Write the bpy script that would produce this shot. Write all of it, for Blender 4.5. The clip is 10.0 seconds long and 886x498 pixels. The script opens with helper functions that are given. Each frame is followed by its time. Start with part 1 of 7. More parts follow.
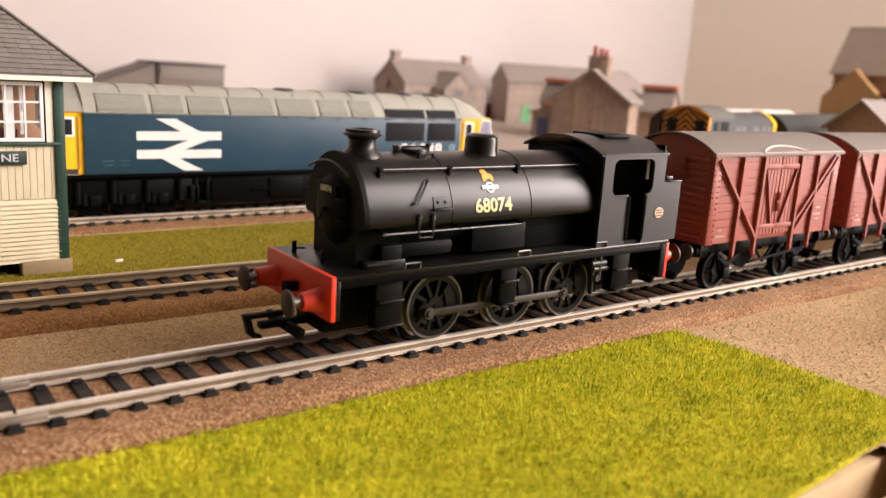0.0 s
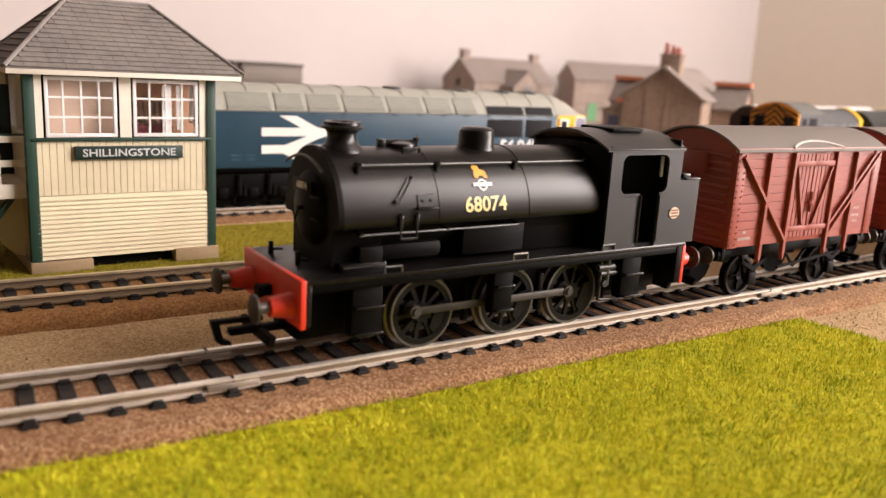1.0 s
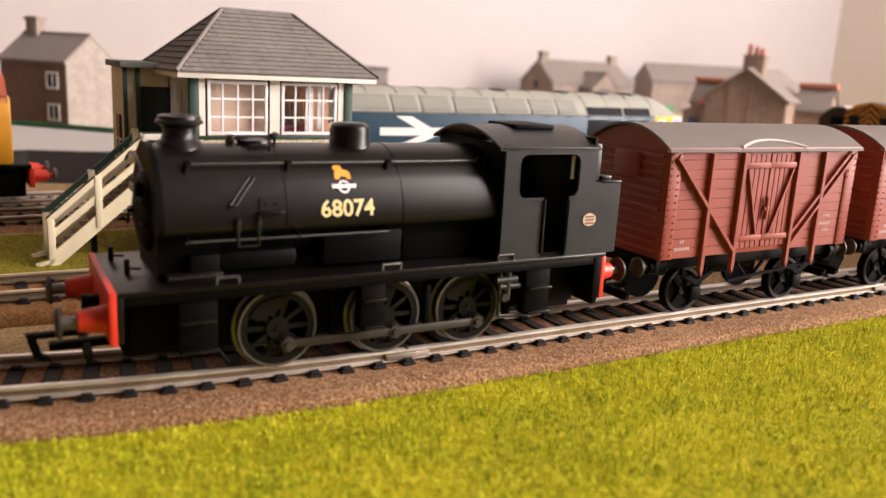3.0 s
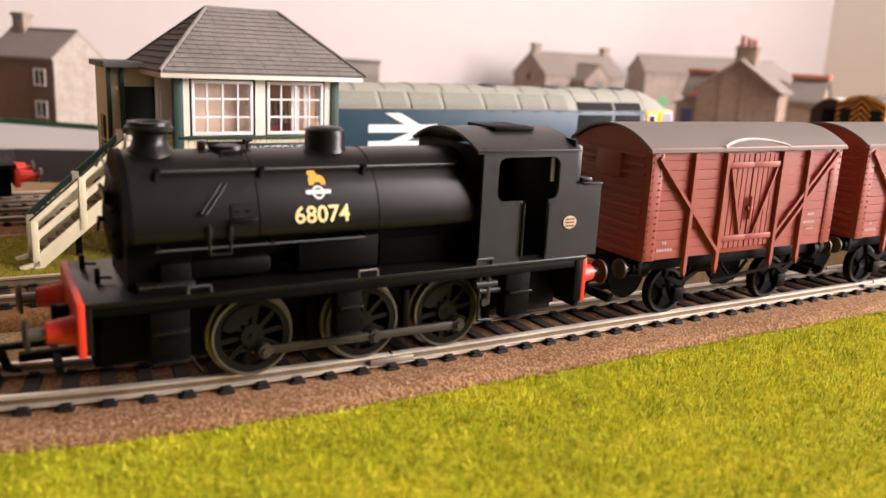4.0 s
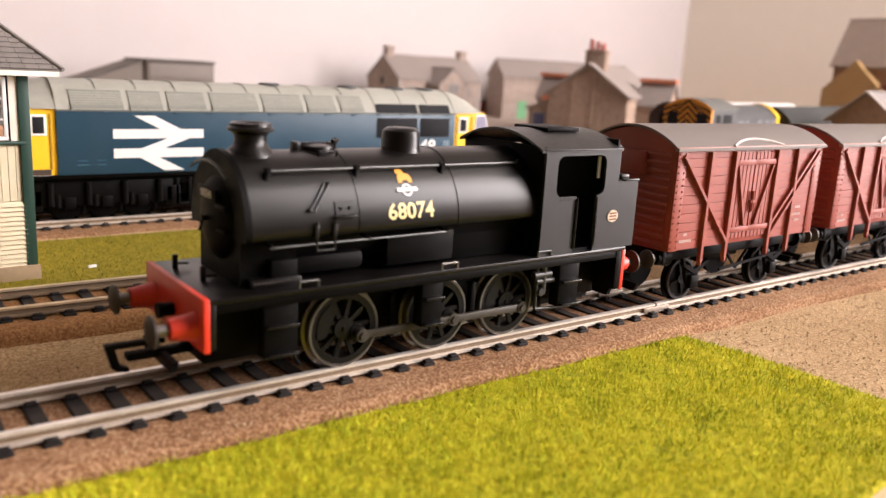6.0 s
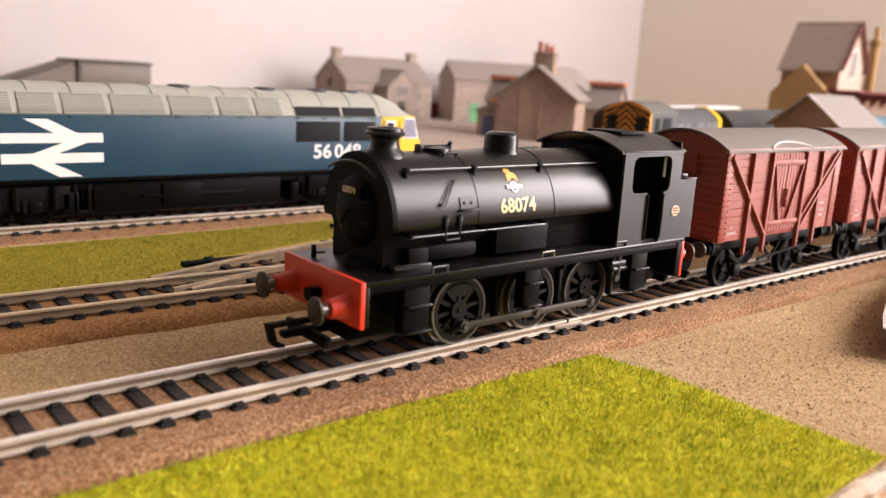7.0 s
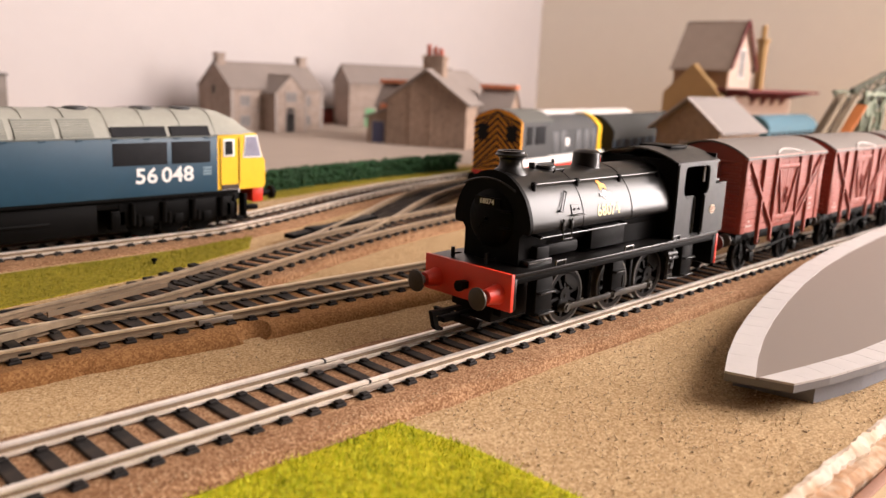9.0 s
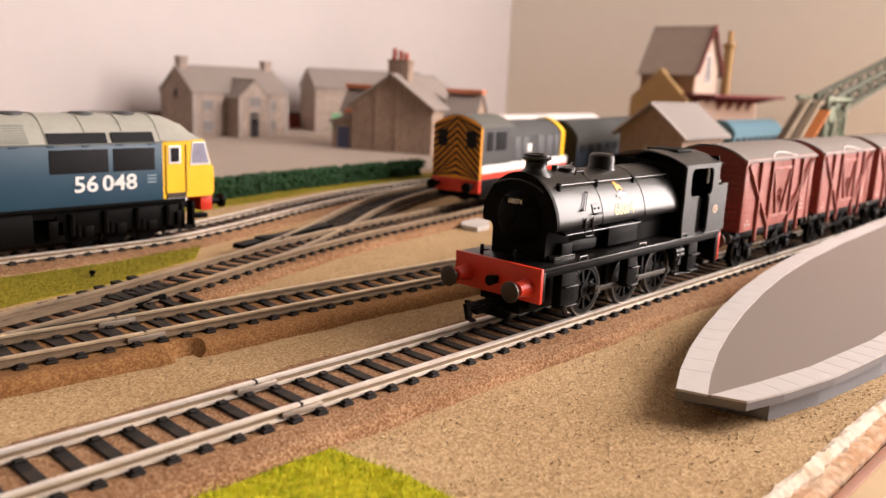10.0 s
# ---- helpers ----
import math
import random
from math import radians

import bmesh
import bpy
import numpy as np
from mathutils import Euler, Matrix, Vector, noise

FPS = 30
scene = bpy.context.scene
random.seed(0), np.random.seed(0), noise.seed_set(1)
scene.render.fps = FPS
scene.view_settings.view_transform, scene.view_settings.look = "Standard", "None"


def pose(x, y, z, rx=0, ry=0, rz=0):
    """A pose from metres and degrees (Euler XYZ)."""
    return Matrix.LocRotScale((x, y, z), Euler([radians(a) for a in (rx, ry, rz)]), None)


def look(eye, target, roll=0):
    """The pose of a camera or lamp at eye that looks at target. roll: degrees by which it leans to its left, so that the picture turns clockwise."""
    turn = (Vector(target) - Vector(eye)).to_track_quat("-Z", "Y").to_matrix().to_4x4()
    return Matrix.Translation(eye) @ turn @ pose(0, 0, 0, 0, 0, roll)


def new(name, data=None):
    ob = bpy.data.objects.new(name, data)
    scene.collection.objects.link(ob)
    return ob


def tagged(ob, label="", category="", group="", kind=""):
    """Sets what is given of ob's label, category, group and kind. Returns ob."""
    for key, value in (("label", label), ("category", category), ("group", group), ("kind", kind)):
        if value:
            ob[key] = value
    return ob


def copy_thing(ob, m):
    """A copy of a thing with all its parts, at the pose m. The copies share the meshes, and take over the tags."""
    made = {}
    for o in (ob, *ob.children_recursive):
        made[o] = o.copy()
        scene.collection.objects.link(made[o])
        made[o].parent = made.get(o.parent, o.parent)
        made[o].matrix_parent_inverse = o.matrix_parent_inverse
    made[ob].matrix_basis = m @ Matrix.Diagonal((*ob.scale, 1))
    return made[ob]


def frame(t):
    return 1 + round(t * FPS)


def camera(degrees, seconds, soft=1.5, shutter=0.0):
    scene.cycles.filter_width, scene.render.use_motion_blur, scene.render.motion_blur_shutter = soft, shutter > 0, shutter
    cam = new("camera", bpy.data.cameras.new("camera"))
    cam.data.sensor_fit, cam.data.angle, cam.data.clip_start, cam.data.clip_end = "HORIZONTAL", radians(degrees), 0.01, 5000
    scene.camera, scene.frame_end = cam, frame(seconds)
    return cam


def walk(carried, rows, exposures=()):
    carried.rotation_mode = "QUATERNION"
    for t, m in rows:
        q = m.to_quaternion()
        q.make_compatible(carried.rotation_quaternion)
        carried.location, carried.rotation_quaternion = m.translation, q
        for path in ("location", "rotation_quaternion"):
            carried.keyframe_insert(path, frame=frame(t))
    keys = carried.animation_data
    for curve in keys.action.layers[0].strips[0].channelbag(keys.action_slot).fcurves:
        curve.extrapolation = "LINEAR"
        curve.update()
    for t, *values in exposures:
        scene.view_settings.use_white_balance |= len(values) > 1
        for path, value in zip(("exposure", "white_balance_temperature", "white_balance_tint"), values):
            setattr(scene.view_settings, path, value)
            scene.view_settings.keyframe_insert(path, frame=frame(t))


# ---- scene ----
# A model railway in 4 mm scale. Lengths in the code are millimetres unless a name says otherwise; MM turns them into metres.
MM = 0.001

# ---- camera ----
cam = camera(57.0, 10.0, soft=1.4)
cam.data.dof.use_dof, cam.data.dof.focus_distance, cam.data.dof.aperture_fstop = True, 0.215, 19.0
PATH = [
    (0.0, -189.8, -148.4, 63.1, -37.27, -12.56, 3.68),
    (0.5, -204.4, -146.4, 61.0, -35.60, -12.65, 3.90),
    (1.0, -217.9, -144.8, 61.6, -33.89, -12.86, 3.37),
    (1.5, -229.8, -145.9, 60.6, -32.36, -12.88, 3.33),
    (2.0, -238.3, -149.1, 61.8, -31.09, -12.67, 3.09),
    (2.5, -243.0, -148.7, 61.1, -29.91, -12.98, 3.14),
    (2.7, -244.6, -149.4, 61.0, -29.57, -12.85, 3.10),
    (3.8, -244.9, -148.7, 61.9, -29.66, -13.55, 3.10),
    (4.0, -241.7, -148.7, 63.5, -29.90, -13.58, 2.80),
    (4.5, -237.6, -148.4, 63.5, -30.61, -13.41, 2.86),
    (5.0, -221.4, -145.0, 62.3, -32.88, -13.07, 3.09),
    (5.2, -212.6, -143.0, 62.7, -34.01, -12.85, 3.00),
    (6.3, -171.5, -136.3, 60.6, -38.34, -12.72, 3.40),
    (6.5, -167.7, -136.3, 60.4, -38.78, -12.63, 3.48),
    (7.0, -156.2, -134.8, 61.5, -40.02, -12.42, 3.41),
    (7.5, -141.9, -134.1, 63.9, -41.70, -12.01, 3.40),
    (8.0, -128.3, -132.6, 66.3, -43.31, -12.18, 2.95),
    (8.5, -120.0, -132.1, 68.1, -44.35, -12.48, 2.37),
    (9.0, -112.0, -132.2, 68.0, -45.38, -12.19, 2.56),
    (9.5, -104.1, -131.6, 66.8, -46.53, -11.92, 2.76),
    (10.0, -99.3, -131.2, 68.4, -47.17, -11.81, 2.65),
]


def aimed(x, y, z, yaw, pitch, roll):
    eye = Vector((x, y, z)) * MM
    a, b = radians(yaw), radians(pitch)
    ahead = Vector((-math.sin(a) * math.cos(b), math.cos(a) * math.cos(b), math.sin(b)))
    return look(eye, eye + ahead, roll)


walk(cam, [(t, aimed(*p)) for t, *p in PATH], exposures=[(0.0, -0.08, 6500, 10), (2.5, -0.05, 6450, 10), (4.0, 0.08, 6250, 10), (5.0, 0.19, 6150, 10), (6.5, -0.03, 6200, 10), (7.5, -0.05, 6250, 10), (8.5, -0.09, 6350, 10), (10.0, -0.27, 6500, 10)])

# how far the train has gone along its track, by time
TRAVEL = [
    (0.0, 0.0), (0.5, -23.8), (1.0, -46.9), (1.5, -71.6), (2.0, -92.8), (2.5, -108.8), (2.7, -113.5), (3.2, -120.3), (3.8, -120.0),
    (4.0, -119.6), (4.5, -103.8), (5.0, -80.6), (5.2, -69.2), (6.3, -2.2), (6.5, 10.0), (7.0, 41.0), (7.5, 69.6), (8.0, 96.8),
    (8.5, 123.8), (9.0, 149.7), (9.5, 167.3), (10.0, 183.7),
]

# ---- light: daylight from a window in the wall behind the camera, near its right-hand corner ----
world = bpy.data.worlds.new("sky")
scene.world = world
world.use_nodes = True
sky = world.node_tree.nodes.new("ShaderNodeTexSky")
sky.sky_type, sky.sun_disc, sky.sun_elevation, sky.sun_rotation = "NISHITA", False, radians(38), radians(150)
world.node_tree.links.new(sky.outputs[0], world.node_tree.nodes["Background"].inputs[0])
world.node_tree.nodes["Background"].inputs[1].default_value = 0.12
WINDOW_X, WINDOW_Y, WINDOW_Z, WINDOW_W, WINDOW_H = 770.0, -820.0, 870.0, 560.0, 1020.0
sunlit = bpy.data.lights.new("window_daylight", "AREA")
sunlit.shape, sunlit.size, sunlit.size_y, sunlit.energy = "RECTANGLE", WINDOW_W * MM, WINDOW_H * MM, 33.0
sunlit.color = (1.0, 0.875, 0.825)
lamp = new("window_daylight", sunlit)
lamp.matrix_world = look(Vector((WINDOW_X, WINDOW_Y + 6, WINDOW_Z)) * MM, Vector((WINDOW_X, WINDOW_Y + 900, WINDOW_Z)) * MM)
# an unseen window added in the east wall, same corner, for the tank's sheen
SIDE_Y, SIDE_Z, SIDE_W, SIDE_H = -560.0, 420.0, 420.0, 880.0
sidelight = bpy.data.lights.new("side_window_daylight", "AREA")
sidelight.shape, sidelight.size, sidelight.size_y, sidelight.energy = "RECTANGLE", SIDE_W * MM, SIDE_H * MM, 37.0
sidelight.color = (1.0, 0.875, 0.825)
side_lamp = new("side_window_daylight", sidelight)
side_lamp.matrix_world = look(Vector((1034, SIDE_Y, SIDE_Z)) * MM, Vector((0, SIDE_Y, SIDE_Z)) * MM)

# ---- materials ----
MATS = {}


def mat(name, color, rough=0.6, metal=0.0, vary=0.12, grain=900.0, bump=0.15, dirt=None, dirt_amount=0.0, dirt_scale=60.0, island=0.0, spec=0.5, coat=0.0, spread=0.08):
    """A procedural surface: two scales of colour noise, optional patchy dirt, fine relief."""
    if name in MATS:
        return MATS[name]
    m = bpy.data.materials.new(name)
    m.use_nodes = True
    n, k = m.node_tree.nodes, m.node_tree.links
    p = n["Principled BSDF"]
    tc = n.new("ShaderNodeTexCoord")
    fine, broad = n.new("ShaderNodeTexNoise"), n.new("ShaderNodeTexNoise")
    fine.inputs["Scale"].default_value, fine.inputs["Detail"].default_value = grain, 5
    broad.inputs["Scale"].default_value, broad.inputs["Detail"].default_value = grain * 0.09, 4
    for t in (fine, broad):
        k.new(tc.outputs["Object"], t.inputs["Vector"])
    add = n.new("ShaderNodeMath")
    add.operation = "ADD"
    k.new(fine.outputs["Fac"], add.inputs[0])
    k.new(broad.outputs["Fac"], add.inputs[1])
    src = add.outputs[0]
    if island:
        geo, mul = n.new("ShaderNodeNewGeometry"), n.new("ShaderNodeMath")
        mul.operation = "MULTIPLY_ADD"
        mul.inputs[1].default_value = island
        k.new(geo.outputs["Random Per Island"], mul.inputs[0])
        k.new(src, mul.inputs[2])
        src = mul.outputs[0]
    ramp = n.new("ShaderNodeMapRange")
    ramp.inputs["From Min"].default_value, ramp.inputs["From Max"].default_value = 0.6, 1.4 + island
    ramp.inputs["To Min"].default_value, ramp.inputs["To Max"].default_value = 1 - vary, 1 + vary
    k.new(src, ramp.inputs["Value"])
    scale = n.new("ShaderNodeVectorMath")
    scale.operation = "SCALE"
    scale.inputs[0].default_value = color
    k.new(ramp.outputs[0], scale.inputs["Scale"])
    out = scale.outputs[0]
    if dirt:
        patch, cut, mix = n.new("ShaderNodeTexNoise"), n.new("ShaderNodeMapRange"), n.new("ShaderNodeMix")
        patch.inputs["Scale"].default_value, patch.inputs["Detail"].default_value = dirt_scale, 6
        k.new(tc.outputs["Object"], patch.inputs["Vector"])
        cut.inputs["From Min"].default_value, cut.inputs["From Max"].default_value = 0.45, 0.7
        cut.inputs["To Max"].default_value = dirt_amount
        k.new(patch.outputs["Fac"], cut.inputs["Value"])
        mix.data_type = "RGBA"
        k.new(cut.outputs[0], mix.inputs["Factor"])
        k.new(out, mix.inputs["A"])
        mix.inputs["B"].default_value = (*dirt, 1)
        out = mix.outputs["Result"]
    k.new(out, p.inputs["Base Color"])
    p.inputs["Metallic"].default_value = metal
    p.inputs["Specular IOR Level"].default_value = spec
    p.inputs["Coat Weight"].default_value = coat
    rr = n.new("ShaderNodeMapRange")
    rr.inputs["From Min"].default_value, rr.inputs["From Max"].default_value = 0.6, 1.4
    rr.inputs["To Min"].default_value, rr.inputs["To Max"].default_value = max(0.05, rough - spread), min(1, rough + spread)
    k.new(add.outputs[0], rr.inputs["Value"])
    k.new(rr.outputs[0], p.inputs["Roughness"])
    if bump:
        b = n.new("ShaderNodeBump")
        b.inputs["Strength"].default_value, b.inputs["Distance"].default_value = bump, 0.3 * MM
        k.new(fine.outputs["Fac"], b.inputs["Height"])
        k.new(b.outputs["Normal"], p.inputs["Normal"])
    MATS[name] = m
    return m


def speckled(name, low, mid, high, cell, bump, rough=0.95, broad_scale=25.0):
    """Granular ground: every small cell has a shade of its own between three colours, with broad stains."""
    m = bpy.data.materials.new(name)
    m.use_nodes = True
    n, k = m.node_tree.nodes, m.node_tree.links
    p = n["Principled BSDF"]
    tc, vor, noi, big = n.new("ShaderNodeTexCoord"), n.new("ShaderNodeTexVoronoi"), n.new("ShaderNodeTexNoise"), n.new("ShaderNodeTexNoise")
    vor.inputs["Scale"].default_value = 1 / (cell * MM)
    noi.inputs["Scale"].default_value, noi.inputs["Detail"].default_value = 0.6 / (cell * MM), 6
    big.inputs["Scale"].default_value, big.inputs["Detail"].default_value = broad_scale, 5
    for t in (vor, noi, big):
        k.new(tc.outputs["Object"], t.inputs["Vector"])
    sep = n.new("ShaderNodeSeparateColor")
    k.new(vor.outputs["Color"], sep.inputs[0])
    a1, a2 = n.new("ShaderNodeMath"), n.new("ShaderNodeMath")
    a1.operation = a2.operation = "MULTIPLY_ADD"
    a1.inputs[1].default_value, a1.inputs[2].default_value = 0.45, -0.1
    k.new(sep.outputs[0], a1.inputs[0])
    a2.inputs[1].default_value = 0.5
    k.new(noi.outputs["Fac"], a2.inputs[0])
    k.new(a1.outputs[0], a2.inputs[2])
    a3 = n.new("ShaderNodeMath")
    a3.operation = "MULTIPLY_ADD"
    a3.inputs[1].default_value = 0.35
    k.new(big.outputs["Fac"], a3.inputs[0])
    k.new(a2.outputs[0], a3.inputs[2])
    ramp = n.new("ShaderNodeValToRGB")
    ramp.color_ramp.elements[0].position, ramp.color_ramp.elements[0].color = 0.25, (*low, 1)
    ramp.color_ramp.elements[1].position, ramp.color_ramp.elements[1].color = 0.85, (*high, 1)
    e = ramp.color_ramp.elements.new(0.52)
    e.color = (*mid, 1)
    k.new(a3.outputs[0], ramp.inputs[0])
    k.new(ramp.outputs[0], p.inputs["Base Color"])
    p.inputs["Roughness"].default_value = rough
    p.inputs["Specular IOR Level"].default_value = 0.2
    b = n.new("ShaderNodeBump")
    b.inputs["Strength"].default_value, b.inputs["Distance"].default_value = bump, 0.5 * cell * MM
    k.new(a2.outputs[0], b.inputs["Height"])
    k.new(b.outputs["Normal"], p.inputs["Normal"])
    return m


def glass_mat(name, tint=(0.9, 0.92, 0.92), rough=0.03):
    m = bpy.data.materials.new(name)
    m.use_nodes = True
    n, k = m.node_tree.nodes, m.node_tree.links
    p = n["Principled BSDF"]
    p.inputs["Base Color"].default_value = (*tint, 1)
    p.inputs["Transmission Weight"].default_value = 1.0
    p.inputs["IOR"].default_value = 1.45
    p.inputs["Roughness"].default_value = rough
    return m


BLACK = mat("satin_black_paint", (0.0042, 0.0034, 0.0030), 0.32, vary=0.1, grain=500, bump=0.0, spec=0.37, spread=0.02)
BLACK_DULL = mat("dull_black_plastic", (0.0024, 0.0021, 0.0020), 0.5, vary=0.25, grain=700, bump=0.04, spec=0.07)
CAB_BLACK = mat("matt_black_cab_paint", (0.0105, 0.0104, 0.012), 0.44, vary=0.15, grain=500, bump=0.04)
WHEEL_BLACK = mat("satin_black_wheel", (0.0055, 0.005, 0.0047), 0.36, vary=0.2, grain=500, bump=0.03, spec=0.25)
RED = mat("red_buffer_beam_paint", (0.62, 0.034, 0.013), 0.42, vary=0.1, grain=400, bump=0.05)
STEEL = mat("wheel_steel", (0.17, 0.16, 0.15), 0.36, 0.8, vary=0.2, grain=600, bump=0.05)
ROD = mat("tarnished_rod_steel", (0.030, 0.024, 0.016), 0.5, 0.1, vary=0.25, grain=500, bump=0.05)
RAIL = mat("nickel_rail", (0.90, 0.85, 0.77), 0.42, 0.75, vary=0.14, grain=300, bump=0.06, dirt=(0.42, 0.33, 0.22), dirt_amount=0.22, dirt_scale=120)
SLEEPER = mat("black_sleeper_plastic", (0.017, 0.0145, 0.0135), 0.62, vary=0.3, grain=800, bump=0.25, dirt=(0.085, 0.06, 0.042), dirt_amount=0.38, dirt_scale=150, spec=0.15)
BAUXITE = mat("bauxite_brown_wagon_paint", (0.285, 0.059, 0.038), 0.5, spec=0.36, vary=0.13, grain=500, bump=0.08, dirt=(0.20, 0.048, 0.034), dirt_amount=0.35, dirt_scale=90)
WROOF = mat("grey_wagon_roof", (0.175, 0.150, 0.134), 0.6, vary=0.1, grain=450, bump=0.06, spec=0.3)
WHITE = mat("white_transfer", (0.75, 0.74, 0.72), 0.5, vary=0.04, bump=0.0)
CREAM_NUM = mat("cream_transfer", (0.80, 0.66, 0.30), 0.5, vary=0.05, bump=0.0)
GOLD = mat("orange_yellow_transfer", (0.80, 0.36, 0.04), 0.5, vary=0.08, bump=0.0)
BLUE = mat("rail_blue_paint", (0.009, 0.046, 0.082), 0.5, vary=0.12, grain=350, bump=0.05, dirt=(0.03, 0.06, 0.09), dirt_amount=0.4, dirt_scale=45)
DROOF = mat("pale_grey_green_roof", (0.315, 0.31, 0.265), 0.6, vary=0.1, grain=400, bump=0.06)
YELLOW = mat("warning_yellow_paint", (0.86, 0.50, 0.012), 0.45, vary=0.07, grain=350, bump=0.04)
DARK_GRILLE = mat("dark_grille", (0.016, 0.016, 0.018), 0.75, vary=0.3, grain=2500, bump=0.08, spec=0.15)
CREAM = mat("cream_card", (0.72, 0.64, 0.44), 0.7, vary=0.07, grain=350, bump=0.1, dirt=(0.5, 0.4, 0.24), dirt_amount=0.3, dirt_scale=40)
GREEN = mat("dark_green_paint", (0.012, 0.045, 0.030), 0.55, vary=0.15, grain=400, bump=0.08)
SLATE = mat("grey_slate", (0.19, 0.17, 0.155), 0.7, vary=0.28, grain=420, bump=0.25, dirt=(0.27, 0.24, 0.21), dirt_amount=0.5, dirt_scale=70)
SLATE_B = mat("brown_shingle", (0.12, 0.085, 0.065), 0.75, vary=0.25, grain=420, bump=0.25)
CREAM_WHITE = mat("cream_white_trim_paint", (0.80, 0.75, 0.64), 0.6, vary=0.06, grain=350, bump=0.08, dirt=(0.55, 0.46, 0.33), dirt_amount=0.25, dirt_scale=60)
WFRAME = mat("white_window_frame", (0.80, 0.79, 0.78), 0.5, vary=0.04, grain=300, bump=0.03)
STONE = mat("printed_stone_card", (0.36, 0.285, 0.24), 0.85, vary=0.32, grain=330, bump=0.3, dirt=(0.24, 0.185, 0.15), dirt_amount=0.6, dirt_scale=110)
STONE_B = mat("warm_brown_stone_card", (0.34, 0.245, 0.185), 0.85, vary=0.36, grain=330, bump=0.3, dirt=(0.17, 0.115, 0.085), dirt_amount=0.5, dirt_scale=210)
ROOF_C = mat("grey_printed_roof", (0.27, 0.228, 0.205), 0.85, vary=0.12, grain=400, bump=0.15)
TERRA = mat("orange_ridge_tile", (0.58, 0.20, 0.10), 0.8, vary=0.12, grain=400, bump=0.1)
OCHRE = mat("ochre_brick", (0.36, 0.22, 0.09), 0.85, vary=0.14, grain=400, bump=0.2)
PINK = mat("pale_render", (0.52, 0.39, 0.32), 0.85, vary=0.06, grain=300, bump=0.1)
MAROON = mat("maroon_valance", (0.16, 0.03, 0.035), 0.7, vary=0.15, grain=300, bump=0.05)
WOOD = mat("pale_softwood", (0.62, 0.46, 0.27), 0.7, vary=0.12, grain=160, bump=0.1)
FOAM_WHITE = mat("torn_white_foam", (0.56, 0.47, 0.38), 0.9, vary=0.3, grain=350, bump=0.8, dirt=(0.40, 0.25, 0.13), dirt_amount=0.95, dirt_scale=110)
PLAT_TOP = mat("grey_card_platform", (0.205, 0.164, 0.136), 0.85, vary=0.04, grain=500, bump=0.04)
PLAT_EDGE = mat("white_platform_slab", (0.50, 0.465, 0.445), 0.8, vary=0.06, grain=300, bump=0.05)
WALL = mat("cream_white_wall_paint", (0.575, 0.53, 0.52), 0.9, vary=0.025, grain=45, bump=0.12)
# East wall colour raised above WALL to make up for scarce light there.
WALL_B = mat("warm_cream_wall_paint", (0.86, 0.80, 0.70), 0.9, vary=0.02, grain=45, bump=0.12)
OLD_RAIL = mat("yellowed_nickel_rail", (0.70, 0.58, 0.40), 0.42, 0.7, vary=0.2, grain=300, bump=0.08, dirt=(0.30, 0.22, 0.13), dirt_amount=0.4, dirt_scale=120)
DARK_RAIL = mat("tarnished_dark_rail", (0.44, 0.34, 0.23), 0.42, 0.65, vary=0.3, grain=300, bump=0.1)
# Web tone holds both tarnish and the shade under the rail head.
RAIL_WEB = mat("tarnished_rail_web", (0.21, 0.15, 0.095), 0.55, 0.35, vary=0.25, grain=300, bump=0.1)
# Unseen walls and ceiling, kept dark to deepen reflections and cut bounced light.
DARK_ROOM = mat("brown_papered_wall", (0.16, 0.12, 0.09), 0.9, vary=0.06, grain=40, bump=0.1)
CEILING = mat("dull_beige_ceiling_paint", (0.22, 0.20, 0.185), 0.9, vary=0.02, grain=45, bump=0.1)
ROAD = mat("grey_card_road", (0.35, 0.285, 0.235), 0.9, vary=0.08, grain=300, bump=0.1)
HEDGE = mat("dark_hedge_foam", (0.014, 0.055, 0.016), 0.9, vary=0.4, grain=420, bump=0.8, island=0.6)
GRASS_MAT = speckled("grass_mat_base", (0.27, 0.24, 0.009), (0.43, 0.40, 0.011), (0.58, 0.50, 0.020), 1.1, 0.5)
OLIVE_MAT = speckled("olive_grass_base", (0.14, 0.115, 0.009), (0.225, 0.185, 0.013), (0.30, 0.24, 0.022), 1.0, 0.4)
BALLAST = speckled("brown_foam_ballast", (0.12, 0.055, 0.024), (0.235, 0.118, 0.055), (0.49, 0.31, 0.18), 0.38, 0.9)
BALLAST_DARK = speckled("dark_brown_foam_ballast", (0.145, 0.063, 0.020), (0.235, 0.113, 0.040), (0.35, 0.19, 0.08), 0.42, 0.9)
BALLAST_BLACK = speckled("sooty_ballast", (0.035, 0.022, 0.014), (0.075, 0.05, 0.032), (0.17, 0.12, 0.08), 0.8, 0.9)
SCATTER = speckled("tan_scatter_ground", (0.22, 0.135, 0.060), (0.40, 0.262, 0.128), (0.62, 0.46, 0.27), 0.40, 0.9, broad_scale=18)
GRIT = mat("mixed_grit", (0.60, 0.45, 0.285), 0.9, vary=0.32, grain=60, bump=0.1, island=2.0)
PANE = glass_mat("clear_window_pane", (0.97, 0.95, 0.94), rough=0.10)


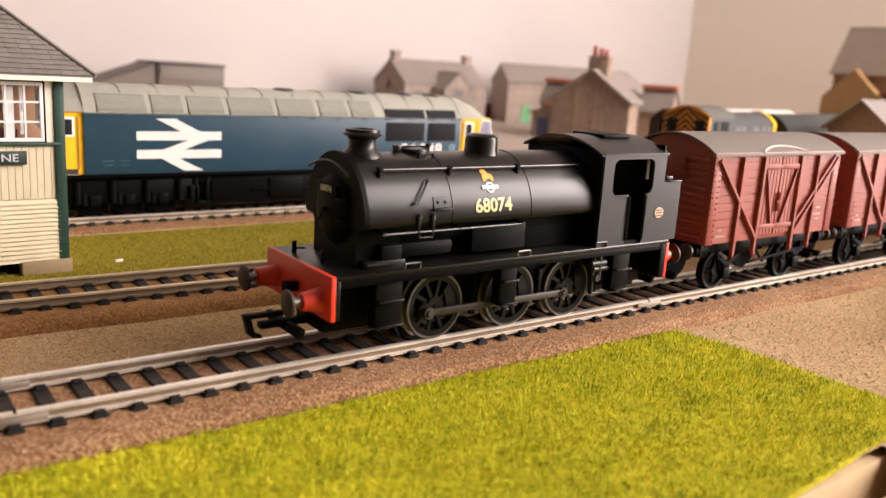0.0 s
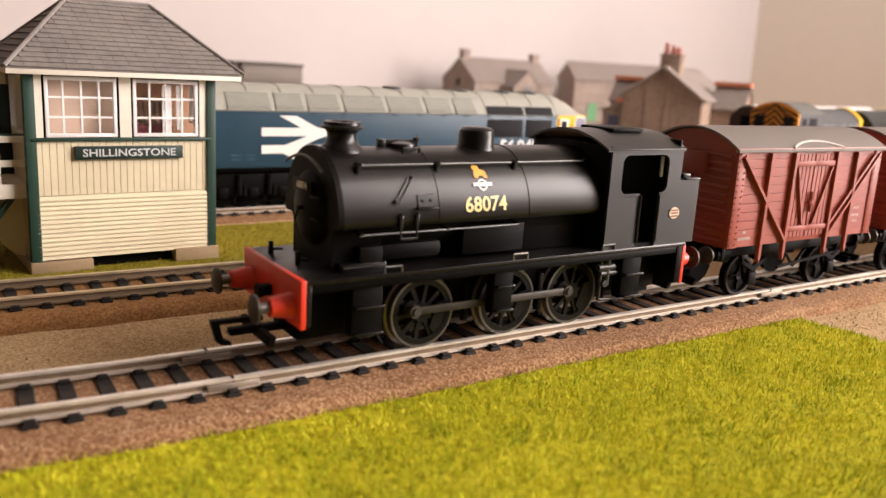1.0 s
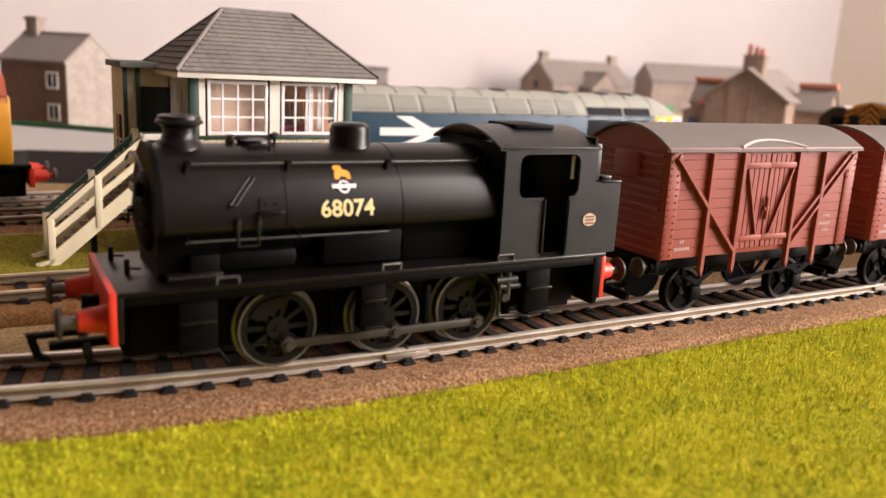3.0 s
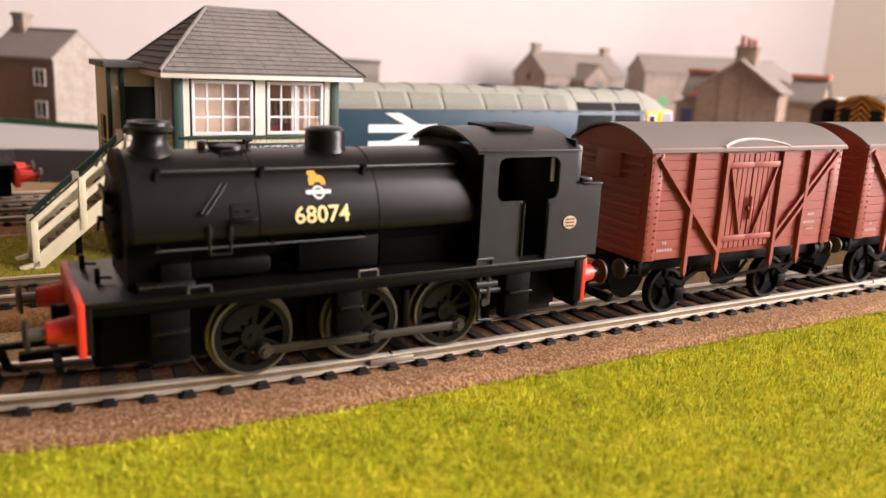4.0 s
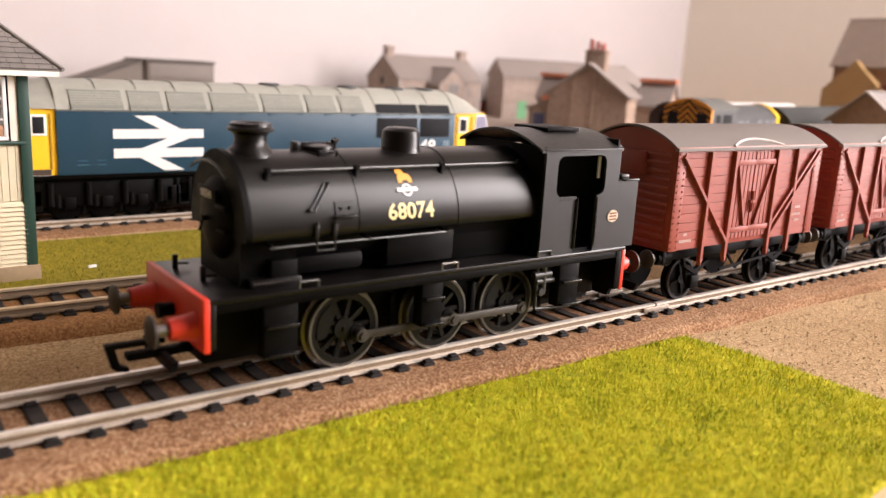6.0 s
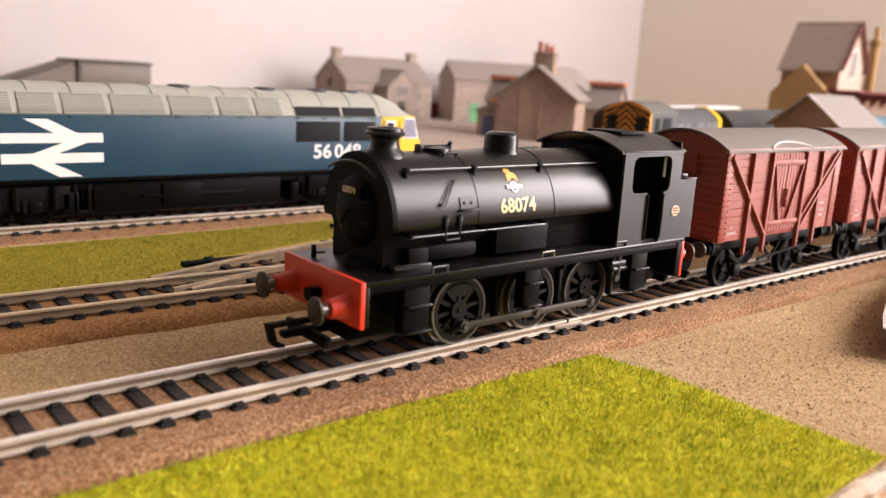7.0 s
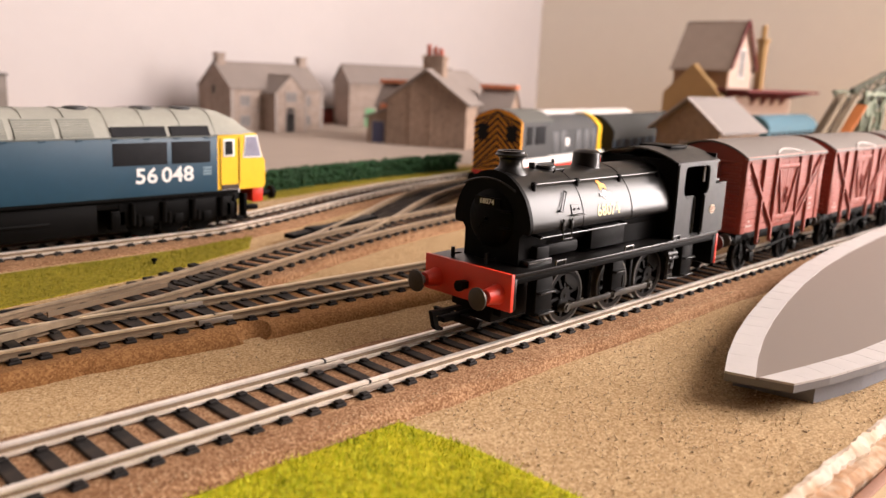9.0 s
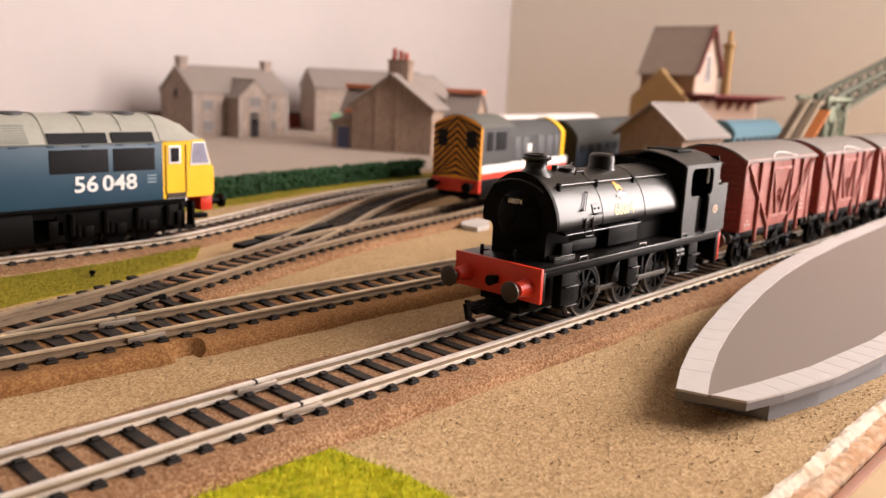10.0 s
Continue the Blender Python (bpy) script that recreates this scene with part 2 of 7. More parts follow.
def blade_mat(name, a, b, c):
    m = bpy.data.materials.new(name)
    m.use_nodes = True
    n, k = m.node_tree.nodes, m.node_tree.links
    p = n["Principled BSDF"]
    geo, ramp, tc, noi, mix = n.new("ShaderNodeNewGeometry"), n.new("ShaderNodeValToRGB"), n.new("ShaderNodeTexCoord"), n.new("ShaderNodeTexNoise"), n.new("ShaderNodeMath")
    noi.inputs["Scale"].default_value, noi.inputs["Detail"].default_value = 110, 4
    k.new(tc.outputs["Object"], noi.inputs["Vector"])
    mix.operation = "MULTIPLY_ADD"
    mix.inputs[1].default_value = 0.58
    k.new(geo.outputs["Random Per Island"], mix.inputs[0])
    cut = n.new("ShaderNodeMapRange")
    cut.inputs["From Min"].default_value, cut.inputs["From Max"].default_value, cut.inputs["To Max"].default_value = 0.32, 0.68, 0.40
    k.new(noi.outputs["Fac"], cut.inputs["Value"])
    k.new(cut.outputs[0], mix.inputs[2])
    el = ramp.color_ramp.elements
    el[0].position, el[0].color = 0.12, (*a, 1)
    el[1].position, el[1].color = 0.9, (*c, 1)
    el.new(0.5).color = (*b, 1)
    k.new(mix.outputs[0], ramp.inputs[0])
    k.new(ramp.outputs[0], p.inputs["Base Color"])
    p.inputs["Roughness"].default_value = 0.75
    p.inputs["Specular IOR Level"].default_value = 0.25
    return m


BLADES = blade_mat("static_grass_fibre", (0.22, 0.28, 0.012), (0.51, 0.555, 0.013), (0.86, 0.73, 0.06))
OLIVE_BLADES = blade_mat("olive_grass_fibre", (0.12, 0.12, 0.009), (0.225, 0.195, 0.013), (0.33, 0.265, 0.022))


# ---- building helpers ----
class Shape:
    """Gathers solids, in millimetres, into one mesh."""

    def __init__(self):
        self.v, self.f = [], []

    def add(self, verts, faces):
        o = len(self.v)
        self.v += [tuple(p) for p in verts]
        self.f += [tuple(i + o for i in f) for f in faces]
        return self

    def box(self, x0, x1, y0, y1, z0, z1, c=0.0):
        """A box; c: the width of its chamfered edges."""
        if c <= 0:
            p = [(x, y, z) for x in (x0, x1) for y in (y0, y1) for z in (z0, z1)]
            return self.add(p, [(0, 1, 3, 2), (4, 6, 7, 5), (0, 4, 5, 1), (2, 3, 7, 6), (0, 2, 6, 4), (1, 5, 7, 3)])
        c = min(c, (x1 - x0) * 0.45, (y1 - y0) * 0.45, (z1 - z0) * 0.45)
        bm = bmesh.new()
        bmesh.ops.create_cube(bm, size=1)
        for q in bm.verts:
            q.co = Vector(((x0 + x1) / 2 + q.co.x * (x1 - x0), (y0 + y1) / 2 + q.co.y * (y1 - y0), (z0 + z1) / 2 + q.co.z * (z1 - z0)))
        bmesh.ops.bevel(bm, geom=bm.edges[:], offset=c, segments=2, affect="EDGES", profile=0.5)
        return self.take(bm)

    def take(self, bm):
        bm.verts.index_update()
        self.add([q.co[:] for q in bm.verts], [[q.index for q in f.verts] for f in bm.faces])
        bm.free()
        return self

    def tube(self, a, b, r, r2=None, seg=12):
        """A solid round bar from a to b."""
        a, b = Vector(a), Vector(b)
        r2 = r if r2 is None else r2
        d = (b - a).normalized()
        u = d.orthogonal().normalized()
        w = d.cross(u)
        p = [a + (u * math.cos(i * math.tau / seg) + w * math.sin(i * math.tau / seg)) * r for i in range(seg)]
        p += [b + (u * math.cos(i * math.tau / seg) + w * math.sin(i * math.tau / seg)) * r2 for i in range(seg)]
        f = [(i, (i + 1) % seg, seg + (i + 1) % seg, seg + i) for i in range(seg)] + [tuple(range(seg))[::-1], tuple(range(seg, 2 * seg))]
        return self.add(p, f)

    def lathe(self, profile, at=(0, 0, 0), axis="z", seg=24):
        """Turns (radius, height) pairs about an axis through at."""
        p, n = [], len(profile)
        for i in range(seg):
            c, s = math.cos(i * math.tau / seg), math.sin(i * math.tau / seg)
            for r, h in profile:
                q = {"z": (r * c, r * s, h), "x": (h, r * c, r * s), "y": (r * s, h, r * c)}[axis]
                p.append((q[0] + at[0], q[1] + at[1], q[2] + at[2]))
        f = [(i * n + j, ((i + 1) % seg) * n + j, ((i + 1) % seg) * n + j + 1, i * n + j + 1) for i in range(seg) for j in range(n - 1)]
        if profile[0] != profile[-1]:
            f += [tuple(i * n for i in range(seg))[::-1], tuple(i * n + n - 1 for i in range(seg))]
        return self.add(p, f)

    def prism(self, outline, axis, a, b):
        """Pushes a flat outline along an axis: for x pairs are (y, z), for y (x, z), for z (x, y)."""
        put = {"x": lambda q, h: (h, q[0], q[1]), "y": lambda q, h: (q[0], h, q[1]), "z": lambda q, h: (q[0], q[1], h)}[axis]
        n = len(outline)
        p = [put(q, a) for q in outline] + [put(q, b) for q in outline]
        f = [(i, (i + 1) % n, n + (i + 1) % n, n + i) for i in range(n)] + [tuple(range(n))[::-1], tuple(range(n, 2 * n))]
        return self.add(p, f)

    def bar(self, a, b, w, h, up=(0, 0, 1)):
        """A square bar from a to b, w wide and h high."""
        a, b = Vector(a), Vector(b)
        d = (b - a).normalized()
        s = d.cross(Vector(up)).normalized() * (w / 2)
        t = s.cross(d).normalized() * (h / 2)
        p = [e + i * s + j * t for e in (a, b) for i, j in ((-1, -1), (1, -1), (1, 1), (-1, 1))]
        return self.add(p, [(0, 1, 2, 3)[::-1], (4, 5, 6, 7), (0, 1, 5, 4), (1, 2, 6, 5), (2, 3, 7, 6), (3, 0, 4, 7)])

    def shell(self, arc, axis, a, b, thick):
        """A curved sheet: an open arc of pairs pushed along an axis, with a thickness below it."""
        inner = [(q[0], q[1] - thick) for q in arc]
        return self.prism(arc + inner[::-1], axis, a, b)

    def mesh(self, name, smooth=False):
        me = bpy.data.meshes.new(name)
        me.from_pydata([(x * MM, y * MM, z * MM) for x, y, z in self.v], [], self.f)
        bm = bmesh.new()
        bm.from_mesh(me)
        bmesh.ops.recalc_face_normals(bm, faces=bm.faces[:])
        bm.to_mesh(me)
        bm.free()
        if smooth:
            me.polygons.foreach_set("use_smooth", [True] * len(me.polygons))
            me.set_sharp_from_angle(angle=radians(38))
        return me


def part(name, shape, material, parent=None, label="", smooth=True):
    """Links a shape as one mesh object under a thing or a part."""
    me = shape if isinstance(shape, bpy.types.Mesh) else shape.mesh(name, smooth)
    if not me.materials:
        me.materials.append(material)
    ob = new(name, me)
    if parent:
        ob.parent = parent
    if label:
        tagged(ob, label)
    return ob


def thing(name, label, category, x=0.0, y=0.0, z=0.0, turn=0.0, group="", kind=""):
    """An empty at a thing's base, which its parts hang on."""
    e = new(name)
    e.empty_display_size = 0.01
    e.matrix_world = pose(x * MM, y * MM, z * MM, 0, 0, turn)
    return tagged(e, label, category, group, kind)


def lettering(body, size, thick=0.12, align="CENTER", heavy=0.0):
    """The outline of a line of letters as (vertices, faces) in the xy plane, size millimetres high."""
    cu = bpy.data.curves.new("letters", "FONT")
    cu.body, cu.size, cu.extrude, cu.align_x, cu.align_y = body, size, thick / 2, align, "CENTER"
    cu.resolution_u = 3
    cu.offset = heavy
    cu.space_word = 0.55
    ob = bpy.data.objects.new("letters", cu)
    scene.collection.objects.link(ob)
    me = bpy.data.meshes.new_from_object(ob.evaluated_get(bpy.context.evaluated_depsgraph_get()))
    v, f = [q.co[:] for q in me.vertices], [tuple(q.vertices) for q in me.polygons]
    bpy.data.objects.remove(ob)
    bpy.data.curves.remove(cu)
    bpy.data.meshes.remove(me)
    return v, f


def arc(half, low, high, n=12, power=2.0):
    """An arched profile from -half to half, from low at the sides to high in the middle."""
    return [(-half + 2 * half * i / n, low + (high - low) * (1 - abs(-1 + 2 * i / n) ** power)) for i in range(n + 1)]


# ---- the room ----
def room():
    x0, x1, y0, y1, z0, z1 = -1700, 1040, -820, 790, -800, 1500
    part("wall_north", Shape().box(x0 - 60, x1 + 60, y1, y1 + 60, z0, z1), WALL, smooth=False)
    part("wall_west", Shape().box(x0 - 60, x0, y0 - 60, y1, z0, z1), DARK_ROOM, smooth=False)
    a, b = WINDOW_X - WINDOW_W / 2, WINDOW_X + WINDOW_W / 2
    c, d = WINDOW_Z - WINDOW_H / 2, WINDOW_Z + WINDOW_H / 2
    g, h = SIDE_Y - SIDE_W / 2, SIDE_Y + SIDE_W / 2
    i, j = SIDE_Z - SIDE_H / 2, SIDE_Z + SIDE_H / 2
    s = Shape().box(x1, x1 + 60, y0 - 60, g, z0, z1).box(x1, x1 + 60, h, y1, z0, z1).box(x1, x1 + 60, g, h, z0, i).box(x1, x1 + 60, g, h, j, z1)
    part("wall_east", s, WALL_B, smooth=False)
    s = Shape().box(x0, a, y0 - 60, y0, z0, z1).box(b, x1, y0 - 60, y0, z0, z1).box(a, b, y0 - 60, y0, z0, c).box(a, b, y0 - 60, y0, d, z1)
    part("wall_south", s, DARK_ROOM, smooth=False)
    part("ceiling", Shape().box(x0, x1, y0, y1, z1, z1 + 40), CEILING, smooth=False)
    # The floor is unseen too and only closes the room in a dark tone.
    part("floor", Shape().box(x0, x1, y0, y1, z0 - 40, z0), mat("room_carpet", (0.20, 0.16, 0.12), 0.95, grain=300, bump=0.5), smooth=False)
    for n in ("wall_north", "wall_east", "wall_west", "wall_south", "ceiling", "floor"):
        tagged(bpy.data.objects[n], {"floor": "unseen brown room floor"}.get(n, "unseen room ceiling, toned down to limit bounced light" if n == "ceiling" else "unseen brown room wall, kept dark for deeper blacks" if n in ("wall_west", "wall_south") else "plain cream painted plaster room wall"), n.split("_")[0], kind="structure")
    w = thing("window_1", "white framed daylight window of the room", "window", kind="structure")
    f = Shape()
    for x in (a, (a + b) / 2 - 20, b - 40):
        f.box(x, x + 40, y0 - 50, y0 - 10, c, d, 3)
    f.box(a, b, y0 - 48, y0 - 12, c, c + 40, 3).box(a, b, y0 - 48, y0 - 12, d - 40, d, 3)
    part("window_frame", f, WFRAME, w)
    w = thing("window_2", "unseen white framed window added near the room's corner", "window", kind="structure")
    f = Shape()
    for y in (g, h - 40):
        f.box(x1 + 10, x1 + 50, y, y + 40, i, j, 3)
    f.box(x1 + 12, x1 + 48, g, h, i, i + 40, 3).box(x1 + 12, x1 + 48, g, h, j - 40, j, 3)
    part("window_frame", f, WFRAME, w)


room()

# ---- the baseboard and the ground on it ----
GROUND = -6.5


def sheet(name, outline, z, material, label, category, thick=2.0, kind="structure"):
    """A sheet of ground within an outline of (x, y), with a turned-down rim."""
    bm = bmesh.new()
    vs = [bm.verts.new((x, y, z)) for x, y in outline]
    face = bm.faces.new(vs)
    if face.normal.z < 0:
        face.normal_flip()
    rim = bmesh.ops.extrude_face_region(bm, geom=[face])
    for q in rim["geom"]:
        if isinstance(q, bmesh.types.BMVert):
            q.co.z -= thick
    s = Shape().take(bm)
    ob = part(name, s, material, smooth=False)
    return tagged(ob, label, category, kind=kind)


def baseboard():
    # tan ground scatter over the whole board, as a fine grid with small lumps
    s = Shape()
    xs = [-460 + 9.0 * i for i in range(69)] + [180 + 30.0 * i for i in range(29)]
    ys = [-81 + 7.0 * i for i in range(24)] + [90 + 22.0 * i for i in range(32)]
    n = len(ys)
    p = [(x, y, GROUND + 0.35 * noise.noise(Vector((x, y, 0)) * 0.06) + 0.2 * noise.noise(Vector((x, y, 3)) * 0.2)) for x in xs for y in ys]
    s.add(p, [(i * n + j, (i + 1) * n + j, (i + 1) * n + j + 1, i * n + j + 1) for i in range(len(xs) - 1) for j in range(n - 1)])
    tagged(part("ground", s, SCATTER), "tan and brown scattered sandy ground of the layout", "ground", kind="structure")
    b = Shape().box(-460, 1040, -82, 788, -24, -8.2)
    tagged(part("baseboard", b, WOOD, smooth=False), "pale wooden layout baseboard under the ground", "baseboard", kind="structure")
    # the near edge: torn white foam, a brown layer, then a pale timber batten lower down

    def ragged(y_in, y_out, z_in, z_out, rough_y, rough_z, seed, x0=-24.0, x1=420.0, step=0.9):
        """A torn strip along the edge: its outer lip and crest wander at two scales."""
        s, n = Shape(), int((x1 - x0) / step)
        for i in range(n + 1):
            x = x0 + i * step
            a = noise.noise(Vector((x * 0.08, seed, 0))) + 0.6 * noise.noise(Vector((x * 0.35, seed, 5)))
            b = noise.noise(Vector((x * 0.12, seed, 9))) + 0.7 * noise.noise(Vector((x * 0.5, seed, 2)))
            c = noise.noise(Vector((x * 0.9, seed, 4)))
            s.v += [(x, y_in + 0.8 * b, GROUND - 0.6), (x, y_in - 0.5 + 0.5 * a, z_in + rough_z * b), (x, (y_in + y_out) / 2 + 0.6 * c, z_in + rough_z * (0.6 * a + 0.5 * c)), (x, y_out + rough_y * a, z_out + rough_z * c), (x, y_out + 0.3 + rough_y * a * 0.7, z_out - 2.6)]
        s.f += [(i * 5 + j, i * 5 + j + 1, (i + 1) * 5 + j + 1, (i + 1) * 5 + j) for i in range(n) for j in range(4)]
        return s

    tagged(part("foam_edge", ragged(-80.4, -83.4, GROUND + 0.5, GROUND - 0.9, 1.3, 0.75, 3), FOAM_WHITE), "torn white foam lip along the board's edge", "board edge", kind="structure")
    tagged(part("fibre_edge", ragged(-82.6, -87.0, -8.4, -9.6, 0.9, 0.7, 8), mat("torn_brown_fibre", (0.36, 0.20, 0.10), 0.9, vary=0.4, grain=420, bump=0.8, dirt=(0.62, 0.5, 0.36), dirt_amount=0.8, dirt_scale=260)), "frayed brown fibreboard layer under the foam", "board edge", kind="structure")
    tagged(part("timber_batten", Shape().box(-460, 1000, -122, -87.4, -40, -11.0, 1.0), WOOD), "pale softwood batten along the layout's front", "batten", kind="structure")
    tagged(part("pink_strip", Shape().box(-20, 700, -89.6, -87.3, -13, -10.6, 0.3), mat("pinkish_edge_tape", (0.42, 0.22, 0.15), 0.7, vary=0.15)), "thin pinkish brown strip along the batten", "strip", kind="structure")


baseboard()


def blades(name, outline, count, z, long, wide, material, label, seed):
    """A mat of short standing fibres within an outline, all in one mesh."""
    rng = np.random.default_rng(seed)
    o = np.array(outline, float)
    lo, hi = o.min(0), o.max(0)

    def inside(q):
        r = np.zeros(len(q), bool)
        for (ax, ay), (bx, by) in zip(o, np.roll(o, -1, 0)):
            hit = (ay > q[:, 1]) != (by > q[:, 1])
            r ^= hit & (q[:, 0] < (bx - ax) * (q[:, 1] - ay) / (by - ay + 1e-9) + ax)
        return r

    q = lo + (hi - lo) * rng.random((count * 3, 2))
    q = q[inside(q)][:count]
    n = len(q)
    ang, lean, lan = rng.random(n) * math.tau, rng.random(n) * math.tau, rng.random(n) * 1.1 + 0.1
    ln = long * (0.55 + 0.7 * rng.random(n))
    side = np.stack([np.cos(ang), np.sin(ang), 0 * ang], 1) * (wide / 2)
    base = np.c_[q, np.full(n, z - 0.25)]
    tip = base + np.stack([np.cos(lean) * np.sin(lan), np.sin(lean) * np.sin(lan), np.cos(lan)], 1) * ln[:, None]
    v = np.stack([base - side, base + side, tip], 1).reshape(-1, 3) * MM
    me = bpy.data.meshes.new(name)
    me.vertices.add(3 * n)
    me.vertices.foreach_set("co", v.ravel())
    me.loops.add(3 * n)
    me.loops.foreach_set("vertex_index", np.arange(3 * n))
    me.polygons.add(n)
    me.polygons.foreach_set("loop_start", np.arange(n) * 3)
    me.update(calc_edges=True)
    me.materials.append(material)
    tagged(new(name, me), label, "grass", kind="stuff")


LAWN = [(-470, -7), (-330, -4.5), (-246, -4.5), (-200, -9.0), (-128, -10.4), (-50, -11.2), (-1.2, -11.6), (2.5, -30), (3, -60), (4, -79.5), (-30, -80.5), (-60, -83), (-470, -86)]
sheet("grass_mat", LAWN, GROUND + 0.6, GRASS_MAT, "bright yellow-green static grass mat", "grass", thick=1.2)
blades("grass", LAWN, 150000, GROUND + 0.6, 1.7, 0.26, BLADES, "bright yellow-green short static grass fibres", 3)
STRIP = [(-470, 96), (-230, 97), (-60, 108), (-38, 124), (22, 138), (66, 156), (80, 176), (37, 167), (-26, 165), (-470, 166)]
sheet("grass_strip", STRIP, GROUND + 0.5, OLIVE_MAT, "dull olive grass strip between the tracks", "grass", thick=1.0)
blades("grass_fibres", STRIP, 45000, GROUND + 0.5, 1.3, 0.3, OLIVE_BLADES, "dull olive grass fibres between the tracks", 5)
VERGE = [(120, 252), (240, 286), (420, 302), (420, 322), (240, 312), (120, 286)]
sheet("verge", VERGE, GROUND + 0.5, OLIVE_MAT, "olive grass verge in front of the hedge", "grass", thick=1.0)
sheet("road", [(100, 330), (420, 335), (700, 330), (900, 420), (900, 770), (200, 770), (60, 560)], GROUND + 0.9, ROAD, "plain grey-brown card road and yard round the houses", "road", thick=1.0)


# ---- tracks ----
def smooth_line(points, step):
    """Points of a smooth line through the given ones, about step apart, with headings."""
    pts = [Vector((x, y)) for x, y in points]
    pts = [pts[0] * 2 - pts[1]] + pts + [pts[-1] * 2 - pts[-2]]
    fine = []
    for a, b, c, d in zip(pts, pts[1:], pts[2:], pts[3:]):
        for i in range(24):
            t = i / 24
            fine.append(0.5 * ((2 * b) + (c - a) * t + (2 * a - 5 * b + 4 * c - d) * t * t + (3 * b - a - 3 * c + d) * t ** 3))
    fine.append(pts[-2])
    out, carry = [], 0.0
    for p, q in zip(fine, fine[1:]):
        far = (q - p).length
        while carry <= far:
            out.append((p + (q - p) * (carry / far), (q - p).normalized()))
            carry += step
        carry -= far
    return out


RAIL_PROFILE = [(-1.15, -2.35), (1.15, -2.35), (1.15, -2.0), (0.3, -1.75), (0.3, -0.85), (0.72, -0.6), (0.72, -0.08), (0.55, 0.0), (-0.55, 0.0), (-0.72, -0.08), (-0.72, -0.6), (-0.3, -0.85), (-0.3, -1.75), (-1.15, -2.0)]


def sleeper_mesh():
    s = Shape().box(-1.5, 1.5, -11.2, 11.2, -3.6, -2.35, 0.3)
    for v in (-8.35, 8.35):
        for a in (-1, 1):
            s.box(-1.0, 1.0, v + a * 1.9 - 0.75, v + a * 1.9 + 0.75, -2.4, -1.75, 0.2)
    me = s.mesh("sleeper", False)
    me.materials.append(SLEEPER)
    return me


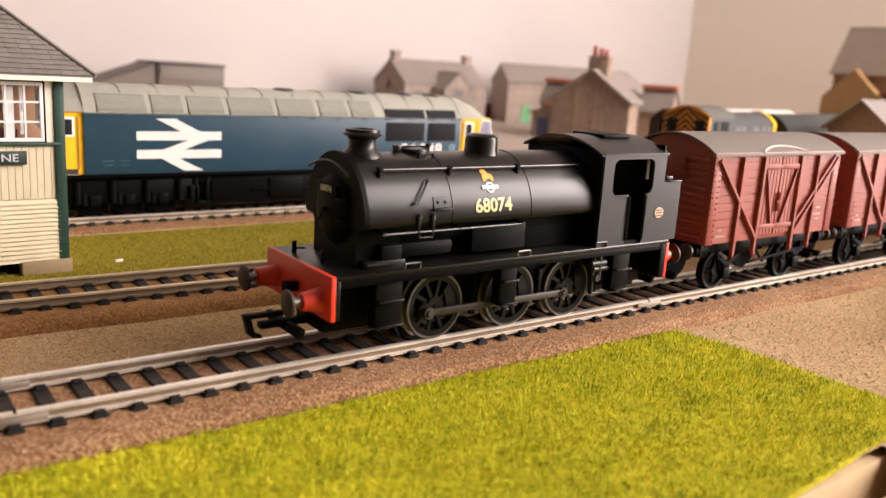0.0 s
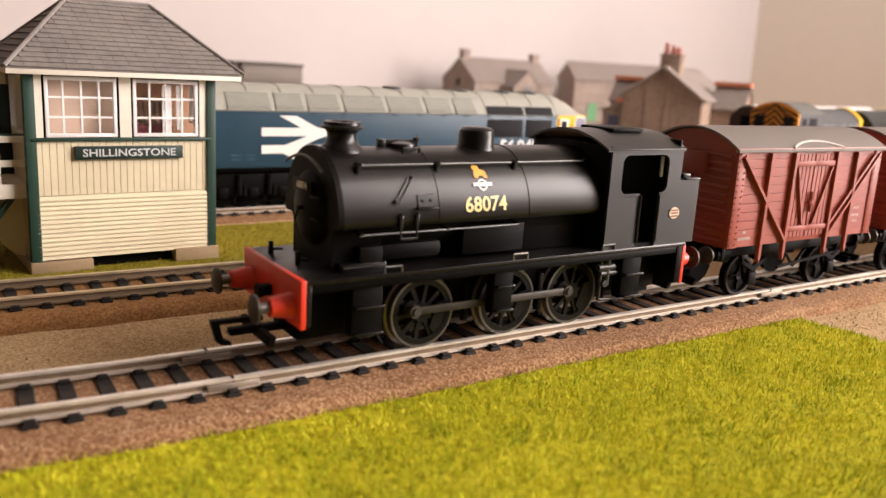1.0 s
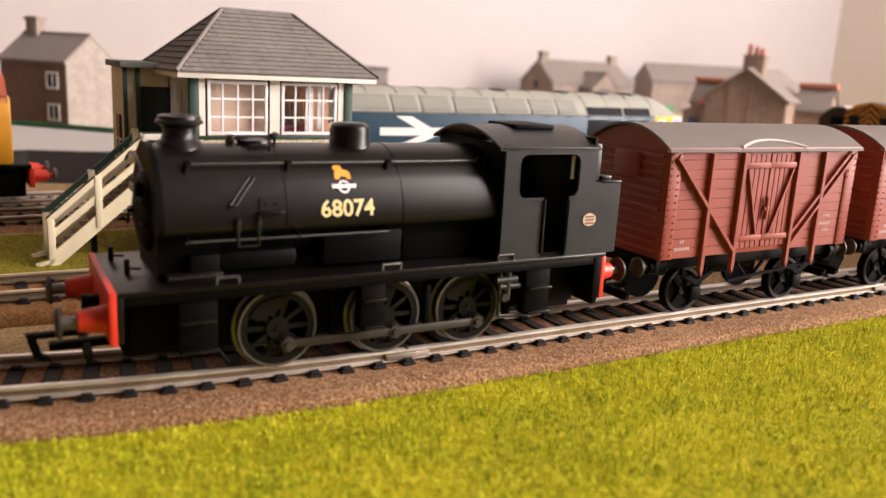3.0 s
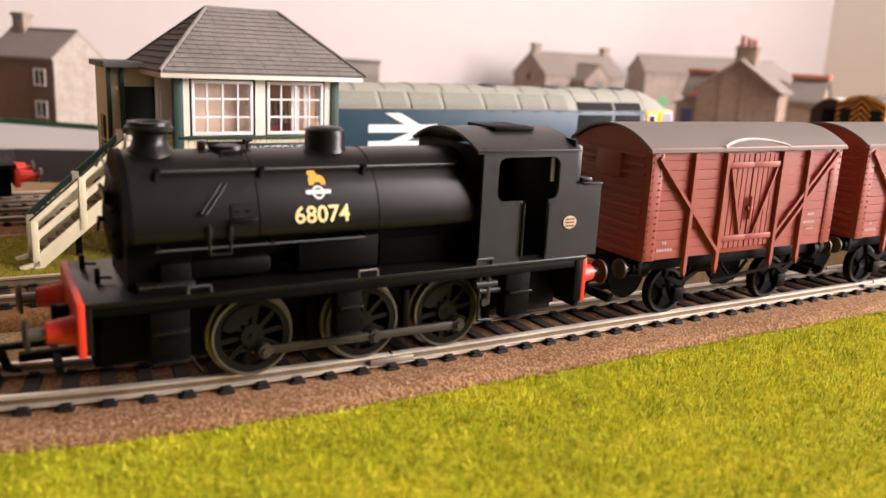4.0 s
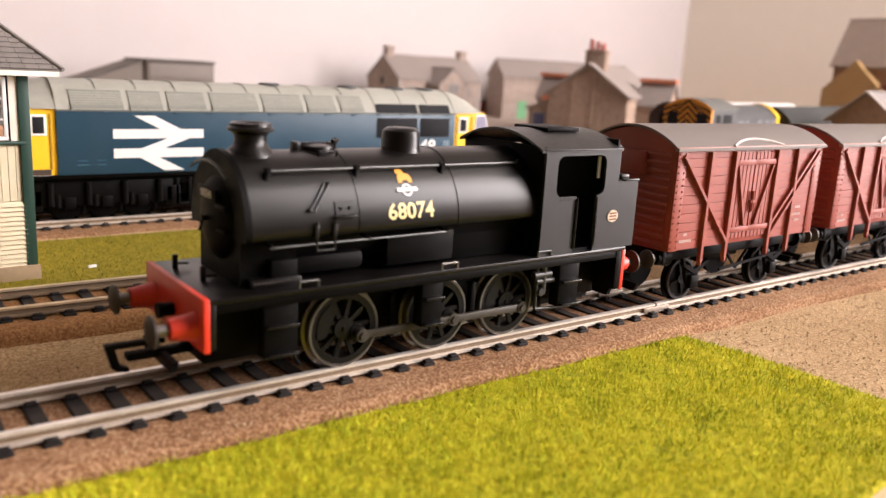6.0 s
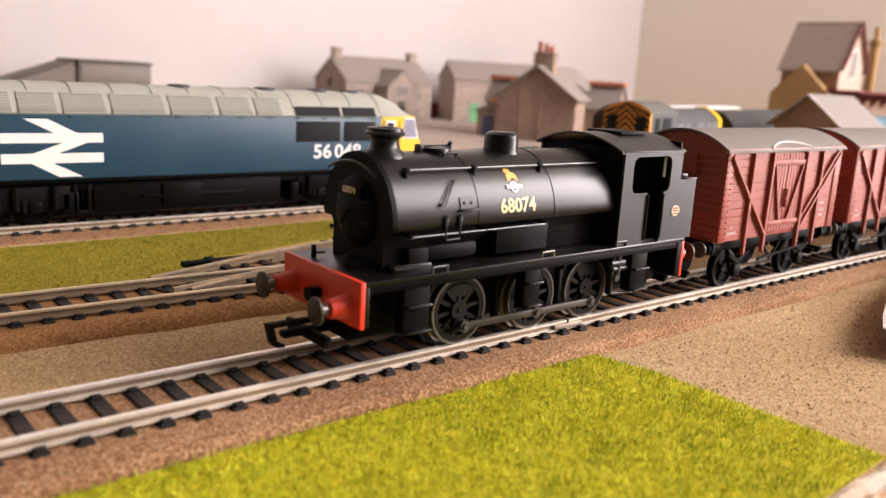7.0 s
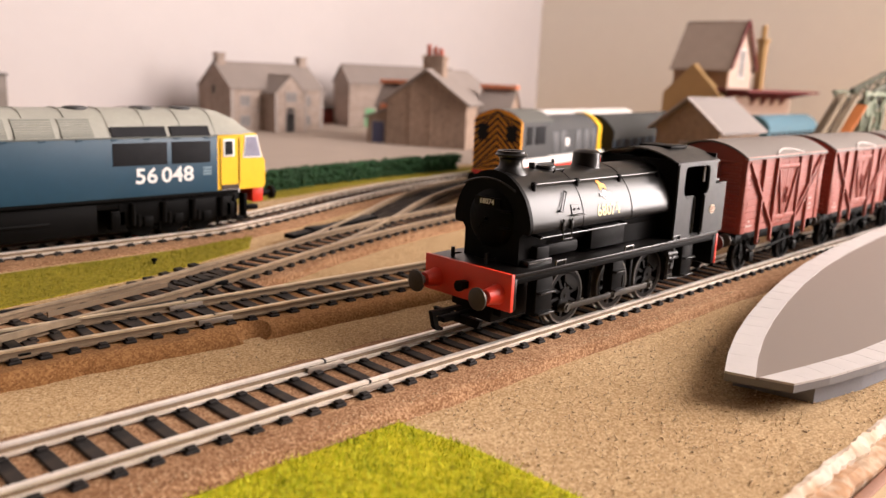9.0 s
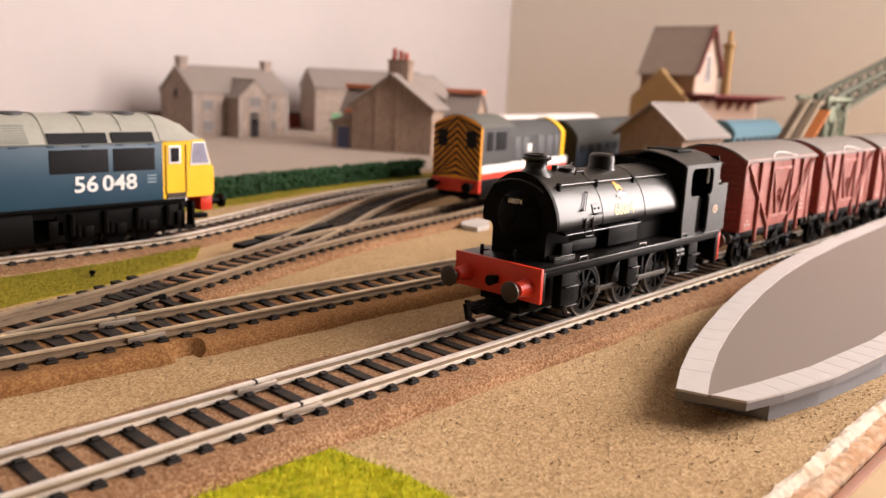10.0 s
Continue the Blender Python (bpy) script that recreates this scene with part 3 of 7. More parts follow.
def track(label, points, z=0.0, ballast=BALLAST, pitch=6.9, pieces=True, joints=(), foam=20.0, foam_range=None, curve_step=12.0, rails=True, seed=1, gap=None, top=None):
    rng = random.Random(seed)
    t = thing("railway_track", label, "track", z=z, group="model tracks")
    line = smooth_line(points, curve_step)
    for side in (-8.35, 8.35) if rails else ():
        s = Shape()
        k = len(RAIL_PROFILE)
        p = []
        for q, d in line:
            n = Vector((-d.y, d.x))
            p += [(q.x + n.x * (side + u), q.y + n.y * (side + u), h) for u, h in RAIL_PROFILE]
        f = [(i * k + j, i * k + (j + 1) % k, (i + 1) * k + (j + 1) % k, (i + 1) * k + j) for i in range(len(line) - 1) for j in range(k)]
        f += [tuple(range(k)), tuple((len(line) - 1) * k + j for j in range(k))]
        s.add(p, f)
        rail = part("rail", s, top or RAIL, t, "worn nickel-silver rail", smooth=False)
        rail.data.materials.append(RAIL_WEB)
        kinds = [0 if 5 <= j <= 9 or (top is None and j in (1, 2, 12, 13)) else 1 for j in range(k)] * (len(line) - 1) + [1, 1]
        rail.data.polygons.foreach_set("material_index", kinds)
        for x in joints:
            q = Shape()
            y = min(line, key=lambda e: abs(e[0].x - x))[0].y + side
            for a in (-1, 1):
                q.box(x - 5.2, x + 5.2, y + a * 0.85 - 0.4, y + a * 0.85 + 0.4, -2.2, -0.75, 0.15)
            part("fishplate", q, mat("dull_fishplate", (0.34, 0.29, 0.24), 0.5, 0.7), rail)
            part("joint_gap", Shape().box(x - 0.28, x + 0.28, y - 0.78, y + 0.78, -0.9, 0.04), BLACK_DULL, rail, "dark gap between two rail ends")
    spots = smooth_line(points, pitch)
    me = sleeper_mesh()
    rest = Shape()
    used = 0
    for q, d in spots:
        turn = math.degrees(math.atan2(d.y, d.x)) + rng.uniform(-0.8, 0.8)
        if pieces and used < 110:
            ob = part("sleeper", me, SLEEPER, t)
            ob.matrix_local = pose(q.x * MM, q.y * MM, 0, 0, 0, turn)
            used += 1
        else:
            m = pose(q.x, q.y, 0, 0, 0, turn)
            rest.add([(m @ (v.co / MM))[:] for v in me.vertices], [tuple(f.vertices) for f in me.polygons])
    if rest.v:
        tagged(part("sleeper_run", rest, SLEEPER, t, smooth=False), kind="stuff")
    # rounded bed of granular foam under the sleepers
    prof = [(-foam, -7.6), (-foam + 0.3, -5.2), (-foam + 1.0, -4.0), (-foam + 2.6, -3.4), (-13.0, -3.1), (-8, -2.95), (0, -2.9), (8, -2.95), (13.0, -3.1), (foam - 2.6, -3.4), (foam - 1.0, -4.0), (foam - 0.3, -5.2), (foam, -7.6)]
    if ballast == BALLAST_DARK:
        edge = [(foam, -7.6), (foam - 0.2, -5.0), (foam - 0.9, -3.5), (foam - 2.2, -2.6), (13.3, -2.6), (12.7, -3.1), (8, -3.0)]
        prof = [(-u, h) for u, h in edge] + [(0, -2.95)] + edge[::-1]
    s, k, p = Shape(), len(prof), []
    bed = [e for e in smooth_line(points, 2.6)]
    for q, d in bed:
        n = Vector((-d.y, d.x))
        for i, (u, h) in enumerate(prof):
            w = 0.55 * noise.noise(Vector((q.x, q.y, i * 3.1)) * 0.09) + 0.35 * noise.noise(Vector((q.x, q.y, i * 9.7)) * 0.5)
            o = u + (w * 1.6 if abs(u) > 13 else 0)
            if gap and gap[0] < q.x < gap[1] and u < -13.5:
                h = -6.9
            p.append((q.x + n.x * o, q.y + n.y * o, h + w * (0.7 if abs(u) > 13 else 0.35)))
    s.add(p, [(i * k + j, i * k + j + 1, (i + 1) * k + j + 1, (i + 1) * k + j) for i in range(len(bed) - 1) for j in range(k - 1)])
    part("ballast_bed", s, ballast, t, "brown granular foam ballast bed")
    return t


def bent(x):
    return 8.35 + (0.00125 * (x + 168) ** 2 if x < -168 else 0.0)


track("nickel track with black sleepers on brown foam ballast under the train", [(x, bent(x)) for x in (-450, -400, -350, -300, -250, -210, -168, -100, 0, 150, 400, 700)], joints=(0.0, -168.0), seed=2)
track("straight second line of track on thick brown foam, empty", [(-460, 82), (-200, 79), (-60, 75.5), (-2, 72.4), (96, 69.0), (300, 62), (700, 50)], ballast=BALLAST_DARK, joints=(-2.0,), foam=18.5, seed=3, gap=(2.4, 8.6), top=OLD_RAIL)
track("diverging turnout track curving away to the sidings", [(-74, 79), (-40, 90.5), (0, 100.5), (40, 114.5), (80, 129), (130, 143), (200, 158), (300, 178), (460, 205)], z=-0.15, pieces=False, foam=15, seed=4, top=DARK_RAIL)
track("line under the blue diesel locomotive, curving away beyond it", [(-470, 191), (-100, 191), (50, 191.5), (90, 199), (130, 214), (180, 234), (260, 258), (420, 280)], z=-2.5, pieces=False, foam=22, ballast=BALLAST, seed=5)
track("dark crossover track joining the two sidings", [(66, 125), (100, 141), (140, 164), (190, 196), (250, 226), (330, 252)], z=-1.0, pieces=False, foam=14, ballast=BALLAST_BLACK, seed=6, top=DARK_RAIL)
track("siding beside the platform at the layout's back", [(-470, 215), (-330, 218), (-230, 226), (-140, 236), (0, 252), (60, 262)], z=-2.5, pieces=False, foam=18, ballast=BALLAST_DARK, seed=7)


def point_motor():
    """Black tie bars and switch gear of the turnout."""
    t = thing("turnout_gear", "black plastic turnout tie bars and frog plates beside the rails", "turnout gear")
    part("frog_plate", Shape().box(-24, 8, 84.5, 87.5, -3.2, -1.2, 0.4), BLACK_DULL, t)
    part("tie_bar", Shape().box(-52, -49, 66, 108, -3.2, -1.4, 0.3), BLACK_DULL, t)
    part("switch_lever", Shape().box(-60, -34, 104, 107, -3.4, -1.8, 0.4), BLACK_DULL, t)
    part("guard_rail", Shape().bar((-36, 92.6, -1.0), (4, 103.6, -1.0), 0.7, 1.4), RAIL_WEB, t)
    part("switch_blade", Shape().bar((-76, 72, -0.5), (-30, 83, -0.5), 1.0, 1.6), DARK_RAIL, t)
    part("point_casing", Shape().bar((83, 151.6, -2.6), (144, 170, -2.6), 6.0, 1.8).box(96, 106, 152, 160, -3.4, -1.0, 0.5), BLACK_DULL, t)
    part("point_casing", Shape().bar((10, 96, -2.4), (34, 108, -2.4), 5.0, 1.6).box(14, 22, 97, 103, -3.2, -0.8, 0.4), BLACK_DULL, t)
    for i in range(9):
        x = -26 + i * 6.9
        part("long_sleeper", Shape().bar((x, 64, -2.9), (x - 3, 106 + i * 3.0, -2.9), 3.0, 1.2), SLEEPER, t)


point_motor()


# ---- the tank locomotive ----
TANK = [(28.4, 12.2), (28.9, 12.8), (29.8, 13.0), (31.4, 12.85), (33.0, 12.5), (35.0, 11.8), (37.0, 10.8), (38.8, 9.5), (40.4, 7.9), (41.7, 6.1), (42.6, 4.4), (43.2, 2.4), (43.5, 0.0)]


def tank_side(z):
    """Half the saddle tank's width at a height."""
    for (a, u), (b, v) in zip(TANK, TANK[1:]):
        if a <= z <= b:
            return u + (v - u) * (z - a) / (b - a)
    return TANK[0][1] if z < TANK[0][0] else 0.0


def on_tank(verts, x0, z0, proud=0.1):
    """Lays a flat shape (x along, y up) on the near side of the saddle tank, following its curve."""
    out = []
    for x, y, h in verts:
        zz = z0 + y * 0.96
        out.append((x0 + x, -(tank_side(zz) + proud + h), zz))
    return out


WHEEL_X, WHEEL_R, CRANK = (-78.7, -55.4, -35.3), 8.1, 3.3


def driving_wheel(loco, x, side):
    """A spoked driving wheel with a bright tyre, its counterweight and crank boss. Its own space: the axle lies along y."""
    w = part("wheel", Shape().lathe([(0.1, -0.2), (2.3, -0.2), (2.3, 1.6), (0.1, 1.6)], axis="y", seg=16), WHEEL_BLACK, loco)
    w.matrix_local = pose(x * MM, side * 9.0 * MM, WHEEL_R * MM, 0, 0, 0 if side < 0 else 180)
    part("tyre", Shape().lathe([(7.5, -0.15), (7.95, -0.15), (8.1, 0.0), (8.1, 1.7), (8.75, 1.9), (8.75, 2.4), (7.5, 2.4), (7.5, -0.15)], axis="y", seg=40), STEEL, w, "worn bright steel tyre")
    s = Shape().lathe([(6.2, 0.0), (7.55, 0.0), (7.55, 2.0), (6.2, 2.0), (6.2, 0.0)], axis="y", seg=32)
    part("rim", s, WHEEL_BLACK, w)
    for i in range(10):
        a = i * math.tau / 10 + 0.16
        s = Shape().bar((1.6 * math.cos(a), 0.75, 1.6 * math.sin(a)), (6.6 * math.cos(a), 0.75, 6.6 * math.sin(a)), 0.95, 0.8, up=(0, 1, 0))
        part("spoke", s, WHEEL_BLACK, w)
    pts = [(6.6 * math.cos(a), 6.6 * math.sin(a)) for a in np.linspace(0.9, math.pi - 0.9, 7)] + [(-2.8, 3.2), (2.8, 3.2)]
    part("counterweight", Shape().prism(pts, "y", 0.0, 1.2), WHEEL_BLACK, w)
    part("crank_boss", Shape().tube((0, -0.45, -CRANK), (0, 1.2, -CRANK), 1.9, seg=14).tube((0, -0.5, 0), (0, 0, 0), 0.55, seg=10), BLACK, w)
    part("crank_pin", Shape().tube((0, -1.9, -CRANK), (0, 0, -CRANK), 0.8, seg=10), ROD, w)
    return w


def coupling_rod(loco, side):
    s = Shape()
    a, b = WHEEL_X[0], WHEEL_X[2]
    s.box(a, b, -0.45, 0.45, -0.85, 0.85, 0.15)
    for x in WHEEL_X:
        s.tube((x, -0.6, 0), (x, 0.6, 0), 1.45, seg=16)
        s.tube((x, -1.05, 0), (x, -0.7, 0), 0.8, seg=6)
    r = part("coupling_rod", s, ROD, loco, "dull bronze-coloured steel coupling rod")
    return r


def buffer(parent, x, v, z, out, housing, head_r=2.9):
    """A buffer that looks along x by out (-1 or 1)."""
    b = part("buffer", Shape().lathe([(2.7, 0.0), (2.5, 0.6), (1.9, 4.6), (1.6, 4.8)] if out > 0 else [(1.6, -4.8), (1.9, -4.6), (2.5, -0.6), (2.7, 0.0)], (x, v, z), "x", 20), housing, parent)
    part("shank", Shape().tube((x + out * 4.4, v, z), (x + out * 7.4, v, z), 1.05, seg=12), STEEL, b)
    part("head", Shape().lathe([(0.2, 8.3), (head_r * 0.7, 8.15), (head_r, 7.7), (head_r, 7.2), (1.0, 7.1)] if out > 0 else [(1.0, -7.1), (head_r, -7.2), (head_r, -7.7), (head_r * 0.7, -8.15), (0.2, -8.3)], (x, v, z), "x", 24), mat("worn_buffer_head", (0.05, 0.04, 0.032), 0.5, 0.5, vary=0.25), b)
    return b


def hook_coupling(parent, x, out, z=7.2):
    """The large black plastic hook and bumper bar of the model's coupling."""
    s = Shape().box(min(x, x + out * 12), max(x, x + out * 12), -1.3, 1.3, z - 1.6, z - 0.2, 0.3)
    s.prism([(-7.5, z - 2.6), (7.5, z - 2.6), (8.5, z - 0.4), (-8.5, z - 0.4)], "x", min(x + out * 5.2, x + out * 6.4), max(x + out * 5.2, x + out * 6.4))
    c = part("coupling", s, BLACK_DULL, parent)
    h = [(x + out * 5, z + 1.8), (x + out * 5, z + 0.8), (x + out * 14.0, z + 0.9), (x + out * 13.2, z - 2.2), (x + out * 11.6, z - 3.0), (x + out * 11.6, z - 3.7), (x + out * 13.6, z - 3.4), (x + out * 14.6, z - 2.6), (x + out * 15.8, z + 1.9)]
    part("hook", Shape().prism(h, "y", -0.7, 0.7), BLACK_DULL, c)
    return c


def step_unit(loco, x0, x1, z0, side, tread=True):
    v0, v1 = sorted((side * 11.0, side * 14.2))
    s = Shape().box(x0, x1, v0, v1, z0, 18.2, 0.4)
    o = part("step_plate", s, BLACK_DULL, loco)
    if tread:
        for z in (z0 + 0.4, z0 + 6):
            a, b = sorted((side * 13.9, side * 15.6))
            part("tread", Shape().box(x0 + 0.3, x1 - 0.3, a, b, z, z + 0.6, 0.15), BLACK, o)
    return o


def tank_locomotive():
    e = thing("tank_locomotive", "black six-wheeled saddle tank steam locomotive with red buffer beams", "locomotive", y=8.35)
    part("running_plate", Shape().box(-109.2, -2.2, -15.2, 15.2, 18.6, 19.6, 0.2), BLACK, e)
    for v in (-14.9, 14.2):
        part("valance", Shape().box(-108.8, -2.6, v, v + 0.7, 16.9, 18.7, 0.15), BLACK_DULL, e)
    part("frames", Shape().box(-107, -5, -6.4, 6.4, 4.6, 18.6, 0.4).box(-106, -92, -9, 9, 6.5, 18.6, 0.4).box(-28, -6, -9, 9, 6.8, 18.6, 0.4), BLACK_DULL, e)
    beam = part("front_buffer_beam", Shape().box(-110.2, -109.0, -15.4, 15.4, 10.1, 19.8, 0.15), RED, e, "bright red front buffer beam")
    part("beam_edge", Shape().box(-109.0, -107.9, -15.3, 15.3, 10.4, 18.6, 0.15), BLACK, beam)
    part("draw_hook", Shape().box(-112.6, -110.1, -1.1, 1.1, 13.2, 15.4, 0.3).tube((-113.2, 0, 14.2), (-112.2, 0, 14.2), 1.5, seg=10), BLACK_DULL, beam)
    part("rear_buffer_beam", Shape().box(-3.2, -2.0, -15.2, 15.2, 8.6, 18.8, 0.15), RED, e, "bright red rear buffer beam")
    part("rear_beam_backing", Shape().box(-5.2, -3.2, -15.1, 15.1, 8.8, 18.6, 0.1), BLACK_DULL, e)
    for v in (-11.0, 11.0):
        buffer(e, -110.2, v, 14.0, -1, RED)
        buffer(e, -2.0, v, 14.0, 1, RED)
    hook_coupling(e, -107, -1)
    hook_coupling(e, -4, 1)
    # smokebox, boiler and saddle tank
    prof = [(-u, z) for z, u in TANK] + [(u, z) for z, u in TANK[::-1]][1:]
    part("saddle_tank", Shape().prism(prof, "x", -100.6, -31.2), BLACK, e, "satin black saddle tank with fine band lines")
    for x in (-78.0, -53.8):
        part("tank_band", Shape().prism([(u * 1.012, 28.4 + (z - 28.4) * 1.010) for u, z in prof], "x", x - 0.2, x + 0.2), BLACK, e)
    ring = [(u * 1.03, 28.3 + (z - 28.3) * 1.025) for u, z in prof]
    part("smokebox_wrapper", Shape().prism(ring, "x", -101.6, -100.4), BLACK_DULL, e)
    part("smokebox_front", Shape().prism([(-9.6, 19.6), (-9.6, 27.0), (-11.4, 29.4), (11.4, 29.4), (9.6, 27.0), (9.6, 19.6)], "x", -101.2, -90).box(-96, -90.5, -11.6, 11.6, 19.6, 24.5, 0.5), BLACK_DULL, e)
    d = part("smokebox_door", Shape().lathe([(0.2, -103.6), (3, -103.4), (6, -102.7), (7.6, -101.9), (7.9, -101.4)], (0, 0, 31.0), "x", 32), BLACK_DULL, e)
    part("door_handle", Shape().tube((-104.6, 0, 31), (-103.4, 0, 31), 0.5).bar((-104.4, 0, 31), (-104.4, 1.6, 28.4), 0.4, 0.4), BLACK_DULL, d)
    for z in (29.0, 33.4):
        part("hinge", Shape().box(-103.2, -102.5, -7.6, -2, z, z + 0.6, 0.12), BLACK_DULL, d)
    plate = part("smokebox_plate", Shape().box(-103.7, -103.1, -4.4, 4.4, 34.4, 36.8, 0.1), BLACK_DULL, e)
    v, fc = lettering("68074", 2.0, 0.1, heavy=0.03)
    part("plate_letters", Shape().add([(-103.76 - h, -x, 35.6 + y) for x, y, h in v], fc), WHITE, plate, "small white running number", smooth=False)
    rail = Shape()
    for i in range(8):
        a, b = -9 + i * 18 / 8, -9 + (i + 1) * 18 / 8
        rail.tube((-103.3, a, 41.8 - 0.03 * a * a), (-103.3, b, 41.8 - 0.03 * b * b), 0.28, seg=6)
    part("front_handrail", rail, BLACK, e)
    part("boiler", Shape().tube((-98, 0, 29.5), (-31, 0, 29.5), 9.6, seg=28).box(-52, -31.5, -8.6, 8.6, 19.6, 30, 0.6), BLACK_DULL, e)
    part("tank_skirt", Shape().box(-91, -75, -9.9, 9.9, 20.6, 24.4, 1.2).box(-70, -53, -10.4, 10.4, 20.5, 27.0, 0.3), BLACK_DULL, e)
    # chimney, dome, filler
    part("chimney", Shape().lathe([(4.9, 42.2), (4.5, 43.3), (3.4, 44.2), (3.0, 45.4), (3.1, 46.4), (3.6, 46.9), (4.3, 47.2), (4.35, 47.6), (3.9, 48.0), (3.8, 48.6), (3.2, 48.7), (2.7, 48.5), (2.6, 45.0)], (-95, 0, 0), seg=32), BLACK, e)
    part("dome", Shape().lathe([(4.5, 42.6), (4.15, 43.6), (4.1, 46.0), (3.9, 47.0), (3.2, 47.6), (1.6, 47.75), (0.1, 47.8)], (-60.8, 0, 0), seg=32), BLACK, e)
    f = part("water_filler", Shape().lathe([(3.3, 42.6), (3.2, 43.6), (3.5, 43.7), (3.4, 44.2), (1.2, 44.6), (0.1, 44.6)], (-81.0, 0, 0), seg=24), BLACK, e)
    part("filler_clamp", Shape().bar((-85.6, 0, 44.5), (-76.6, 0, 44.5), 0.7, 0.6).box(-86.4, -85.0, -0.9, 0.9, 43.2, 45.0, 0.2).tube((-76.8, 0, 43.0), (-76.8, 0, 45.6), 0.35).tube((-77.8, -0.9, 45.0), (-75.8, 0.9, 45.0), 0.4), BLACK, f)
    part("lifting_loop", Shape().tube((-83.5, -5.6, 42.6), (-83.5, -6.0, 43.6), 0.25).tube((-79.6, -5.6, 42.6), (-79.6, -6.0, 43.6), 0.25).tube((-83.5, -6.0, 43.6), (-79.6, -6.0, 43.6), 0.25), BLACK, e)
    for side in (-1, 1):
        z = 40.6
        v = side * (tank_side(z) + 1.1)
        h = part("handrail", Shape().tube((-96.4, v, z), (-33.4, v, z), 0.26, seg=8), mat("handrail_wire", (0.09, 0.09, 0.09), 0.35, 0.7), e)
        for x in (-95.6, -76.9, -56.1, -34.4):
            part("handrail_knob", Shape().tube((x - 0.5, side * (tank_side(z - 1.6) - 0.2), z - 1.6), (x, v, z), 0.55, 0.7, seg=10).tube((x, v - side * 0.5, z), (x, v + side * 0.45, z), 0.72, seg=10), BLACK_DULL, h)
        z = 27.3
        h = part("lower_rail", Shape().tube((-97, side * 13.2, z), (-56.6, side * 13.2, z), 0.22, seg=8), mat("handrail_wire", (0.09, 0.09, 0.09)), e)
        for x in (-96.5, -76, -56.9):
            part("rail_bracket", Shape().tube((x, side * 9.6, z + 0.4), (x, side * 13.4, z), 0.45, seg=8), BLACK, h)
    # small fittings on the near side of the tank
    grab = [(-89.0, 33.6), (-88.1, 33.4), (-83.9, 38.2), (-84.7, 38.5)]
    loop = Shape()
    for (xa, za), (xb, zb) in zip(grab, grab[1:] + grab[:1]):
        loop.tube((xa, -tank_side(za) - 0.75, za), (xb, -tank_side(zb) - 0.75, zb), 0.15, seg=8)
    for xa, za in (grab[0], grab[2]):
        loop.tube((xa, -tank_side(za) + 0.2, za), (xa, -tank_side(za) - 0.75, za), 0.28, seg=8)
    part("grab_iron", loop, BLACK, e)
    hatch = part("tank_hatch", Shape().prism([(-tank_side(z) - 0.28, z) for z in (32.4, 33.4, 34.8)] + [(-tank_side(z) + 0.4, z) for z in (34.8, 33.4, 32.4)], "x", -83.4, -79.4), BLACK, e)
    part("hatch_step", Shape().box(-84.0, -78.9, -tank_side(32.2) - 1.3, -tank_side(32.2) + 0.3, 31.9, 32.3, 0.1), BLACK, hatch)
    for x in (-82.4, -80.4):
        part("hatch_bolt", Shape().tube((x, -tank_side(33.6), 33.6), (x, -tank_side(33.6) - 0.55, 33.6), 0.3, seg=8), BLACK, hatch)
    for x in (-87.6, -83.8):
        part("pipe_clip", Shape().box(x - 0.5, x + 0.5, -13.5, -12.4, 28.4, 30.8, 0.15).tube((x, -13.3, 26), (x, -13.3, 31.4), 0.26), BLACK, e)
    part("clip_loop", Shape().tube((-87.6, -13.4, 26.0), (-83.8, -13.4, 26.0), 0.28), BLACK, e)
    strip = part("rivet_strip", Shape().box(-100, -90, -12.1, -9.4, 19.6, 21.2, 0.15), BLACK, e)
    rv = Shape()
    for i in range(13):
        rv.tube((-99.4 + i * 0.74, -12.0, 20.6), (-99.4 + i * 0.74, -12.3, 20.6), 0.2, seg=6)
    tagged(part("rivets", rv, STEEL, strip), kind="stuff")
    for x in (-90, -57.2, -30):
        part("lamp_iron" if x == -30 else "step_loop", Shape().tube((x - 2, -15.0, 19.6), (x - 2, -15.0, 20.9), 0.28).tube((x + 2, -15.0, 19.6), (x + 2, -15.0, 20.9), 0.28).tube((x - 2, -15.0, 20.9), (x + 2, -15.0, 20.9), 0.28), mat("handrail_wire", (0.09, 0.09, 0.09)) if x != -57.2 else STEEL, e)
    for x, v in ((-106.8, 8.5), (-105.4, -2.5)):
        part("lamp_bracket", Shape().box(x - 0.5, x + 0.5, v - 0.35, v + 0.35, 19.6, 22.4, 0.1).tube((x, v, 20.6), (x + 2.4, v - 0.8, 20.6), 0.25), BLACK, e)
    # number and crest on the tank side
    v, fc = lettering("68074", 4.6, 0.08, heavy=0.09)
    part("painted_number", Shape().add(on_tank([(x * 0.98, y, h) for x, y, h in v], -66.0, 32.1), fc), CREAM_NUM, e, "cream painted running number on the tank", smooth=False)
    body = [(-1.6, 0.4), (-0.7, 0.4), (-0.5, 0.9), (0.7, 0.9), (0.9, 0.4), (1.7, 0.4), (1.7, 1.4), (1.3, 2.0), (0.3, 2.2), (0.1, 2.9), (-1.2, 3.0), (-1.7, 2.4), (-1.2, 2.0), (-1.6, 1.4)]
    crest = [(math.cos(a) * 1.25, math.sin(a) * 1.25 - 1.0) for a in np.linspace(0, math.tau, 20, endpoint=False)]
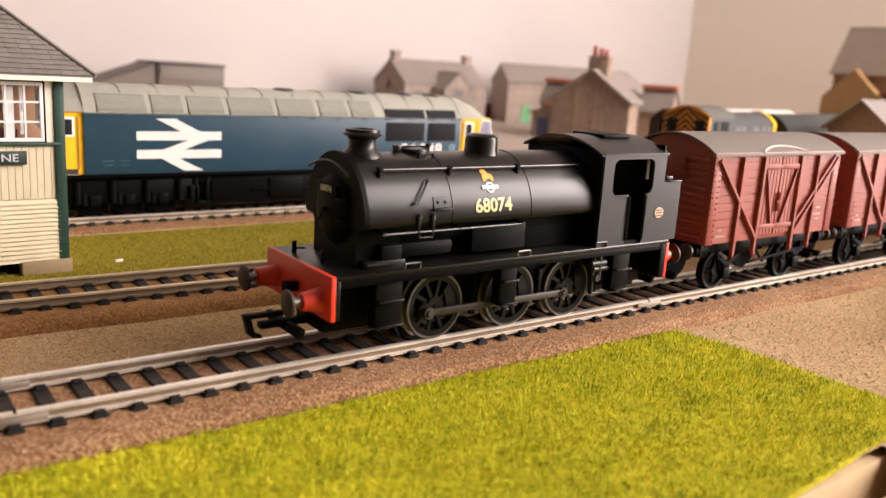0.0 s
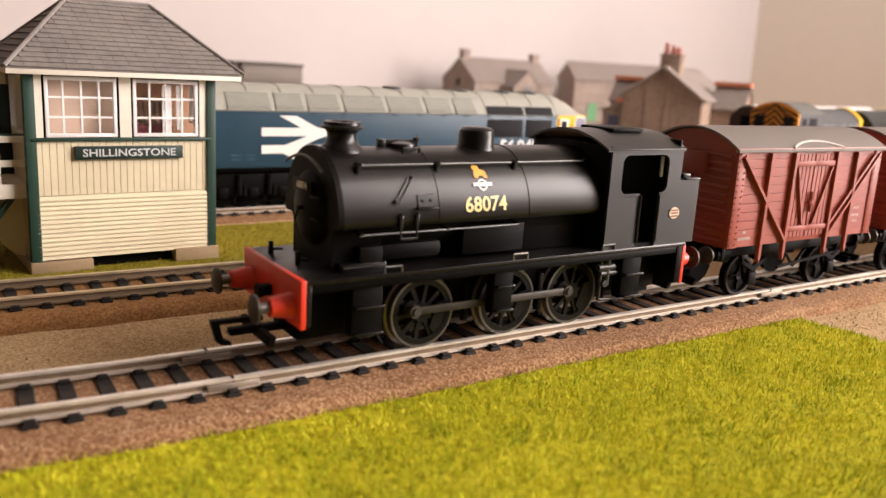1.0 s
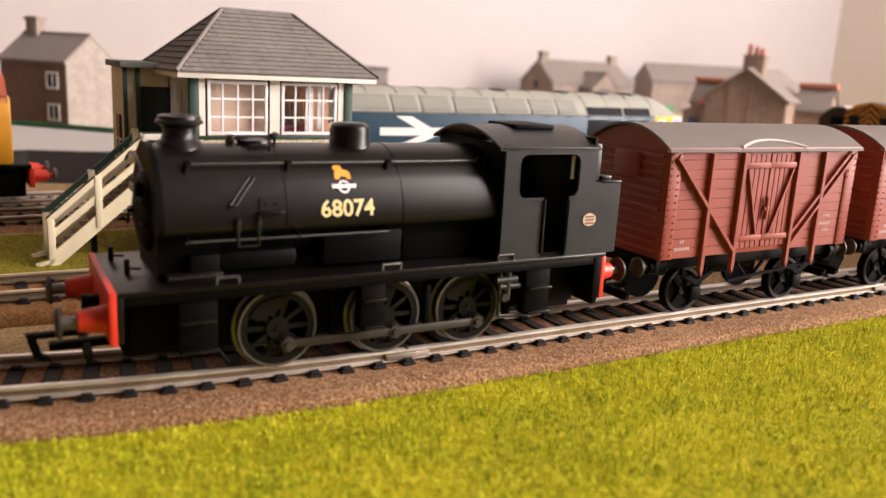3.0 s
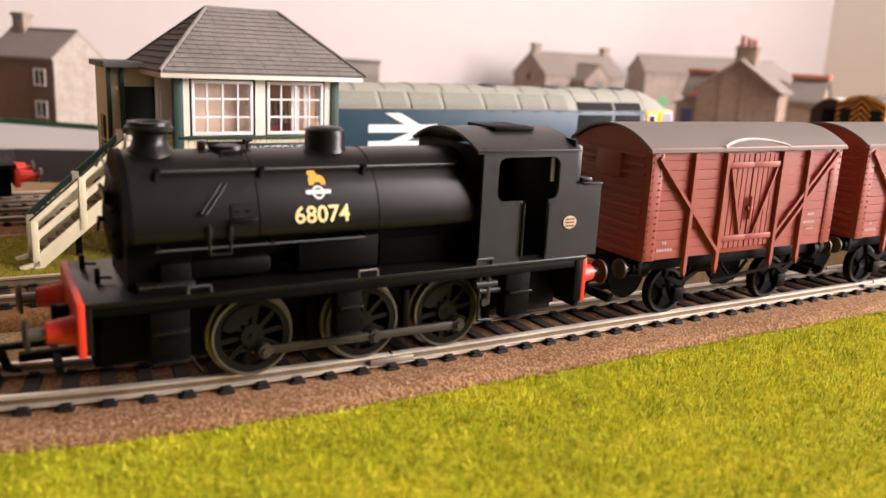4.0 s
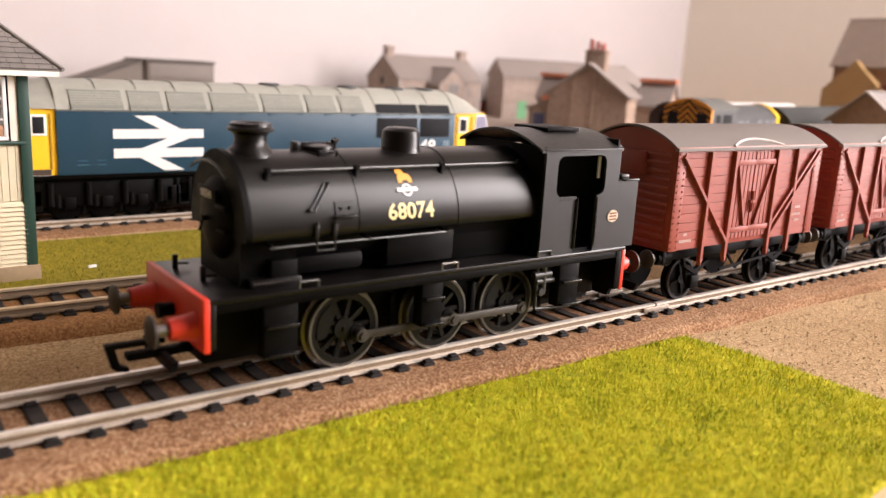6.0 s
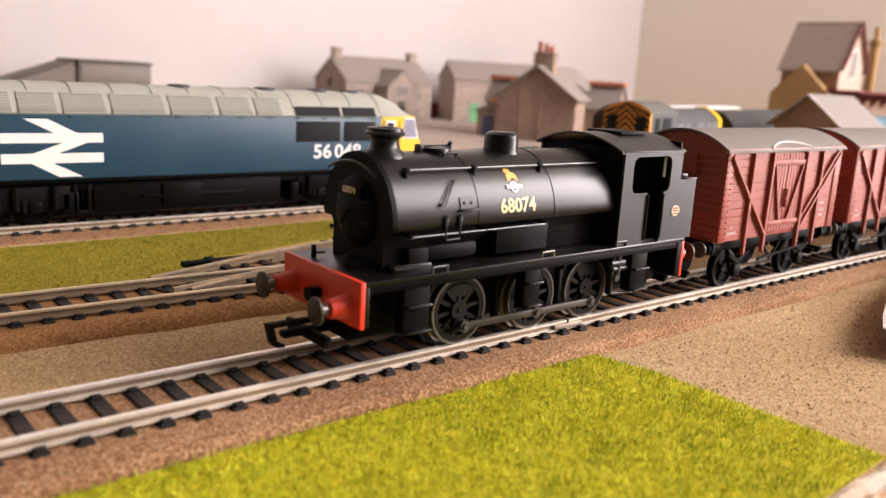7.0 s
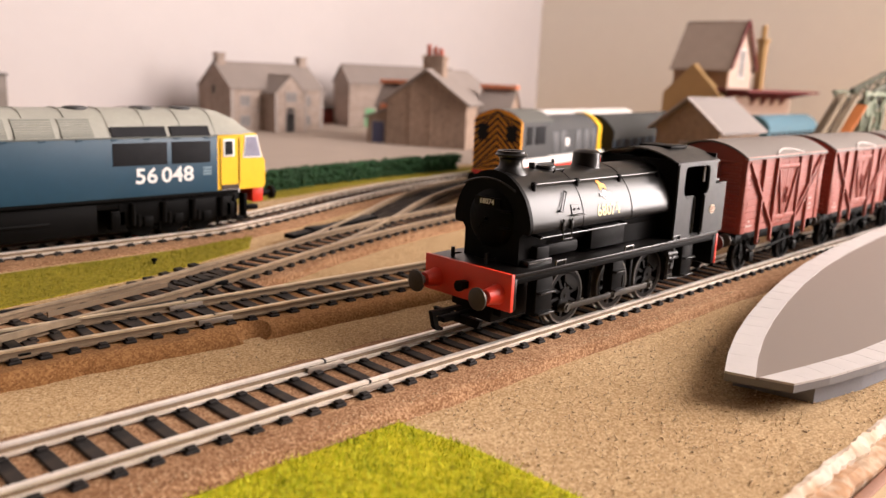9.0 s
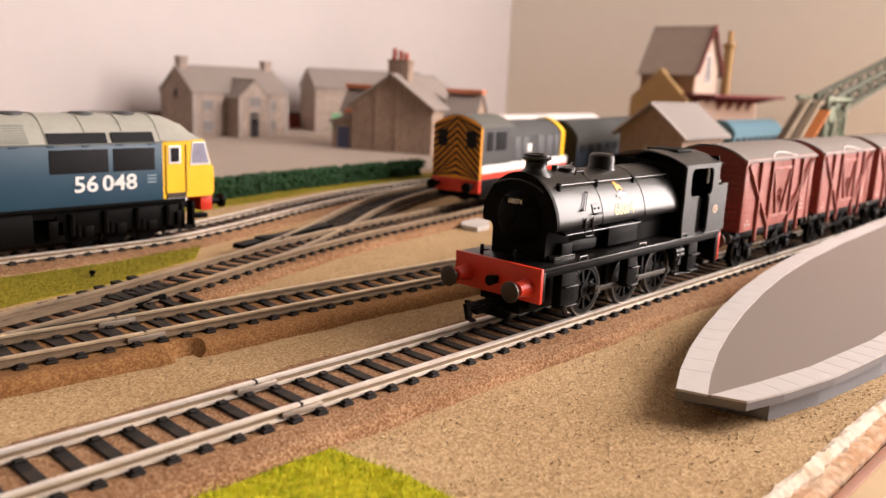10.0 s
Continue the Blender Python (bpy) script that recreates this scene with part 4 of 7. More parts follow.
    for nm, pts, m in (("crest_lion", body, GOLD), ("crest_wheel", crest, WHITE), ("crest_ring", [(x * 0.68, (y + 0.9) * 0.68 - 0.9) for x, y in crest], BLACK), ("crest_bar", [(-2.5, -1.25), (2.5, -1.25), (2.5, -0.5), (-2.5, -0.5)], WHITE)):
        flat = [(x, y, 0.0) for x, y in pts] + [(x, y, {"crest_bar": 0.24, "crest_ring": 0.18}.get(nm, 0.14)) for x, y in pts]
        n = len(pts)
        part(nm, Shape().add(on_tank(flat, -66.4, 37.2), [(i, (i + 1) % n, n + (i + 1) % n, n + i) for i in range(n)] + [tuple(range(n))[::-1], tuple(range(n, 2 * n))]), m, e, "small orange and white crest" if nm == "crest_lion" else "", smooth=False)
    # cab
    for side in (-1, 1):
        a, b = sorted((side * 14.0, side * 14.7))
        def bend(x, z, dx, dz, r=2.0):
            """A rounded inner corner of the window, from its upright edge to its level one."""
            return [(x + dx * r * (1 - math.cos(q)), z + dz * r * (1 - math.sin(q))) for q in np.linspace(0, math.pi / 2, 6)]

        sheet_line = [(-31.4, 19.6), (-31.4, 44.0), (-6.8, 44.0), (-6.8, 36.0), (0.6, 36.0), (0.6, 19.6), (-14.0, 19.6), (-14.0, 33.05)]
        sheet_line += bend(-11.5, 33.05, -1, 1)[::-1] + bend(-11.5, 42.5, -1, -1) + bend(-27.6, 42.5, 1, -1)[::-1] + bend(-27.6, 33.05, 1, 1)
        sheet_line += [(-20.8, 33.05), (-20.8, 19.6)]
        s = Shape().prism(sheet_line, "y", a, b)
        side_sheet = part("cab_side", s, CAB_BLACK, e, "dark grey-black cab side with window and doorway")
        o = side * 14.95
        for x in (-20.7, -14.1):
            part("cab_handrail", Shape().tube((x, o, 20.6), (x, o, 32.6), 0.3, seg=8), BLACK, side_sheet)
        rv = Shape()
        for x in [-26 + 1.2 * i for i in range(5)] + [-13.2 + 1.2 * i for i in range(2)]:
            rv.tube((x, side * 14.6, 32.4), (x, side * 14.85, 32.4), 0.16, seg=6)
        for z in [21.2 + 1.3 * i for i in range(9)]:
            rv.tube((-21.6, side * 14.6, z), (-21.6, side * 14.85, z), 0.16, seg=6).tube((-13.2, side * 14.6, z), (-13.2, side * 14.85, z), 0.16, seg=6)
        tagged(part("rivets", rv, CAB_BLACK, side_sheet), kind="stuff")
        if side < 0:
            ov = Shape().lathe([(1.75, 0.0), (1.75, -0.18), (0.1, -0.18)], (0, 0, 0), "y", 24)
            ov.v = [(x * 1.05 - 7.8, y - 14.72, z * 0.85 + 27.6) for x, y, z in ov.v]
            oval = part("maker_plate", ov, mat("brass_plate", (0.58, 0.47, 0.32), 0.5, vary=0.1), side_sheet, "small brass oval plate")
            inner = Shape()
            for q in (-0.7, 0.1, 0.8):
                inner.box(-9.0, -6.6, -15.0, -14.88, 27.5 + q - 0.18, 27.5 + q + 0.18)
            part("plate_lines", inner, mat("plate_red_brown", (0.2, 0.05, 0.03), 0.5), oval)
    part("cab_front", Shape().box(-31.4, -30.6, -14, 14, 19.6, 44.5, 0.05), BLACK_DULL, e)
    part("cab_back", Shape().box(-7.4, -6.8, -14, 14, 19.6, 46.0, 0.05), BLACK_DULL, e)
    part("cab_floor", Shape().box(-31, -7, -14, 14, 19.5, 20.4), BLACK_DULL, e)
    part("backhead", Shape().box(-30.6, -25, -8, 8, 20.4, 37, 0.8).tube((-25, 0, 30), (-24.2, 0, 30), 3), BLACK_DULL, e)
    part("cab_pillar", Shape().box(-12.9, -12.0, -13.4, -12.9, 36.8, 42, 0.1), mat("pale_plastic_pillar", (0.42, 0.42, 0.42), 0.5), e)
    part("bunker", Shape().box(-6.8, 0.7, -14.0, 14.0, 19.6, 35.6, 0.1).box(-6.6, 0.3, -13.4, 13.4, 35.4, 36.0, 0.1), CAB_BLACK, e)
    part("bunker_rail", Shape().box(-4.6, 0.8, -14.9, -13.6, 35.9, 36.4, 0.15).box(-4.6, 0.8, 13.6, 14.9, 35.9, 36.4, 0.15).tube((-3, -12, 36.8), (-3, 12, 36.8), 0.5).box(-3.6, -0.6, -12.8, -10, 36, 37.3, 0.3), BLACK, e)
    part("cab_roof", Shape().shell(arc(14.95, 43.9, 47.7, 18), "x", -33.0, -6.2, 0.55), mat("dark_roof_black", (0.016, 0.015, 0.014), 0.42, vary=0.2, bump=0.04), e)
    for v in (-15.15, 14.7):
        part("roof_gutter", Shape().box(-32.2, -6.4, v, v + 0.45, 43.7, 44.05, 0.1), CAB_BLACK, e)
    part("roof_hatch", Shape().box(-24, -13.5, -6.6, 5.2, 47.2, 48.1, 0.2), BLACK_DULL, e)
    part("rear_spectacle", Shape().box(-6.9, -3.6, -12.4, 12.4, 36.0, 44.6, 0.6).tube((-6.5, -9, 40), (-6.0, -9, 40), 2.6), CAB_BLACK, e)
    # below the running plate
    for side in (-1, 1):
        step_unit(e, -98.6, -91.6, 6.6, side)
        step_unit(e, -63.4, -58.0, 7.4, side)
        step_unit(e, -23.6, -17.0, 6.4, side)
        v = side * 12.6
        p = part("injector_pipe", Shape().tube((-29.4, v, 6.8), (-29.4, v, 18), 0.4).tube((-29.4, v, 6.4), (-18, v, 5.6), 0.35).tube((-27.4, v, 10), (-27.4, v, 17.6), 0.8).tube((-29.6, v, 13), (-24, v, 13), 0.7), mat("pipe_grey", (0.035, 0.034, 0.033), 0.42, 0.3), e)
        part("injector_body", Shape().tube((-30.6, v, 14.6), (-25.2, v, 14.6), 0.9).tube((-28.4, v - side, 10.6), (-28.4, v + side, 10.6), 0.9), mat("pipe_grey", (0.035, 0.034, 0.033)), p)
        for x in (-67.2, -45.6, -24.8):
            part("brake_shoe", Shape().box(x - 0.6, x + 0.8, side * 8.5 - 0.8, side * 8.5 + 0.8, 4.5, 14, 0.3), BLACK_DULL, e)
        part("sand_pipe", Shape().tube((-93, side * 9, 9), (-88.5, side * 9, 2.2), 0.35), BLACK_DULL, e)
    wheels = [(driving_wheel(e, x, s), x, s) for x in WHEEL_X for s in (-1, 1)]
    rods = [(coupling_rod(e, s), s) for s in (-1, 1)]
    return e, wheels, rods


LOCO, LOCO_WHEELS, LOCO_RODS = tank_locomotive()


# ---- covered goods wagons ----
def wagon_wheel(w, x, side):
    o = part("wheel", Shape().lathe([(0.1, 0.2), (1.4, 0.0), (1.6, 0.7), (4.7, 0.9), (5.0, 0.1), (6.0, 0.1), (6.0, 1.6), (6.5, 1.8), (6.5, 2.2), (0.1, 2.2)], axis="y", seg=28), BLACK_DULL, w)
    o.matrix_local = pose(x * MM, side * 8.9 * MM, 6.0 * MM, 0, 0, 0 if side < 0 else 180)
    part("tyre", Shape().lathe([(5.3, 0.0), (6.05, 0.0), (6.05, 0.6), (5.3, 0.6), (5.3, 0.0)], axis="y", seg=28), mat("dark_wagon_tyre", (0.035, 0.032, 0.03), 0.5, 0.5), o)
    part("hub", Shape().bar((-4.6, 0.4, 0), (4.6, 0.4, 0), 0.6, 0.5, up=(0, 1, 0)).bar((0, 0.4, -4.6), (0, 0.4, 4.6), 0.6, 0.5, up=(0, 1, 0)), BLACK_DULL, o)
    return o


def wagon():
    w = thing("covered_wagon", "bauxite brown planked goods van with grey arched roof", "wagon", y=8.35, group="vans of the goods train")
    L, H0, H1, V = 70.6, 16.2, 43.2, 14.3
    part("body_core", Shape().box(0.4, L - 0.4, -V + 0.22, V - 0.22, H0, H1, 0.2), BAUXITE, w)
    rows = 11
    pitch = (H1 - H0) / rows
    for side in (-1, 1):
        for x0, x1 in ((0.6, 25.6), (45.0, L - 0.6)):
            for i in range(rows):
                a, b = sorted((side * (V - 0.6), side * V))
                part("plank", Shape().box(x0, x1, a, b, H0 + i * pitch + 0.10, H0 + (i + 1) * pitch - 0.10, 0.05), BAUXITE, w, smooth=False)
        # doors of upright boards with ledges and braces
        a, b = sorted((side * (V - 0.6), side * (V + 0.25)))
        for half in (0, 1):
            x0 = 26.0 + half * 9.5
            d = part("door", Shape().box(x0, x0 + 9.2, *sorted((side * (V - 0.6), side * (V - 0.1))), H0 + 1.2, H1 - 1.0, 0.1), BAUXITE, w)
            for i in range(5):
                part("board", Shape().box(x0 + i * 1.84 + 0.14, x0 + (i + 1) * 1.84 - 0.14, a, b, H0 + 1.4, H1 - 1.2, 0.06), BAUXITE, d, smooth=False)
            o = side * (V + 0.35)
            for z in (H0 + 4.0, H1 - 4.0):
                part("strap", Shape().box(x0 - 0.8, x0 + 9.4, *sorted((o, o + side * 0.45)), z - 0.75, z + 0.75, 0.15), BAUXITE, d)
            p, q = ((x0 + 1, H1 - 5), (x0 + 6.5, H0 + 5)) if half == 0 else ((x0 + 8.4, H1 - 5), (x0 + 2.0, H0 + 5))
            part("brace", Shape().bar((p[0], o + side * 0.2, p[1]), (q[0], o + side * 0.2, q[1]), 0.5, 0.9, up=(0, 1, 0)), BAUXITE, d)
        part("door_bolt", Shape().tube((35.3, side * (V + 0.9), 25), (35.3, side * (V + 0.9), 31), 0.4, seg=8).box(34.4, 36.3, *sorted((side * V, side * (V + 1.1))), 27.4, 28.4, 0.15), BAUXITE, w)
        # uprights and diagonal straps
        o = side * (V + 0.45)
        for x in (14.2, 25.2, 46.0, 56.6):
            a, b = sorted((side * (V - 0.1), side * (V + 1.1)))
            part("stanchion", Shape().box(x - 0.6, x + 0.6, a, b, H0 - 3.4, H1 - 0.8, 0.12).prism([(x - 0.6, H0 - 3.2), (x + 0.6, H0 - 3.2), (x, H0 - 5.0)], "y", a, b), BAUXITE, w, smooth=False)
        for p, q in (((2.2, H1 - 1.6), (24.8, H0 + 1.2)), ((L - 2.2, H1 - 1.6), (46.4, H0 + 1.2)), ((L - 4.4, H1 - 1.6), (45.6, H0 + 3.6))):
            part("diagonal_strap", Shape().bar((p[0], o + side * 0.15, p[1]), (q[0], o + side * 0.15, q[1]), 0.8, 1.1 if q[1] < H0 + 2 else 0.75, up=(0, 1, 0)), BAUXITE, w, smooth=False)
        for x in (0.2, L - 1.4):
            a, b = sorted((side * (V - 0.7), side * (V + 0.35)))
            part("corner_plate", Shape().box(x, x + 1.2 + 2.6 * (x < 5), a, b, H0, H1, 0.15) if x < 5 else Shape().box(x - 2.6, x + 1.2, a, b, H0, H1, 0.15), BAUXITE, w)
            rv = Shape()
            for i in range(16):
                for dx in (0.7, 3.0) if x < 5 else (-1.8, 0.6):
                    rv.tube((x + dx, side * (V + 0.3), H0 + 1 + i * 1.66), (x + dx, side * (V + 0.62), H0 + 1 + i * 1.66), 0.24, seg=6)
            tagged(part("rivets", rv, BAUXITE, w, smooth=False), kind="stuff")
        a, b = sorted((side * (V - 0.4), side * (V + 0.9)))
        part("cantrail", Shape().box(-0.6, L + 0.6, a, b, H1 - 0.5, H1 + 0.6, 0.2), mat("pinkish_cantrail", (0.40, 0.19, 0.16), 0.5, vary=0.1), w)
        marks = Shape()
        o = sorted((side * (V + 0.05), side * (V + 0.12)))
        for x0, x1, z in ((4.8, 10.2, H0 + 2.4), (6.4, 8.0, H0 + 4.2), (60, 63, H0 + 8.6), (58.6, 63.4, H0 + 6.4), (60.2, 63, H0 + 4.6)):
            n2 = max(2, int((x1 - x0) / 0.8))
            for i in range(n2):
                marks.box(x0 + i * (x1 - x0) / n2, x0 + (i + 0.65) * (x1 - x0) / n2, *o, z - 0.38, z + 0.38)
        tagged(part("stencil_marks", marks, mat("faded_white_marks", (0.48, 0.34, 0.30), 0.6), w, "small pale stencilled marks"), kind="stuff")
    # ribbed ends
    for x, out in ((0.4, -1), (L - 0.4, 1)):
        a, b = sorted((x, x + out * 0.3))
        gable = [(u, z) for u, z in arc(V - 0.2, H1, H1 + 4.6, 14)]
        end = part("end_panel", Shape().prism([(-V + 0.2, H0)] + gable + [(V - 0.2, H0)], "x", a, b), BAUXITE, w, "ribbed dark brown van end")
        for i in range(12):
            z = H0 + 1.6 + i * 2.15
            part("rib", Shape().tube((x + out * 0.2, -V + 1.6, z), (x + out * 0.2, V - 1.6, z), 0.62, seg=8), BAUXITE, end)
        part("end_vent", Shape().box(*sorted((x, x + out * 1.6)), -5.0, 4.0, H1 - 7.6, H1 - 1.4, 0.3), BAUXITE, end)
    part("roof", Shape().shell(arc(V + 1.1, H1 + 0.2, H1 + 5.4, 20, 2.1), "x", -0.9, L + 0.9, 0.6), WROOF, w, "smooth grey arched van roof")
    for side in (-1, 1):
        s = Shape()
        top = lambda u: H1 + 0.2 + 5.2 * (1 - (u / (V + 1.1)) ** 2.1)  # noqa: E731
        for i in range(14):
            x, y = 23.5 + i * 24 / 14, 23.5 + (i + 1) * 24 / 14
            u, v = (V + 0.8 - 2.6 * (1 - ((q - 35.5) / 12) ** 2) for q in (x, y))
            s.tube((x, side * u, top(u) + 0.2), (y, side * v, top(v) + 0.2), 0.38, seg=6)
        part("rain_strip", s, mat("pale_rain_strip", (0.55, 0.5, 0.47), 0.5), w, "pale curved rain strip over the doors")
    # underframe
    part("underframe", Shape().box(0.6, L - 0.6, -12.2, -10.9, 13.0, 16.2, 0.2).box(0.6, L - 0.6, 10.9, 12.2, 13.0, 16.2, 0.2).box(0.4, 1.8, -13.2, 13.2, 12.6, 16.2, 0.2).box(L - 1.8, L - 0.4, -13.2, 13.2, 12.6, 16.2, 0.2).box(26, 44, -7, 7, 10, 15.8, 0.5), BLACK_DULL, w)
    part("brake_cylinder", Shape().tube((30, -3, 10.5), (38, -3, 10.5), 2.6).tube((22, 0, 8), (48, 0, 8), 0.5), BLACK_DULL, w)
    for side in (-1, 1):
        for x in (15.4, 54.4):
            g = part("axle_guard", Shape().bar((x - 4.4, side * 11.6, 13.2), (x - 1.2, side * 11.6, 5.2), 0.7, 1.2, up=(0, 1, 0)).bar((x + 4.4, side * 11.6, 13.2), (x + 1.2, side * 11.6, 5.2), 0.7, 1.2, up=(0, 1, 0)), BLACK_DULL, w)
            part("axle_box", Shape().box(x - 1.7, x + 1.7, *sorted((side * 11.4, side * 13.4)), 4.2, 8.0, 0.4), BLACK_DULL, g)
            part("leaf_spring", Shape().prism([(x - 5.6, 11.2), (x, 8.2), (x + 5.6, 11.2), (x + 5.6, 12.2), (x, 9.8), (x - 5.6, 12.2)], "y", *sorted((side * 12.0, side * 13.2))), BLACK_DULL, g)
        part("brake_lever", Shape().bar((26, side * 13.4, 8.6), (60, side * 13.6, 11.6), 0.5, 0.8), BLACK_DULL, w)
        part("v_hanger", Shape().bar((30, side * 12.6, 13), (35, side * 12.6, 8), 0.5, 0.8, up=(0, 1, 0)).bar((40, side * 12.6, 13), (35, side * 12.6, 8), 0.5, 0.8, up=(0, 1, 0)), BLACK_DULL, w)
        for x, out in ((0.4, -1), (L - 0.4, 1)):
            buffer(w, x - out * 3.6, side * 11.0, 14.0, out, BLACK_DULL, 2.5)
    hook_coupling(w, 3, -1, 7.0)
    hook_coupling(w, L - 3, 1, 7.0)
    return w, [wagon_wheel(w, x, s) for x in (15.4, 54.4) for s in (-1, 1)]


FIRST_WAGON, PITCH_WAGON = 15.3, 82.0
WAGONS = [wagon()[0]]
for i in range(1, 4):
    WAGONS.append(copy_thing(WAGONS[0], pose((FIRST_WAGON + i * PITCH_WAGON) * MM, 8.35 * MM, 0)))


# ---- the signal box and its stairs ----
def slates(parent, a, b, c, d, rows, wide, material, name="slate"):
    """Rows of slates on the slope a-b (eaves, left to right) to d-c (ridge, left to right); only those that lie wholly on it."""
    a, b, c, d = (Vector(p) for p in (a, b, c, d))
    n = (b - a).cross(d - a).normalized()
    if n.z < 0:
        n = -n
    rng = random.Random(len(parent.name) + rows)
    for r in range(rows):
        p0, p1 = a + (d - a) * (r / rows), b + (c - b) * (r / rows)
        q0, q1 = a + (d - a) * ((r + 1) / rows), b + (c - b) * ((r + 1) / rows)
        along = (p1 - p0).normalized()
        lo = max(0.0, (q0 - p0).dot(along))
        hi = min((p1 - p0).length, (q1 - p0).dot(along))
        up = (q0 - p0) - along * (q0 - p0).dot(along)
        x = lo - (r % 2) * wide * 0.5
        while x < hi:
            x0, x1 = max(lo, x) + 0.06, min(hi, x + wide) - 0.06
            x += wide
            if x1 - x0 < 0.5:
                continue
            base, j = p0 + along * x0, rng.uniform(-0.05, 0.08)
            w = along * (x1 - x0)
            t = n * 0.34
            e = n * (0.12 + j)
            v = [base + e, base + w + e, base + w + up * 1.05 - n * 0.05, base + up * 1.05 - n * 0.05]
            part(name, Shape().add([*v, *(q + t * (1 if i < 2 else 0.4) for i, q in enumerate(v))], [(0, 1, 2, 3), (4, 5, 6, 7), (0, 1, 5, 4), (1, 2, 6, 5), (2, 3, 7, 6), (3, 0, 4, 7)]), material, parent, smooth=False)


def sash(parent, x0, x1, z0, z1, y, cols, rows, out=-1):
    """A white glazed sash in a wall that looks along -y."""
    f = part("window", Shape().box(x0, x0 + 1.0, y - 0.7, y + 0.7, z0, z1, 0.1).box(x1 - 1.0, x1, y - 0.7, y + 0.7, z0, z1, 0.1).box(x0, x1, y - 0.68, y + 0.7, z0, z0 + 1.0, 0.1).box(x0, x1, y - 0.68, y + 0.7, z1 - 1.0, z1, 0.1), WFRAME, parent, "white multi-paned sash window")
    for i in range(1, cols):
        x = x0 + (x1 - x0) * i / cols
        part("glazing_bar", Shape().box(x - 0.27, x + 0.27, y - 0.5, y + 0.3, z0 + 0.9, z1 - 0.9), WFRAME, f)
    for i in range(1, rows):
        z = z0 + (z1 - z0) * i / rows
        part("glazing_bar", Shape().box(x0 + 0.9, x1 - 0.9, y - 0.52, y + 0.28, z - 0.27, z + 0.27), WFRAME, f)
    p = part("pane", Shape().box(x0 + 0.6, x1 - 0.6, y - 0.08, y + 0.08, z0 + 0.6, z1 - 0.6), PANE, f)
    p.visible_shadow = False
    return f


def signal_box():
    # own space: x along the front from the left post, y back, z up from the ground
    e = thing("signal_box", "cream boarded signal box with slate hipped roof and green posts", "signal box", -188.5, 114.6, GROUND, 2.6)
    W, D = 55.0, 44.0
    win0, eave, ridge = 40.4, 60.2, 80.4
    tan = mat("tan_plinth_card", (0.33, 0.24, 0.14), 0.85, vary=0.12, bump=0.15)
    for x0, x1, y0, y1, z in ((-0.8, 16.5, -1.6, 2.5, 3.8), (41.5, W + 0.8, -1.6, 2.5, 4.6), (-0.8, 3, 2.5, D, 3.8), (W - 3, W + 0.8, 2.5, D, 4.4)):
        part("plinth_block", Shape().box(x0, x1, y0, y1, 0, z, 0.3), tan, e)
    # Black block stands in for the shade inside the open base.
    part("locking_room_void", Shape().box(3, W - 3, 2.4, D - 1, 0, 4), BLACK_DULL, e)
    part("front_wall", Shape().box(1.5, W - 1.5, 0.6, 2.0, 4.0, win0 - 0.6), CREAM, e)
    rows = 14
    for i in range(rows):
        z = 4.2 + i * 1.36
        part("weatherboard", Shape().prism([(0.62, z), (-0.62, z + 0.05), (-0.05, z + 1.36), (0.62, z + 1.36)], "x", 1.9, W - 2.0), CREAM, e, smooth=False)
    for i in range(26):
        x = 2.0 + i * (W - 4.0) / 26
        part("upright_board", Shape().box(x + 0.06, x + (W - 4.0) / 26 - 0.06, 0.05, 0.65, 23.4, win0 - 0.5, 0.08), CREAM, e, smooth=False)
    for x in (-0.3, W - 2.6):
        part("corner_post", Shape().box(x, x + 2.9, -0.6, 2.4, 3.6, eave - 1.2, 0.15), GREEN, e, "dark green corner post")
    part("left_wall", Shape().box(0.3, 1.6, 2.0, D, 3.8, win0).box(0.3, 1.6, 28, D, win0, eave - 1), CREAM, e)
    part("right_wall", Shape().box(W - 1.6, W - 0.3, 2.0, D, 4.0, win0).box(W - 1.6, W - 0.3, 30, D, win0, eave - 1), CREAM, e)
    part("back_wall", Shape().box(0.3, W - 0.3, D - 1.4, D, 3.8, eave - 1), mat("inner_tan_wall", (0.42, 0.27, 0.16), 0.8, vary=0.15), e)
    part("interior_floor", Shape().box(1.6, W - 1.6, 2, D - 1.4, win0 - 3, win0 - 2), mat("inner_brown_floor", (0.32, 0.15, 0.08), 0.8), e)
    # Two added panels: pale tan for the panes' haze, orange-tan for the interior.
    part("inner_screen", Shape().box(2, 27, 5.0, 5.6, win0 - 2, eave - 2), mat("pale_tan_screen", (0.60, 0.46, 0.36), 0.8, vary=0.15, grain=120), e, "added pale tan panel for the haze in the panes")
    part("inner_panel", Shape().box(27, W - 2, 12.0, 12.6, win0 - 2, eave - 2), mat("orange_tan_panel", (0.52, 0.30, 0.18), 0.8, vary=0.2, grain=120), e, "added orange-tan backing for the interior's tone")
    lev = part("lever_frame", Shape().box(28, 44, 7, 11, win0 - 2, win0 + 3, 0.3), MAROON, e)
    for i in range(9):
        part("lever", Shape().bar((29 + i * 1.7, 9, win0 + 2), (29 + i * 1.7, 10.5, win0 + 10), 0.5, 0.5, up=(1, 0, 0)), STEEL, lev)
    part("cupboard", Shape().box(35, 47, 33, 42, win0 - 2, win0 + 15, 0.3), mat("inner_orange_wood", (0.45, 0.2, 0.07), 0.6), e)
